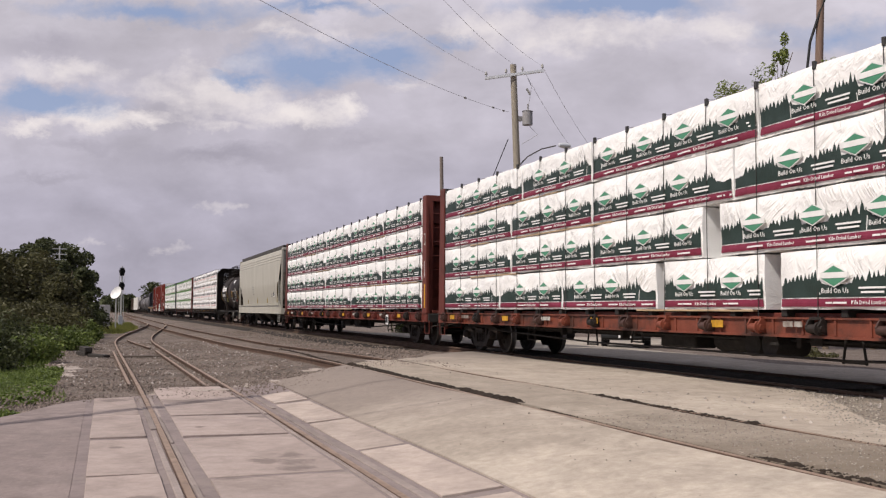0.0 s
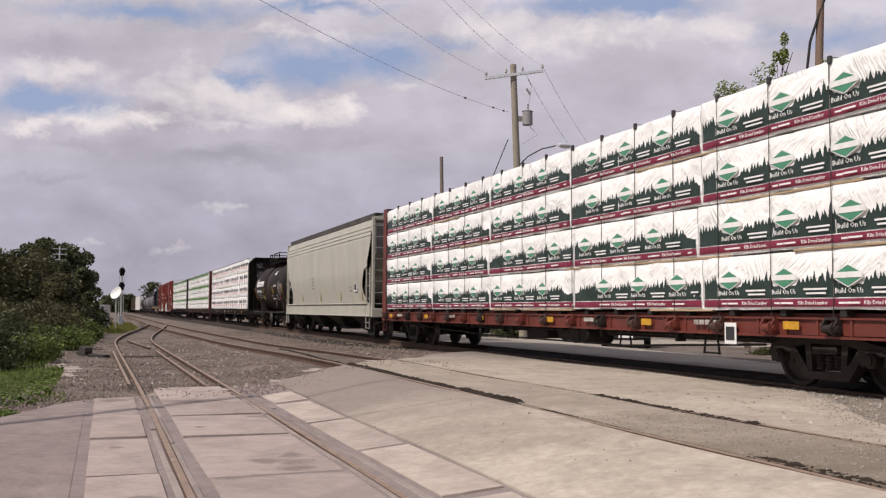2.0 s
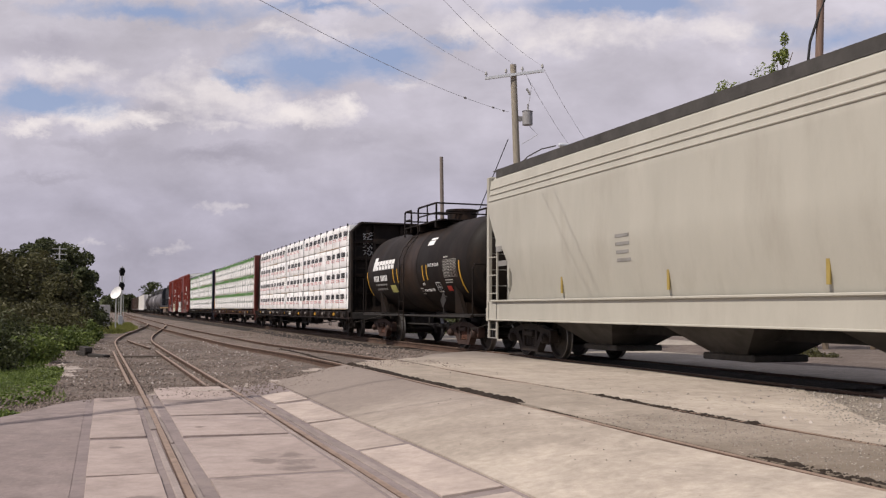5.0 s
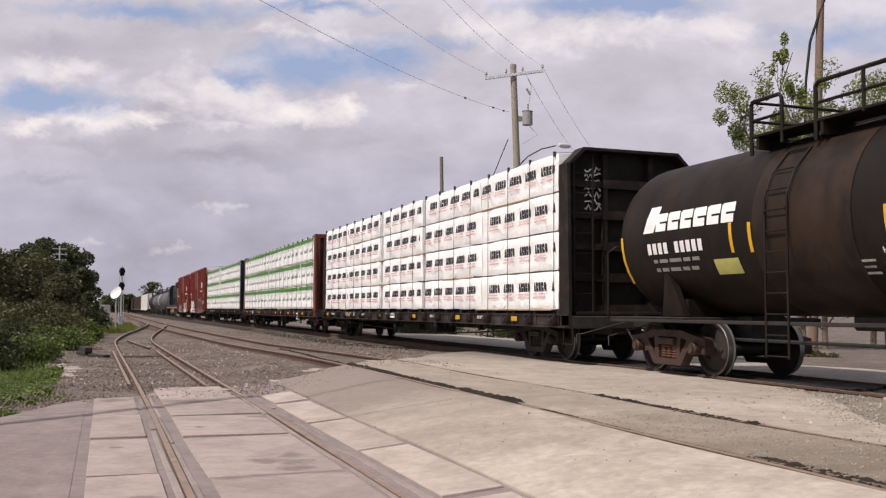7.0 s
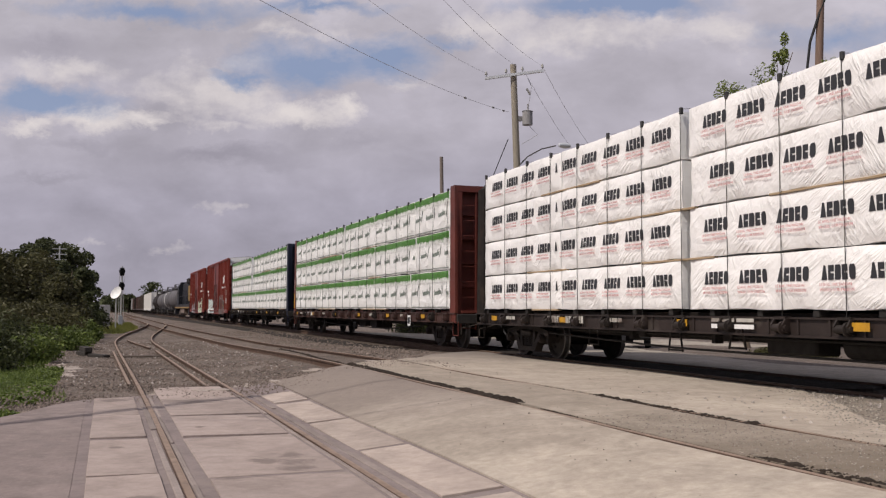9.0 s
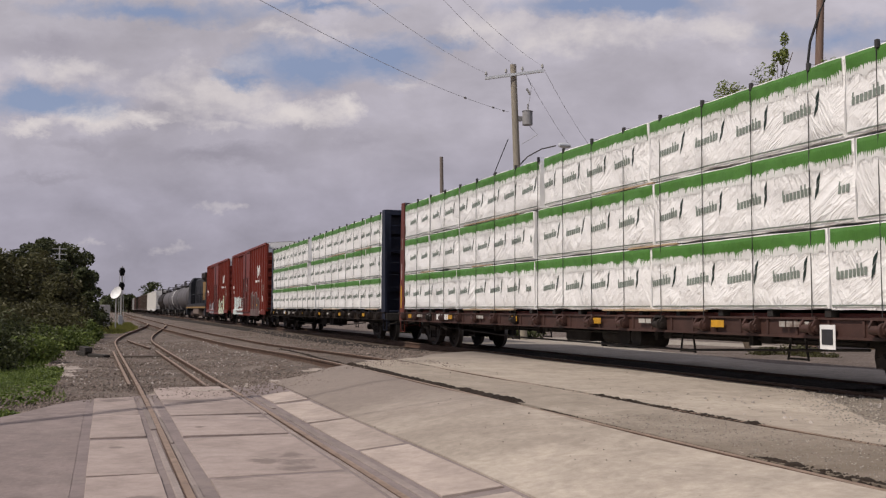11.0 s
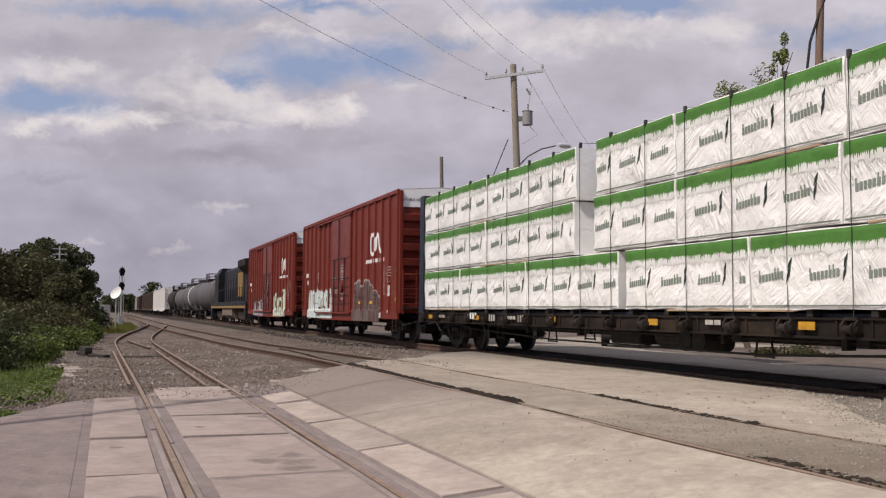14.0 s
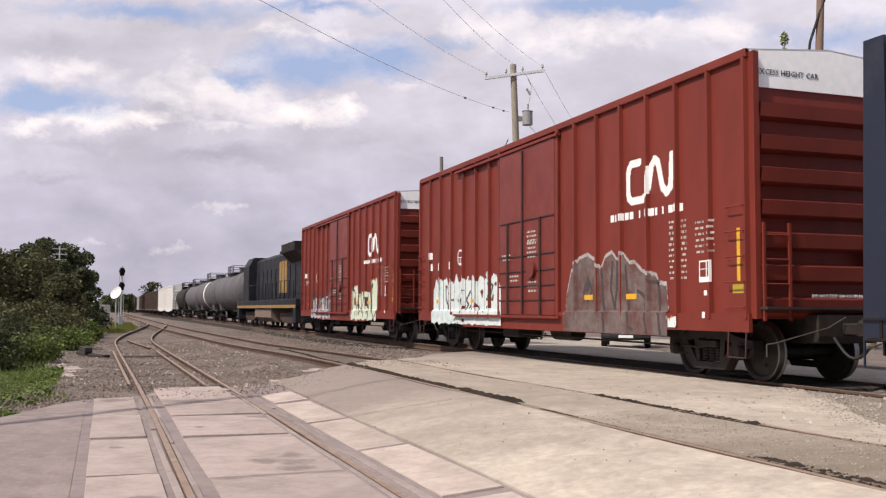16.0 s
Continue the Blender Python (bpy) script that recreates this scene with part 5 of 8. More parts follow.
def painted(car, half, x0, x1, z0, z1, inside, mat, name, label="", cell=0.02, lift=0.004, door=False):
    g = Geo()
    nx, nz = int((x1 - x0) / cell), int((z1 - z0) / cell)
    idx, v, f = {}, [], []

    def at(i, j):
        if (i, j) not in idx:
            x, z = x0 + i * cell, z0 + j * cell
            y = -1.50 - rib_face(x, half) - lift
            if -1.52 < x < 1.42:
                y = -1.585 - lift
            if z < 1.06 + cell * 1.01:
                y = min(y, -1.555 - lift)
            idx[i, j] = len(v)
            v.append((x, y, z))
        return idx[i, j]
    for i in range(nx):
        run = None
        for j in range(nz + 1):
            hit = j < nz and inside(x0 + (i + 0.5) * cell, z0 + (j + 0.5) * cell)
            if hit and run is None:
                run = j
            if run is not None and (not hit or z0 + j * cell >= 1.06 + cell * 1.01 > z0 + (j - 1) * cell or z0 + j * cell >= 1.06 > z0 + (j - 1) * cell):
                f.append((at(i, run), at(i + 1, run), at(i + 1, j), at(i, j)))
                run = j if hit else None
    if f:
        g.add(v, f)
        return tagged(part(name, g, [mat], car, label), label, kind="stuff" if name in ("data_panel", "graffiti_outline", "graffiti_shadow", "marking") else "")


def near_line(pts, w):
    segs = list(zip(pts, pts[1:]))

    def inside(x, z):
        for (ax, az), (bx, bz) in segs:
            dx, dz = bx - ax, bz - az
            t = max(0.0, min(1.0, ((x - ax) * dx + (z - az) * dz) / (dx * dx + dz * dz + 1e-9)))
            if (x - ax - t * dx) ** 2 + (z - az - t * dz) ** 2 < w * w / 4:
                return True
        return False
    return inside


def blobs(x0, x1, z0, z1, n, seed, ragged=0.12):
    """A row of fat upright shapes with ragged tops, as sprayed letters look from far."""
    r = random.Random(seed)
    w = (x1 - x0) / n
    tops = [(z1 - (z1 - z0) * r.uniform(0.0, 0.35), r.uniform(-0.15, 0.15)) for _ in range(n)]

    def inside(x, z):
        k = min(n - 1, max(0, int((x - x0) / w)))
        u = (x - x0) / w - k
        top, tilt = tops[k]
        top += tilt * (u - 0.5) - 0.5 * (z1 - z0) * max(0.0, abs(u - 0.5) - 0.36) * 3
        if u < 0.05 or u > 0.96:
            top -= 0.45 * (z1 - z0)
        low = z0 + ragged * noise.noise((x * 3.0, seed, 0.0))
        hole = abs(u - 0.5) < 0.13 and abs((z - z0) / (z1 - z0) - 0.45 - 0.2 * tilt) < 0.11
        return low < z < top + ragged * noise.noise((x * 6.0, z * 2, seed)) and not (hole and k % 2 == 0)
    return inside


SPRAY_PALE = surface("pale_blue_spray_paint", (0.60, 0.66, 0.64), 0.5, vary=0.15, scale=3, second=(0.33, 0.44, 0.45), second_at=(0.5, 0.7), second_scale=3)
SPRAY_GREY = surface("thin_silver_grey_spray_paint", (0.135, 0.100, 0.093), 0.55, vary=0.4, scale=4, second=(0.10, 0.042, 0.035), second_at=(0.44, 0.62), second_scale=3)
SPRAY_SILVER = surface("silver_spray_line", (0.36, 0.33, 0.32), 0.5, vary=0.2, second=(0.16, 0.09, 0.08), second_at=(0.5, 0.7), second_scale=5)
SPRAY_RED = surface("bare_red_between_letters", (0.14, 0.03, 0.025), 0.55, vary=0.2, second=(0.04, 0.06, 0.065), second_at=(0.5, 0.6), second_scale=3)
SPRAY_DARK = surface("dark_spray_outline", (0.055, 0.045, 0.045), 0.6, vary=0.2)
SPRAY_GREEN = surface("pale_green_spray_paint", (0.52, 0.60, 0.42), 0.55, vary=0.2, scale=3, second=(0.55, 0.55, 0.52), second_at=(0.45, 0.6), second_scale=4)
SPRAY_VIOLET = surface("violet_grey_spray_paint", (0.36, 0.34, 0.37), 0.55, vary=0.2, scale=3, second=(0.5, 0.48, 0.5), second_at=(0.5, 0.65), second_scale=4)
SPRAY_ORANGE = surface("orange_spray_paint", (0.55, 0.20, 0.04), 0.55, vary=0.2)


def strokes(x0, x1, z0, z1, n, seed):
    r = random.Random(seed)
    out = []
    for k in range(n):
        x = x0 + (x1 - x0) * (k + r.random()) / n
        pts, z = [], z0 + (z1 - z0) * r.uniform(0, 0.3)
        for _ in range(5):
            pts.append((min(x1, max(x0, x)), min(z1, z)))
            x += r.uniform(-0.18, 0.22)
            z += (z1 - z0) * r.uniform(0.05, 0.28)
        out.append(near_line(pts, 0.065))
    return lambda x, z: any(f(x, z) for f in out)


def along(table, x):
    """Height of an outline given as (x, z) corners."""
    for (xa, za), (xb, zb) in zip(table, table[1:]):
        if xa <= x <= xb:
            return za + (zb - za) * (x - xa) / (xb - xa)
    return -9.0


def bar_letters(x0, x1, z0, z1):
    """Tall pale letters that run together, with thin gaps and ragged tops."""
    def inside(x, z):
        u = ((x - x0) * 2.3) % 1.0
        top = z1 - 0.30 * abs(u - 0.5) + 0.16 * noise.noise((x * 5.0, 0.0, 3.0)) - 0.2 * smooth01(0.5, 0.0, min(x - x0, x1 - x))
        gap = u < 0.07 and z > z0 + 0.35 + 0.2 * noise.noise((x * 2.0, 4.0, 0.0))
        chip = noise.noise((x * 5.5, 1.0, z * 5.5)) > 0.46
        return z0 + 0.05 * noise.noise((x * 4.0, 9.0, 0.0)) < z < top and not gap and not chip
    return inside


BUBBLE = ((1.78, 0.9), (1.84, 1.40), (2.05, 1.88), (2.40, 2.14), (2.75, 2.20), (3.05, 2.08), (3.28, 1.90), (3.45, 2.12), (3.70, 2.20), (3.90, 2.04), (4.10, 2.16), (4.35, 1.96), (4.50, 1.98), (4.78, 1.80), (5.22, 1.72), (5.32, 1.58), (5.55, 1.55), (5.62, 0.9))


def bubble_letters(x, z):
    return 0.66 < z < along(BUBBLE, x)


def bubble_rim(x, z):
    top = along(BUBBLE, x)
    return top > 0 and abs(z - top) < 0.035


BUBBLE_LINES = (((2.72, 1.30), (2.60, 1.42), (2.66, 1.62), (2.84, 1.64), (2.92, 1.46), (2.80, 1.30), (2.72, 1.30)), ((3.30, 1.90), (3.34, 1.45), (3.42, 1.0), (3.46, 0.72)), ((3.72, 2.0), (3.66, 1.5), (3.80, 1.15), (3.88, 1.5), (3.90, 2.0)),
                ((4.20, 1.9), (4.26, 1.4), (4.34, 0.9)), ((4.36, 0.8), (4.5, 0.75)), ((4.62, 1.45), (4.85, 1.35), (4.95, 1.2), (4.90, 0.95), (5.0, 0.72)), ((5.05, 1.6), (5.3, 1.58)), ((5.30, 1.55), (5.34, 1.1), (5.4, 0.7)))


def boxcar_marks(car, half, shift, wild):
    """White ribbon emblem, stencils, reflectors and graffiti on the near side."""
    k = half / 7.78
    lx, lz = 4.22 * k, 3.0
    bracket = [(0.45, 0.82), (0.20, 0.82), (0.10, 0.72), (0.08, 0.42), (0.10, 0.16), (0.20, 0.08), (0.56, 0.08), (0.70, 0.16), (0.78, 0.40), (0.84, 0.68), (0.93, 0.80), (1.03, 0.72), (1.16, 0.24), (1.28, 0.12), (1.40, 0.22), (1.44, 0.80)]
    painted(car, half, lx - 0.1, lx + 1.7, lz - 0.1, lz + 1.05, near_line([(lx + a * 1.05, lz + b * 0.92) for a, b in bracket], 0.145), WHITE, "emblem", "white ribbon-shaped emblem")
    x = 3.66 * k
    for w in (0.22, 0.52, 0.06, 0.42, 0.06, 0.44):
        painted(car, half, x, x + w, 2.75, 2.89, lambda a, b, x=x: (a - x) % 0.17 < 0.13, WHITE, "marking", cell=0.012)
        x += w + 0.135
    painted(car, half, 7.45, 7.53, 1.55, 2.36, lambda a, b: True, YELLOW, "reflector", "yellow reflective strip")
    painted(car, half, 7.34, 7.63, 1.36, 1.52, lambda a, b: True, STICKER_Y, "sticker", "olive-yellow sticker")
    painted(car, half, 6.48, 6.86, 1.55, 1.90, lambda a, b: not (6.51 < a < 6.83 and 1.64 < b < 1.87 and abs(a - 6.67) > 0.012 and abs(b - 1.76) > 0.012), WHITE, "stencil", cell=0.012)
    painted(car, half, 6.60, 6.70, 1.34, 1.44, lambda a, b: True, WHITE, "sticker")
    painted(car, half, 6.62, 6.70, 0.98, 1.08, lambda a, b: True, WHITE, "sticker")
    for x, z, n in ((5.62, 1.62, 11), (6.38, 2.02, 6)):
        painted(car, half, x, x + 0.52, z, z + 0.095 * n, lambda a, b, x=x, z=z: ((b - z) % 0.095) < 0.04 and not 0.24 < (a - x) < 0.36 and ((a - x) * 23 + int((b - z) / 0.095) * 1.7) % 3 > 0.9, DIRTY_WHITE, "data_panel", cell=0.012)
    for x, z, n in ((0.05, 2.62, 3), (0.05, 2.26, 4), (0.1, 1.5, 3), (-1.35, 2.25, 2), (-0.9, 1.75, 2)):
        painted(car, half, x, x + 0.5, z, z + 0.1 * n, lambda a, b, x=x, z=z: ((b - z) % 0.1) < 0.045 and ((a - x) * 21 + int((b - z) / 0.1) * 1.3) % 3 > 0.9, DIRTY_WHITE, "data_panel", cell=0.014)
    for x, w in ((-7.0, 0.34), (-6.95, 0.3), (-6.2, 0.3), (-5.3, 0.3)):
        z = 2.55 if x == -7.0 else 2.22
        painted(car, half, x, x + w, z, z + 0.2, lambda a, b, x=x: abs(a - x - 0.15) > 0.025, WHITE, "marking")
    painted(car, half, -4.6, -4.2, 2.25, 2.75, lambda a, b: 0.028 < math.hypot((a + 4.4), (b - 2.5)) ** 2 < 0.045 or (abs(b - 2.5) < 0.02 and abs(a + 4.4) < 0.15) or (abs(a + 4.4) < 0.02 and 2.3 < b < 2.5), WHITE, "stencil")
    for a0, a1, z0, z1, n, fill, line, seed, lab in wild:
        if line is SPRAY_SILVER:
            painted(car, half, a0, a1, 0.62, 2.4, bubble_letters, fill, "graffiti", lab, 0.025, 0.005)
            painted(car, half, a0, a1, 0.62, 2.45, bubble_rim, SPRAY_SILVER, "graffiti_outline", "", 0.018, 0.008)
            painted(car, half, a0, a1, 0.62, 2.4, near_line(((2.76, 1.52), (2.76, 1.70)), 0.11), SPRAY_DARK, "graffiti_shadow", "", 0.02, 0.013)
            for pts in BUBBLE_LINES:
                painted(car, half, a0, a1, 0.62, 2.4, near_line(pts, 0.062), SPRAY_DARK, "graffiti_shadow", "", 0.02, 0.011)
            continue
        if line is SPRAY_RED:
            tagged(painted(car, half, a0, a1, z0 - 0.1, z1 + 0.15, bar_letters(a0, a1, z0, z1), fill, "graffiti", lab, 0.02, 0.005), kind="stuff")
            painted(car, half, a0 + 0.4, a1 - 0.4, z0 + 0.2, z1 - 0.2, strokes(a0 + 0.4, a1 - 0.4, z0 + 0.2, z1 - 0.25, 4, seed + 1), SPRAY_DARK, "graffiti_outline", "", 0.02, 0.008)
            continue
        painted(car, half, a0, a1, z0 - 0.2, z1 + 0.25, blobs(a0, a1, z0, z1, n, seed), fill, "graffiti", lab, 0.025, 0.005)
        painted(car, half, a0, a1, z0, z1, strokes(a0, a1, z0, z1, n * 3, seed + 1), line, "graffiti_outline", "", 0.02, 0.008)
    for x in (2.62, 4.22):
        painted(car, half, x, x + 0.36, 1.30, 1.42, lambda a, b: True, YELLOW, "reflector", "yellow reflective strip", 0.02, 0.012)
    for x in (-6.3, -3.6):
        painted(car, half, x, x + 0.30, 1.28, 1.40, lambda a, b: True, YELLOW, "reflector", "yellow reflective strip", 0.02, 0.012)


STICKER_Y = surface("olive_yellow_sticker", (0.36, 0.26, 0.03), 0.5, vary=0.2)


# ---- covered hopper ----
def hopper_section(k):
    """Cross-section of the curved hopper side at height share k: half width."""
    return 1.545 - 0.30 * max(0.0, 0.42 - k) ** 1.5 * 2.2 - 0.22 * max(0.0, k - 0.80) * 2.0


SWEEP = ((1.28, 7.45), (1.45, 7.22), (1.70, 6.95), (1.95, 6.88), (2.25, 7.08), (2.56, 7.32), (2.60, 7.76), (2.80, 7.72), (3.20, 8.0), (3.55, 8.22), (4.30, 8.24))


def hopper(middle):
    half = 8.33
    c = thing("covered_hopper", "beige-grey covered grain hopper car with rounded sides", "freight car", group="freight cars of the train")
    zb, zt = 1.28, 4.30
    g = Geo()
    n = 40
    prof = []
    for k in range(n + 1):
        u = k / n
        prof.append((hopper_section(u), zb + (zt - zb) * u))
    rows = 17
    v, f = [], []

    def cut(z):
        """Where the side sheet ends: it sweeps in towards the bottom, as the slope sheet does."""
        for (za, ea), (zc, ec) in zip(SWEEP, SWEEP[1:]):
            if za <= z <= zc:
                return ea + (ec - ea) * (z - za) / (zc - za)
        return SWEEP[-1][1]
    for s in (-1, 1):
        base = len(v)
        for w, z in prof:
            e = cut(z)
            for i in range(rows):
                v.append((-e + 2 * e * i / (rows - 1), s * w, z))
        f += [(base + a * rows + i, base + a * rows + i + 1, base + (a + 1) * rows + i + 1, base + (a + 1) * rows + i) for a in range(n) for i in range(rows - 1)]
    g.add(v, f)
    body = part("side_sheet", g, [HOPPER_GREY], c, smooth=True)
    for z in (3.78, 3.93, 4.08):
        for s in (-1, 1):
            y = hopper_section((z - zb) / (zt - zb))
            part("side_bead", Geo().cyl((-half + 0.15, s * (y + 0.004), z), (half - 0.15, s * (y + 0.004), z), 0.022, n=8), [HOPPER_GREY], body, smooth=True)
    rf = Geo()
    rf.prism_x([(-1.42, zt), (-1.30, zt + 0.16), (-0.7, zt + 0.28), (0.7, zt + 0.28), (1.30, zt + 0.16), (1.42, zt)], -half + 0.1, half - 0.1)
    part("roof", rf, [HOPPER_GREY], c)
    rw = Geo()
    for s in (-1, 1):
        for k in range(34):
            x = -half + 0.25 + (2 * half - 0.5) * k / 33
            rw.box(x - 0.20, s * 1.20 - 0.18, zt + 0.24, x + 0.20, s * 1.20 + 0.18, zt + 0.27)
            if k % 3 == 0:
                rw.box(x - 0.03, s * 1.36 - 0.02, zt - 0.02, x + 0.03, s * 1.36 + 0.03, zt + 0.27)
        rw.box(-half + 0.25, s * 1.38 - 0.012, zt + 0.06, half - 0.25, s * 1.38 + 0.012, zt + 0.27)
    # this darker grey paints in the shade on the walkway's face
    part("running_board", rw, [GRIME_SHADE_GREY], c, "steel grating walkway along the roof")
    hc = Geo()
    for k in range(4):
        x = -6.2 + 4.1 * k
        hc.box(x - 1.9, -0.36, zt + 0.26, x + 1.9, 0.36, zt + 0.36, 0.04)
    part("roof_hatch", hc, [HOPPER_GREY], c)
    for s in (-1, 1):
        part("side_sill", Geo().prism([(-half + 0.1, 0.85), (-half + 0.1, 1.30), (half - 0.1, 1.30), (half - 0.1, 0.85)], 1.50 * s, 1.55 * s).box(-half + 0.4, min(1.44 * s, 1.60 * s), 1.29, half - 0.4, max(1.44 * s, 1.60 * s), 1.335, 0.01).box(-half + 0.1, min(1.48 * s, 1.585 * s), 0.84, half - 0.1, max(1.48 * s, 1.585 * s), 0.875, 0.008), [HOPPER_GREY], c)
    for k in range(3):
        x = -4.4 + 4.4 * k
        b = Geo()
        top, low = [(x - 2.1, -1.45, 1.28), (x + 2.1, -1.45, 1.28), (x + 2.1, 1.45, 1.28), (x - 2.1, 1.45, 1.28)], [(x - 0.45, -0.5, 0.36), (x + 0.45, -0.5, 0.36), (x + 0.45, 0.5, 0.36), (x - 0.45, 0.5, 0.36)]
        b.add(top + low, [(0, 1, 2, 3), (4, 5, 6, 7), (0, 1, 5, 4), (1, 2, 6, 5), (2, 3, 7, 6), (3, 0, 4, 7)])
        b.box(x - 0.7, -0.55, 0.26, x + 0.7, 0.55, 0.38, 0.02)
        part("discharge_hopper", b, [GRIME_SHADE_GREY], c)
    part("centre_sill", Geo().box(-half, -0.3, 0.62, half, 0.3, 1.0), [GRIME], c)
    for s in (-1, 1):
        e = Geo()
        x = half * s
        # slope sheet and the upright end wall, in a darker grey than the sides
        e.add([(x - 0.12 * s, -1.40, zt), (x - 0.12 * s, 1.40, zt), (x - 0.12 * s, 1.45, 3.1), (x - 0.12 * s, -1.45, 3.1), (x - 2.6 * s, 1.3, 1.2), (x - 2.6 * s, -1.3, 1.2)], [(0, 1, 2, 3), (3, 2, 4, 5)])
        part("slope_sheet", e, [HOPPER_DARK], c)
        pf = Geo().box(min(x - 1.7 * s, x + 0.05 * s), -1.5, 0.95, max(x - 1.7 * s, x + 0.05 * s), 1.5, 1.10, 0.01)
        pf.box(min(x - 0.1 * s, x + 0.08 * s), -1.52, 0.82, max(x - 0.1 * s, x + 0.08 * s), 1.52, 1.14, 0.01)
        part("end_platform", pf, [HOPPER_GREY], c)
        fr = Geo()
        for y in (-1.46, 1.46):
            fr.box(x - 0.06, y - 0.05, 1.1, x + 0.06, y + 0.05, zt + 0.1, 0.01)
            fr.box(x - 0.06, y * 0.62 - 0.05, 1.1, x + 0.06, y * 0.62 + 0.05, zt + 0.2, 0.01)
        fr.box(x - 0.05, -1.46, zt + 0.02, x + 0.05, 1.46, zt + 0.12, 0.01)
        part("end_frame", fr, [HOPPER_GREY], c)
        lad = Geo()
        for k in range(8):
            z = 1.3 + 0.40 * k
            lad.cyl((x + 0.06 * s, -1.46, z), (x + 0.06 * s, -0.92, z), 0.013, n=6)
        part("end_ladder", lad, [IRON], c)
        add_ladder(c, x - 0.42 * s, -1.53, 0.4, 2.6, 5, 0.5, "x", HOPPER_GREY, "side_ladder", 0.014)
        sg = Geo().tube([(x - 0.65 * s, -1.53, 0.98), (x - 0.65 * s, -1.55, 0.42), (x - 0.15 * s, -1.55, 0.42), (x - 0.15 * s, -1.53, 0.98)], 0.02)
        part("sill_step", sg, [IRON], c)
        bk = Geo().cyl((x - 0.6 * s, 0.1, 1.45), (x - 1.2 * s, 0.1, 1.45), 0.22, n=14)
        bk.box(x - 0.3 * s - 0.1, 0.3, 1.3, x - 0.3 * s + 0.1, 0.8, 2.1, 0.03)
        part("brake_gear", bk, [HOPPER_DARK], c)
        add_coupler(c, x + 0.05 * s, s)
        add_truck(c, (half - 1.55) * s)
    for x, z, w, h, m in ((-7.7, 2.50, 0.35, 0.13, HOPPER_DARK), (-7.7, 2.15, 0.6, 0.13, HOPPER_DARK), (-2.0, 2.45, 0.5, 0.06, HOPPER_DARK), (-2.0, 2.30, 0.5, 0.06, HOPPER_DARK), (-2.0, 2.15, 0.45, 0.06, HOPPER_DARK), (-2.0, 2.0, 0.5, 0.06, HOPPER_DARK),
                          (4.9, 1.92, 0.42, 0.06, HOPPER_DARK), (4.9, 1.80, 0.35, 0.05, HOPPER_DARK)):
        y = -hopper_section((z - zb) / (zt - zb)) - 0.004
        part("marking", Geo().plate(x, z, x + w, z + h, y, 0.004), [m], c)
    y = -hopper_section((1.95 - zb) / (zt - zb)) - 0.006
    part("placard", Geo().plate(5.7, 1.78, 6.15, 2.10, y), [WHITE], c)
    part("placard_print", Geo().plate(5.76, 1.83, 5.90, 2.05, y - 0.006).plate(5.94, 1.83, 6.09, 2.05, y - 0.006), [INK_BLACK], c)
    for x in (-4.4, -0.4, 3.4, 6.75):
        z1 = 1.9 if x < 5 else 2.6
        y = -hopper_section((1.6 - zb) / (zt - zb)) - 0.03
        part("reflector", Geo().box(x, y - 0.004, 1.45, x + 0.07, y + 0.02, z1), [OLIVE], c, "dirty yellow reflective strip")
    return rolling(c, middle)


OLIVE = surface("dirty_yellow", (0.30, 0.22, 0.06), 0.6, vary=0.2)
STICKER = surface("yellow_green_sticker", (0.45, 0.43, 0.13), 0.5, vary=0.2)
REDLABEL = surface("red_label", (0.45, 0.035, 0.02), 0.5, vary=0.15)


# ---- tank cars ----
def on_tank(geo, r, cz, x0, z0, x1, z1, lift=0.006, n=4):
    """A patch bent round the tank's near side between two heights."""
    v = []
    for k in range(n + 1):
        z = z0 + (z1 - z0) * k / n
        dz = max(-0.999, min(0.999, (z - cz) / r))
        y = -math.sqrt(1 - dz * dz) * (r + lift)
        zz = cz + dz * (r + lift)
        v += [(x0, y, zz), (x1, y, zz)]
    return geo.add(v, [(2 * k, 2 * k + 1, 2 * k + 3, 2 * k + 2) for k in range(n)])


def tank_shell(half, r, cz, n=40, dome=0.75):
    prof = [(0.0, -half)]
    for k in range(1, 8):
        a = math.pi / 2 * k / 7
        prof.append((r * math.sin(a), -half + dome * (1 - math.cos(a))))
    prof += [(r, -half * 0.3), (r, half * 0.3)]
    for k in range(7, 0, -1):
        a = math.pi / 2 * k / 7
        prof.append((r * math.sin(a), half - dome * (1 - math.cos(a))))
    prof.append((0.0, half))
    return Geo().lathe(prof, n, "x", (0, 0, cz))


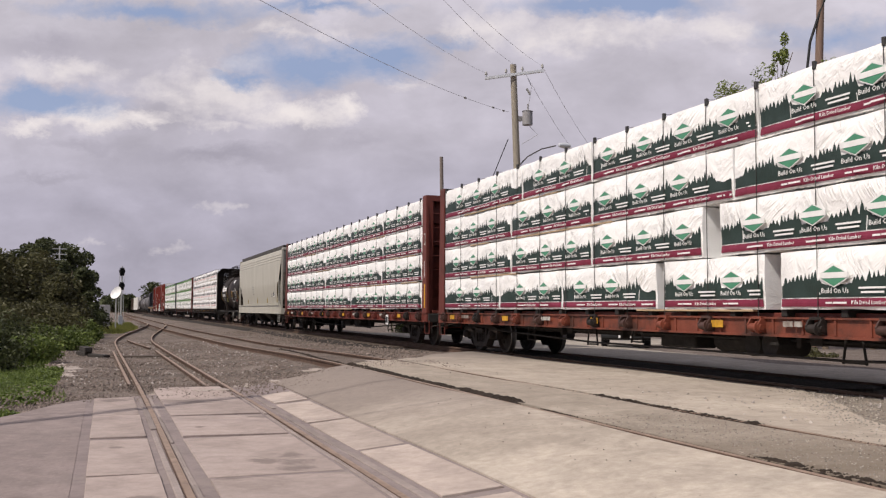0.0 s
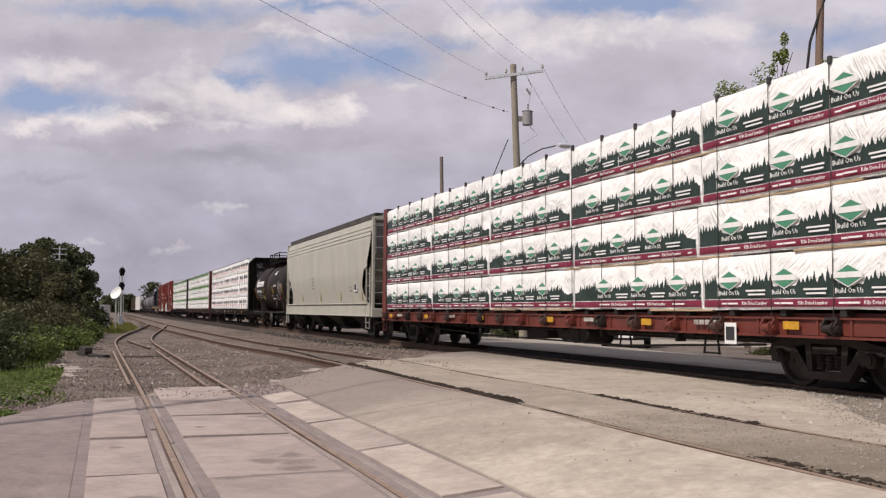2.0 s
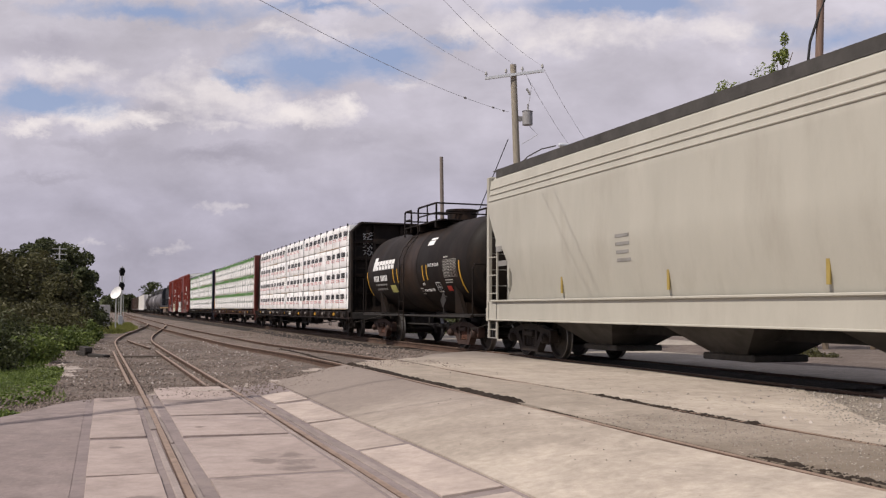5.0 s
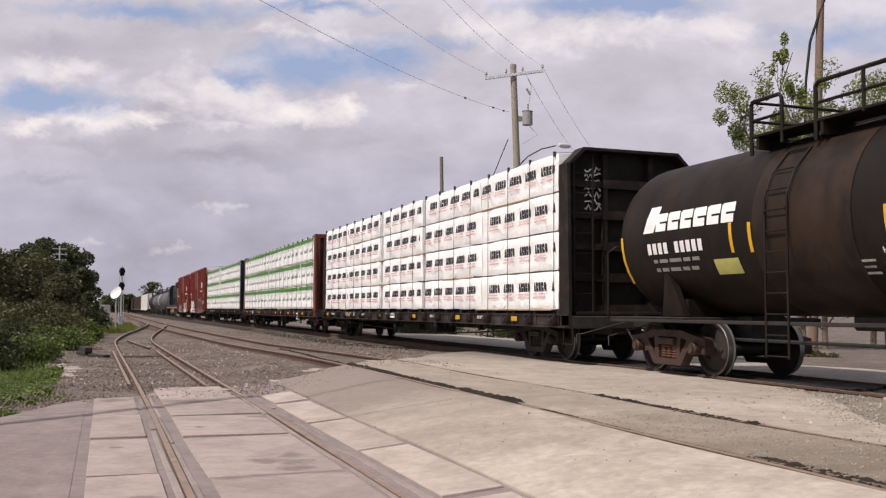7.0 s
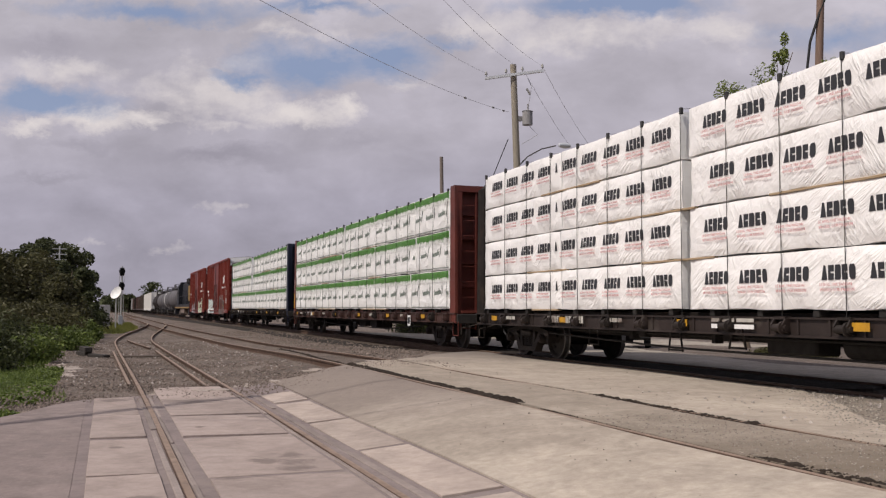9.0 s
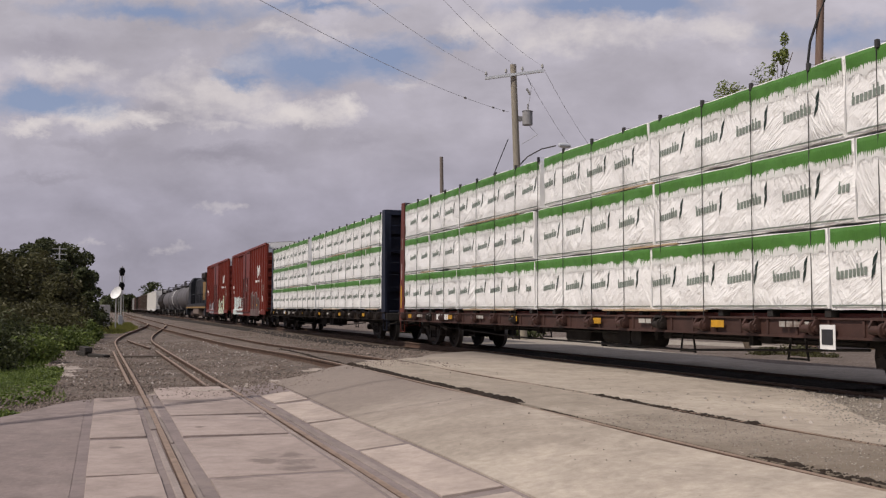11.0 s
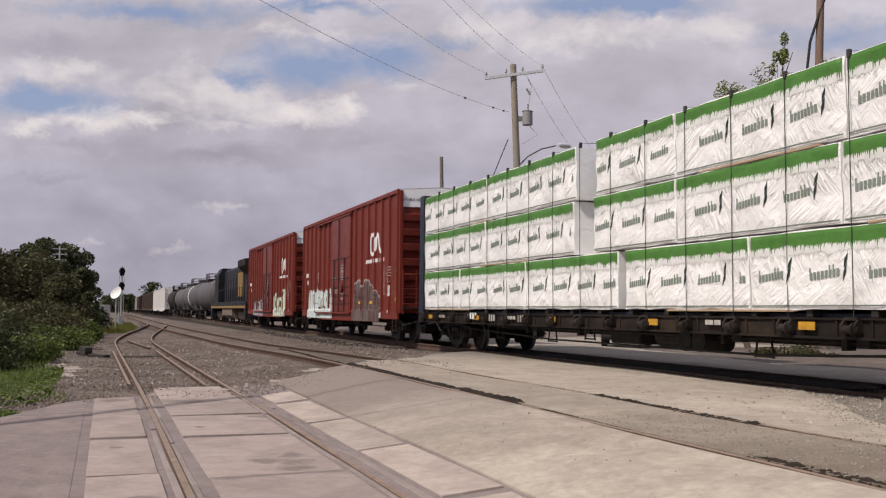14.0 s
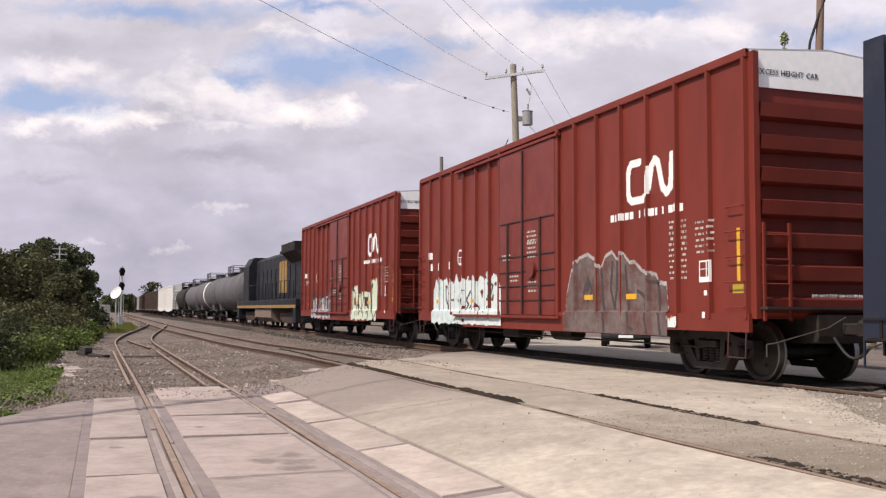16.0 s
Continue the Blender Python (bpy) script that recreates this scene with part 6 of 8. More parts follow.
def tankcar(middle, half=5.25, r=1.40, cz=2.42, paint=None, label="black insulated tank car with white lettering", detail=True, band=None, near=True, stub=5.5):
    paint = paint or TANK_BLACK
    c = thing("tank_car", label, "freight car", group="freight cars of the train")
    shell = part("tank", tank_shell(half + 0.35, r, cz, dome=0.62) if detail else tank_shell(half, r, cz), [paint], c, smooth=True)
    for s in (-1, 1):
        part("end_sill", Geo().box(min((half - 2.2) * s, (stub + 0.1) * s), -1.35, 0.92, max((half - 2.2) * s, (stub + 0.1) * s), 1.35, 0.985, 0.012).box(min((half - 2.6) * s, stub * s), -0.35, 0.62, max((half - 2.6) * s, stub * s), 0.35, 1.0), [GRIME], c)
        sd = Geo()
        bx = (half - 1.45) * s
        for e in (-1, 1):
            sd.add([(bx - 0.35, e * 1.1, 1.0), (bx + 0.35, e * 1.1, 1.0), (bx + 0.06, e * 1.24, 1.75), (bx - 0.06, e * 1.24, 1.75), (bx - 0.35, e * 1.0, 1.0), (bx + 0.35, e * 1.0, 1.0), (bx + 0.06, e * 1.1, 1.75), (bx - 0.06, e * 1.1, 1.75)],
                   [(0, 1, 2, 3), (4, 5, 6, 7), (0, 4, 7, 3), (1, 5, 6, 2), (0, 1, 5, 4)])
        sd.box(bx - 0.3, -1.0, 0.98, bx + 0.3, 1.0, 1.3)
        part("saddle", sd, [paint], c)
        add_coupler(c, stub * s, s)
        add_truck(c, (half - 1.2) * s, near, detail)
        hr = Geo().tube([((stub + 0.05) * s, -1.4, 0.95), ((stub + 0.05) * s, -1.4, 2.2), ((stub - 0.05) * s, -1.3, 2.3), ((stub - 0.05) * s, 0.0, 2.3)], 0.022)
        part("hand_rail", hr, [paint], c)
    for e in (-1, 1):
        for y in (-1.38, 1.38):
            part("side_rail", Geo().box(min(stub * e, (half - 2.2) * e), y - 0.04, 0.90, max(stub * e, (half - 2.2) * e), y + 0.04, 0.97), [TANK_BLACK], c)
    if band:
        g = tank_shell(0.95, r + 0.012, cz, dome=0.02)
        part("band", Geo().lathe([(r + 0.012, -0.15), (r + 0.014, 0.75)], 40, "x", (0, 0, cz)), [band], c, smooth=True)
    top = cz + r
    for x in (-1.6, -0.2, 1.35):
        part("platform_bearer", Geo().box(x - 0.03, -1.0, top - 0.22, x + 0.03, 1.0, top - 0.032), [paint], c)
    for x0, y0, x1, y1 in ((-1.74, -1.02, 1.465, -0.45), (-1.74, 0.45, 1.465, 1.02), (1.47, -1.02, 2.0, 1.02)):
        part("platform_plank", Geo().box(x0, y0, top - 0.03, x1, y1, top + 0.01, 0.004), [paint], c)
    for y in (-1.0, 1.0):
        for xa, xb in ((-1.74, -1.03), (-0.31, 1.47)):
            part("platform_railing", Geo().tube([(xa, y, top - 0.30), (xa, y, top + 0.48), (xa + 0.06, y, top + 0.54), (xb - 0.06, y, top + 0.54), (xb, y, top + 0.48), (xb, y, top - 0.2)], 0.032), [paint], c)
            part("railing_bar", Geo().tube([(xa, y, top + 0.24), (xb, y, top + 0.24)], 0.024), [paint], c)
        part("railing_post", Geo().tube([(0.6, y, top - 0.05), (0.6, y, top + 0.54)], 0.026), [paint], c)
    for z in (0.24, 0.54):
        for x in (1.47, -1.74):
            part("railing_bar", Geo().tube([(x, -1.0, top + z), (x, 1.0, top + z)], 0.026), [paint], c)
    dm = Geo().cyl((1.05, 0, top - 0.1), (1.05, 0, top + 0.33), 0.46, n=24)
    dm.cyl((1.05, 0, top + 0.33), (1.05, 0, top + 0.39), 0.51, n=24)
    for x, y, hgt, rr in ((0.1, 0.0, 0.30, 0.09), (-0.25, 0.12, 0.22, 0.08), (-0.55, -0.05, 0.18, 0.07)):
        dm.cyl((x, y, top - 0.1), (x, y, top + hgt), rr, n=12)
        dm.cyl((x, y, top + hgt * 0.55), (x, y, top + hgt * 0.65), rr * 1.7, n=12)
    dm.box(-0.75, -0.25, top - 0.02, 0.35, 0.25, top + 0.08, 0.02)
    part("manway", dm, [TANK_RUST if detail else paint], c)
    if not detail:
        return rolling(c, middle)
    part("stain_band", Geo().lathe([(r + 0.008, -1.25), (r + 0.009, 0.75)], 44, "x", (0, 0, cz)), [TANK_RUST], c, "brown product stain down the jacket", smooth=True)
    lad = Geo()
    for e in (-0.24, 0.24):
        pts = []
        for k in range(8):
            z = 1.0 + (top - 0.35 - 1.0) * k / 7
            dz = (z - cz) / r
            y = -math.sqrt(max(0.0, 1 - dz * dz)) * (r + 0.08)
            y = -1.44 if z < cz else y
            pts.append((-0.67 + e, y, z))
        lad.tube([(-0.67 + e, -1.44, 0.42)] + pts, 0.018)
    for k in range(11):
        z = 0.45 + 0.30 * k
        dz = (z - cz) / r
        y = -1.44 if z < cz else -math.sqrt(max(0.0, 1 - dz * dz)) * (r + 0.08)
        lad.cyl((-0.91, y, z), (-0.43, y, z), 0.013, n=6)
    part("side_ladder", lad, [paint], c)

    def patch(x0, z0, x1, z1, mat, nm="marking", lift=0.007, label=""):
        part(nm, on_tank(Geo(), r, cz, x0, z0, x1, z1, lift), [mat], c, label)
    part("emblem", Geo().add([(x, -math.sqrt(1 - ((z - cz) / r) ** 2) * (r + 0.007), z) for x, z in ((-4.28, 2.46), (-3.95, 2.46), (-3.86, 2.70), (-3.80, 2.92), (-4.13, 2.92), (-4.20, 2.70))], [(0, 1, 2, 5), (5, 2, 3, 4)]), [WHITE], c, "white slanted emblem block")
    for k in range(6):
        x = -3.88 + 0.375 * k
        g = Geo()
        on_tank(g, r, cz, x, 2.47, x + 0.31, 2.60)
        on_tank(g, r, cz, x + 0.03, 2.635, x + 0.34, 2.78)
        on_tank(g, r, cz, x, 2.47, x + 0.12, 2.76, 0.0075)
        part("name_print", g, [WHITE], c, "white block print")
    for k in range(10):
        if k != 4:
            x = -4.17 + 0.168 * k
            patch(x, 2.08, x + 0.115, 2.27, WHITE)
    for z, ws in ((1.93, (0.12, 0.25, 0.35, 0.2, 0.2)), (1.78, (0.12, 0.2, 0.3, 0.2, 0.2))):
        x = -4.05
        for w in ws:
            patch(x, z, x + w, z + 0.06, IRON)
            x += w + 0.06
    patch(-2.33, 1.68, -1.70, 1.92, STICKER, "sticker")
    for x, z0, z1 in ((-5.06, 1.60, 2.44), (-1.82, 2.0, 2.46), (-1.36, 1.98, 2.43), (1.30, 1.98, 2.43), (1.67, 1.99, 2.43), (4.46, 1.57, 2.45)):
        patch(x, z0, x + 0.075, z1, YELLOW, "reflector", label="yellow reflective strip")
    patch(1.45, 3.03, 2.02, 3.17, WHITE, "sign_plate")
    patch(1.52, 3.19, 2.10, 3.25, WHITE, "sign_plate")
    # the data table
    g = Geo()
    for k in range(7):
        on_tank(g, r, cz, 3.18, 2.02 + 0.082 * k, 4.26, 2.028 + 0.082 * k)
    for x in (3.18, 3.50, 3.77, 4.01, 4.25):
        on_tank(g, r, cz, x, 2.02, x + 0.009, 2.515)
    for k in range(6):
        for x, w in ((3.22, 0.22), (3.54, 0.16), (3.80, 0.14), (4.04, 0.15)):
            on_tank(g, r, cz, x, 2.052 + 0.082 * k, x + w, 2.074 + 0.082 * k)
    part("data_table", g, [DIRTY_WHITE], c, "white stencilled data table")
    for x, z, w in ((3.22, 2.58, 0.36), (3.20, 1.93, 0.62), (3.20, 1.86, 0.56), (2.35, 1.54, 0.2), (2.35, 1.48, 0.24), (0.75, 1.74, 0.24), (0.75, 1.66, 0.2), (0.75, 1.58, 0.24)):
        patch(x, z, x + w, z + 0.03, DIRTY_WHITE)
    patch(3.16, 1.64, 3.52, 1.78, REDLABEL, "label_plate")
    g = Geo()
    for a, b, cc, d in ((2.30, 1.62, 2.68, 1.64), (2.30, 1.88, 2.68, 1.90), (2.30, 1.62, 2.325, 1.90), (2.655, 1.62, 2.68, 1.90), (2.48, 1.66, 2.50, 1.86), (2.36, 1.75, 2.62, 1.765)):
        on_tank(g, r, cz, a, b, cc, d)
    part("consolidated_stencil", g, [WHITE], c)
    for text, sz, x, z in (("DOT SP-11864", 0.15, 1.90, 2.36), ("HOT", 0.12, 1.20, 1.83), ("MOLTEN SULFUR", 0.12, 1.17, 1.65)):
        dz = (z + 0.05 - cz) / r
        y = -math.sqrt(1 - dz * dz) * (r + 0.012)
        tilt = math.degrees(math.asin(dz))
        part("sign_words", lettering(text, sz, WHITE), None, c).matrix_basis = pose(x, y - 0.005, z, -tilt, 0, 0)
    dm = Geo().add([(3.35, -1.44, 1.60), (3.58, -1.44, 1.36), (3.35, -1.44, 1.12), (3.12, -1.44, 1.36), (3.35, -1.42, 1.60), (3.58, -1.42, 1.36), (3.35, -1.42, 1.12), (3.12, -1.42, 1.36)], [(0, 1, 2, 3), (4, 5, 6, 7), (0, 1, 5, 4), (1, 2, 6, 5), (2, 3, 7, 6), (3, 0, 4, 7)])
    dm.box(3.33, -1.43, 0.95, 3.37, -1.40, 1.2)
    part("placard", dm, [GRIME], c, "dark grey diamond placard holder")
    part("walkway", Geo().box(-5.4, -1.43, 0.89, 5.4, -1.22, 0.945, 0.008), [GRIME], c)
    vp = Geo().tube([(0.9, -1.0, 0.86), (0.9, -1.0, 0.62), (3.3, -1.0, 0.60), (3.3, -1.0, 0.86)], 0.03)
    for x in (1.5, 2.2, 2.8):
        vp.box(x - 0.08, -1.08, 0.54, x + 0.08, -0.92, 0.70, 0.02)
        vp.tube([(x, -1.0, 0.54), (x, -1.0, 0.42)], 0.028)
    part("steam_pipe", vp, [GRIME], c)
    bt = Geo().box(-0.4, -0.35, 0.82, 0.6, 0.35, 1.05, 0.04)
    bt.cyl((0.1, 0, 0.4), (0.1, 0, 0.7), 0.14, n=12)
    bt.tube([(-3, -0.5, 0.62), (3, -0.5, 0.62)], 0.03)
    part("bottom_outlet", bt, [GRIME], c)
    return rolling(c, middle)


# ---- locomotive ----
FUEL_TANK = surface("dusty_brown_grey_paint", (0.17, 0.125, 0.10), 0.7, vary=0.3, second=(0.09, 0.065, 0.05))

def locomotive(middle):
    c = thing("locomotive", "dark blue and yellow diesel locomotive in the train", "locomotive", group="freight cars of the train")
    half = 10.9
    part("frame", Geo().box(-half, -1.5, 1.12, half, 1.5, 1.62, 0.02), [LOCO_BLUE], c)
    part("sill_stripe", Geo().plate(-half, 1.16, half, 1.32, -1.506), [LOCO_GOLD], c, "golden sill stripe")
    hood = Geo().prism_x([(-0.95, 1.62), (-0.95, 4.15), (-0.75, 4.35), (0.75, 4.35), (0.95, 4.15), (0.95, 1.62)], -5.8, half - 0.6)
    part("long_hood", hood, [LOCO_BLUE], c)
    rad = Geo().prism_x([(-0.95, 3.6), (-1.5, 4.1), (-1.5, 4.55), (1.5, 4.55), (1.5, 4.1), (0.95, 3.6)], 6.6, half - 0.5)
    part("radiator", rad, [BLACK_CAR], c, "overhanging black radiator")
    for k in range(9):
        x = -5.0 + 1.55 * k
        part("hood_door", Geo().box(x - 0.6, -0.985, 1.75, x + 0.6, -0.95, 3.5, 0.015), [LOCO_BLUE], c)
    cab = Geo().prism_x([(-1.45, 1.62), (-1.45, 3.9), (-1.1, 4.5), (1.1, 4.5), (1.45, 3.9), (1.45, 1.62)], -8.4, -5.8)
    cb = part("cab", cab, [LOCO_BLUE], c)
    for x in (-7.9, -6.9):
        part("cab_window", Geo().box(x, -1.47, 2.9, x + 0.7, -1.44, 3.7, 0.02), [BLACK], cb)
    part("nose", Geo().prism([(-half + 0.7, 1.62), (-half + 0.7, 2.9), (-half + 1.2, 3.3), (-8.4, 3.4), (-8.4, 1.62)], -1.0, 1.0), [LOCO_BLUE], c)
    mark = Geo()
    for k in range(3):
        x = 3.2 + 0.85 * k
        mark.plate(x, 2.0, x + 0.7, 3.8, -0.99)
    part("emblem", mark, [LOCO_GOLD], c, "large yellow emblem blocks")
    part("fuel_tank", Geo().prism_x([(-1.4, 1.2), (-1.4, 0.6), (-1.1, 0.35), (1.1, 0.35), (1.4, 0.6), (1.4, 1.2)], -3.2, 3.0), [FUEL_TANK], c, "dusty brown-grey fuel tank")
    hr = Geo()
    for k in range(13):
        x = -5.2 + 1.28 * k
        hr.tube([(x, -1.47, 1.6), (x, -1.47, 2.6)], 0.02)
    hr.tube([(-5.6, -1.47, 2.6), (half - 0.2, -1.47, 2.6)], 0.02)
    part("hand_rail", hr, [LOCO_BLUE], c)
    for k in range(3):
        part("roof_fan", Geo().cyl((1.0 + 1.6 * k, 0, 4.3), (1.0 + 1.6 * k, 0, 4.55), 0.6, n=20), [BLACK_CAR], c)
    for s in (-1, 1):
        tr = Geo()
        for e in (-1, 1):
            tr.prism([(-2.4, 0.55), (-2.4, 0.9), (2.4, 0.9), (2.4, 0.55), (1.2, 0.35), (-1.2, 0.35)], 1.05 * e - 0.08, 1.05 * e + 0.08)
        t = part("truck", tr, [TRUCK_STEEL], c, at=(6.9 * s, 0, 0))
        for k in (-1.85, 0, 1.85):
            part("wheelset", WHEELSET, None, t, at=(k, 0, 0.457))
        add_coupler(c, (half - 0.1) * s, s, 0.95)
        part("end_step", Geo().box(min((half - 0.8) * s, half * s), -1.5, 0.4, max((half - 0.8) * s, half * s), 1.5, 1.25, 0.03), [LOCO_BLUE], c)
    return rolling(c, middle)


# ---- build the train, front to back ----
flatcar(59.38, RED_CAR, ORANGE_CAR, "oxide-red centre-beam flatcar with orange sill carrying wrapped lumber", 1)
SPRUCE_STACKS = ((-6.50, -6.48), (-1.98, -1.96), (2.45, 2.47), (6.85, 6.87))
load_car("spruce", 59.38, 4, 11, SPRUCE_STACKS, 0.6, {0: ((-7.2, -7.18), (-3.9, -3.88), (-0.30, -0.08), (2.53, 2.88), (6.9, 6.92)), 1: ((-6.5, -6.48), (-2.6, -2.58), (1.04, 1.50), (5.6, 5.62))})
flatcar(35.13, RED_CAR, RED_CAR, "oxide-red centre-beam flatcar carrying wrapped lumber", 2, post_strip=1)
load_car("spruce", 35.13, 4, 12, SPRUCE_STACKS, 0.12)
hopper(13.72)
tankcar(-1.45)
black_car = flatcar(-19.98, BLACK_CAR, SOOT_CAR, "black centre-beam flatcar with chamfered bulkheads carrying wrapped lumber", 3, chamfer=True, caution=False, placard=False)
r = random.Random(8)
for k in range(7):
    z = 3.25 + 0.135 * k
    pts = [(11.245, -0.98, z)]
    for j in range(9):
        pts.append((11.245, -0.94 + 0.05 * j, z + r.uniform(-0.05, 0.09)))
    part("graffiti", Geo().tube(pts, 0.019, 4), [WHITE], black_car, "thin white scribbled graffiti")
bars(black_car, -7.4, 0.84, (0.12, 0.12, 0.12, 0.12), 0.14, DIRTY_WHITE, -1.60, 0.03)
bars(black_car, -6.55, 0.84, (0.10, 0.10, 0.10, 0.10, 0.10, 0.10), 0.14, DIRTY_WHITE, -1.60, 0.03)
bars(black_car, -1.6, 0.93, (0.2, 0.3, 0.4), 0.055, DIRTY_WHITE, -1.60, 0.06)
bars(black_car, -1.6, 0.83, (0.2, 0.25, 0.45), 0.065, WHITE, -1.60, 0.06)
load_car("block", -19.98, 4, 13, ((-6.86, -6.84), (-2.5, -2.26), (2.05, 2.28), (6.78, 6.80)), 0.05)
brown_car = flatcar(-44.75, RED_CAR, BROWN_CAR, "brown-red centre-beam flatcar carrying wrapped lumber", 4, post_strip=-1)
bars(brown_car, -8.72, 0.82, (0.14, 0.14), 0.15, WHITE, -1.60, 0.04)
bars(brown_car, -7.82, 0.82, (0.11, 0.11, 0.11, 0.11, 0.11, 0.11), 0.15, WHITE, -1.60, 0.055)
load_car("grass", -44.75, 3, 14, ((-8.88, -8.76), (-6.36, -6.34), (-1.35, -1.13), (3.4, 3.42), (8.1, 8.12)), 0.15, {0: ((-6.4, -6.38), (-1.45, -1.43), (3.3, 3.32), (7.6, 7.62))})
navy_car = flatcar(-69.65, NAVY_CAR, BLACK_CAR, "navy blue centre-beam flatcar carrying wrapped lumber", 5, caution=False, placard=False)
for z, (ya, yb) in ((4.425, (-0.75, -0.05)), (4.345, (-0.65, -0.10)), (4.38, (0.45, 0.75))):
    y = ya
    while y < yb:
        part("marking", Geo().box(11.497, y, z + 0.008, 11.503, y + 0.065, z + 0.036), [DIRTY_WHITE], navy_car)
        y += 0.1
bars(navy_car, -7.36, 0.86, (0.11, 0.11, 0.11, 0.11), 0.16, WHITE, -1.60, 0.06)
bars(navy_car, -5.9, 0.83, (0.08, 0.08, 0.08), 0.15, DIRTY_WHITE, -1.60, 0.06)
bars(navy_car, -4.2, 0.83, (0.08, 0.08, 0.08), 0.15, DIRTY_WHITE, -1.60, 0.06)
load_car("grass", -69.65, 3, 15, ((-6.3, -6.28), (-1.54, -0.72), (2.2, 2.22), (5.9, 5.92), (8.9, 8.92)), 0.1, {0: ((-8.1, -8.08), (-3.9, -3.88), (0.2, 0.47), (4.0, 4.02), (8.2, 8.22))})
near_box = boxcar(-91.25, 7.78, label="red-brown high boxcar with white end panel and graffiti", top=5.05)
second_box = boxcar(-109.4, 7.8, label="red-brown high boxcar with graffiti, coupled behind another")
boxcar_marks(near_box, 7.78, 0, ((-6.6, -1.4, 0.72, 2.0, 9, SPRAY_PALE, SPRAY_RED, 5, "pale blue and white graffiti letters"), (1.75, 5.7, 0.70, 2.25, 5, SPRAY_GREY, SPRAY_SILVER, 9, "silver-grey bubble graffiti"), (5.65, 5.95, 0.82, 1.0, 2, SPRAY_ORANGE, SPRAY_PALE, 19, "small orange graffiti")))
boxcar_marks(second_box, 7.8, 0, ((-5.4, -1.4, 0.72, 1.95, 6, SPRAY_VIOLET, SPRAY_DARK, 15, "violet-grey graffiti letters"), (2.0, 5.6, 0.72, 2.15, 4, SPRAY_GREEN, SPRAY_DARK, 25, "pale green and white graffiti letters")))
locomotive(-129.8)
tankcar(-148.9, 7.2, 1.5, 2.45, TANK_GREY, "plain grey tank car behind the locomotive", False, near=False, stub=7.6)
tankcar(-165.6, 7.0, 1.5, 2.45, TANK_GREY, "grey tank car with a pale band", False, WHITE, near=False, stub=7.4)
tankcar(-181.6, 6.8, 1.45, 2.4, TANK_GREY, "grey tank car far down the train", False, near=False, stub=7.2)
tankcar(-197.2, 6.8, 1.45, 2.4, TANK_BLACK, "black tank car far down the train", False, near=False, stub=7.2)
WHITE_BOX = surface("white_boxcar_paint", (0.62, 0.60, 0.57), 0.6, vary=0.1, scale=1.5, second=(0.45, 0.41, 0.37))
TAN_BOX = surface("dull_brown_boxcar_paint", (0.05, 0.031, 0.022), 0.6, vary=0.2, scale=1.5)
x = -218.0
for k, (paint, lab) in enumerate(((WHITE_BOX, "dirty white boxcar far down the train"), (WHITE_BOX, "dirty white boxcar far down the train"), (TAN_BOX, "dull brown boxcar far down the train"),
                                  (TAN_BOX, "dull brown boxcar far down the train"), (BROWN_CAR, "dark brown boxcar far down the train"), (BLACK_CAR, "black boxcar far down the train"), (BROWN_CAR, "dark brown boxcar far down the train"),
                                  (ROOF_GREY, "grey boxcar far down the train"), (BLACK_CAR, "black boxcar far down the train"))):
    boxcar(x, 8.6, paint, lab, False, 4.4, False, False)
    x -= 19.0


# ---- tracks ----
def rail_geo(pts, r_geo, t_geo):
    """A rail along points (x, y, z of the head); head, web and foot."""
    prof = [(-0.07, -0.17), (0.07, -0.17), (0.07, -0.15), (0.012, -0.13), (0.012, -0.045), (0.036, -0.035), (0.036, -0.004), (0.03, 0.0), (-0.03, 0.0), (-0.036, -0.004), (-0.036, -0.035), (-0.012, -0.045), (-0.012, -0.13), (-0.07, -0.15)]
    v = []
    for i, p in enumerate(pts):
        a, b = Vector(pts[max(0, i - 1)]), Vector(pts[min(len(pts) - 1, i + 1)])
        d = (b - a).normalized()
        side = Vector((-d.y, d.x, 0)).normalized()
        v += [Vector(p) + side * s + Vector((0, 0, z)) for s, z in prof]
    n = len(prof)
    for i in range(len(pts) - 1):
        for k in range(n):
            q = (i * n + k, (i + 1) * n + k, (i + 1) * n + (k + 1) % n, i * n + (k + 1) % n)
            r_geo.f.append(tuple(j + len(r_geo.v) for j in q))
            r_geo.m.append(1 if k == 7 else 0)
    r_geo.v += [tuple(p) for p in v]


def track(name, centre, label, xs, ties_from, ties_to):
    tr = thing(name, label, "railway track", kind="structure")
    for s in (-1, 1):
        g = Geo()
        pts = []
        for x in xs:
            y, z = centre(x)
            y2, _ = centre(x + 0.5)
            pts.append((x, y + s * 0.752, z))
        rail_geo(pts, g, None)
        part("rail", g, [RAIL_SIDE, RAIL_TOP], tr)
    x = ties_from
    r = random.Random(5)
    tie = Geo().box(-0.115, -1.3, -0.09, 0.115, 1.3, 0.09, 0.012).mesh("tie", [TIE])
    while x > ties_to:
        y, z = centre(x)
        part("tie", tie, None, tr, at=pose(x + r.uniform(-0.03, 0.03), y + r.uniform(-0.05, 0.05), z - 0.255, 0, 0, r.uniform(-1.5, 1.5)))
        x -= 0.54
    return tr


def main_line(x):
    return MAIN_Y, 0.0


def middle_line(x):
    return TRACK_Y["middle"] - 0.9 * smooth01(-25, -75, x) * 1.0, -0.02 - 0.22 * smooth01(-17, -40, x)


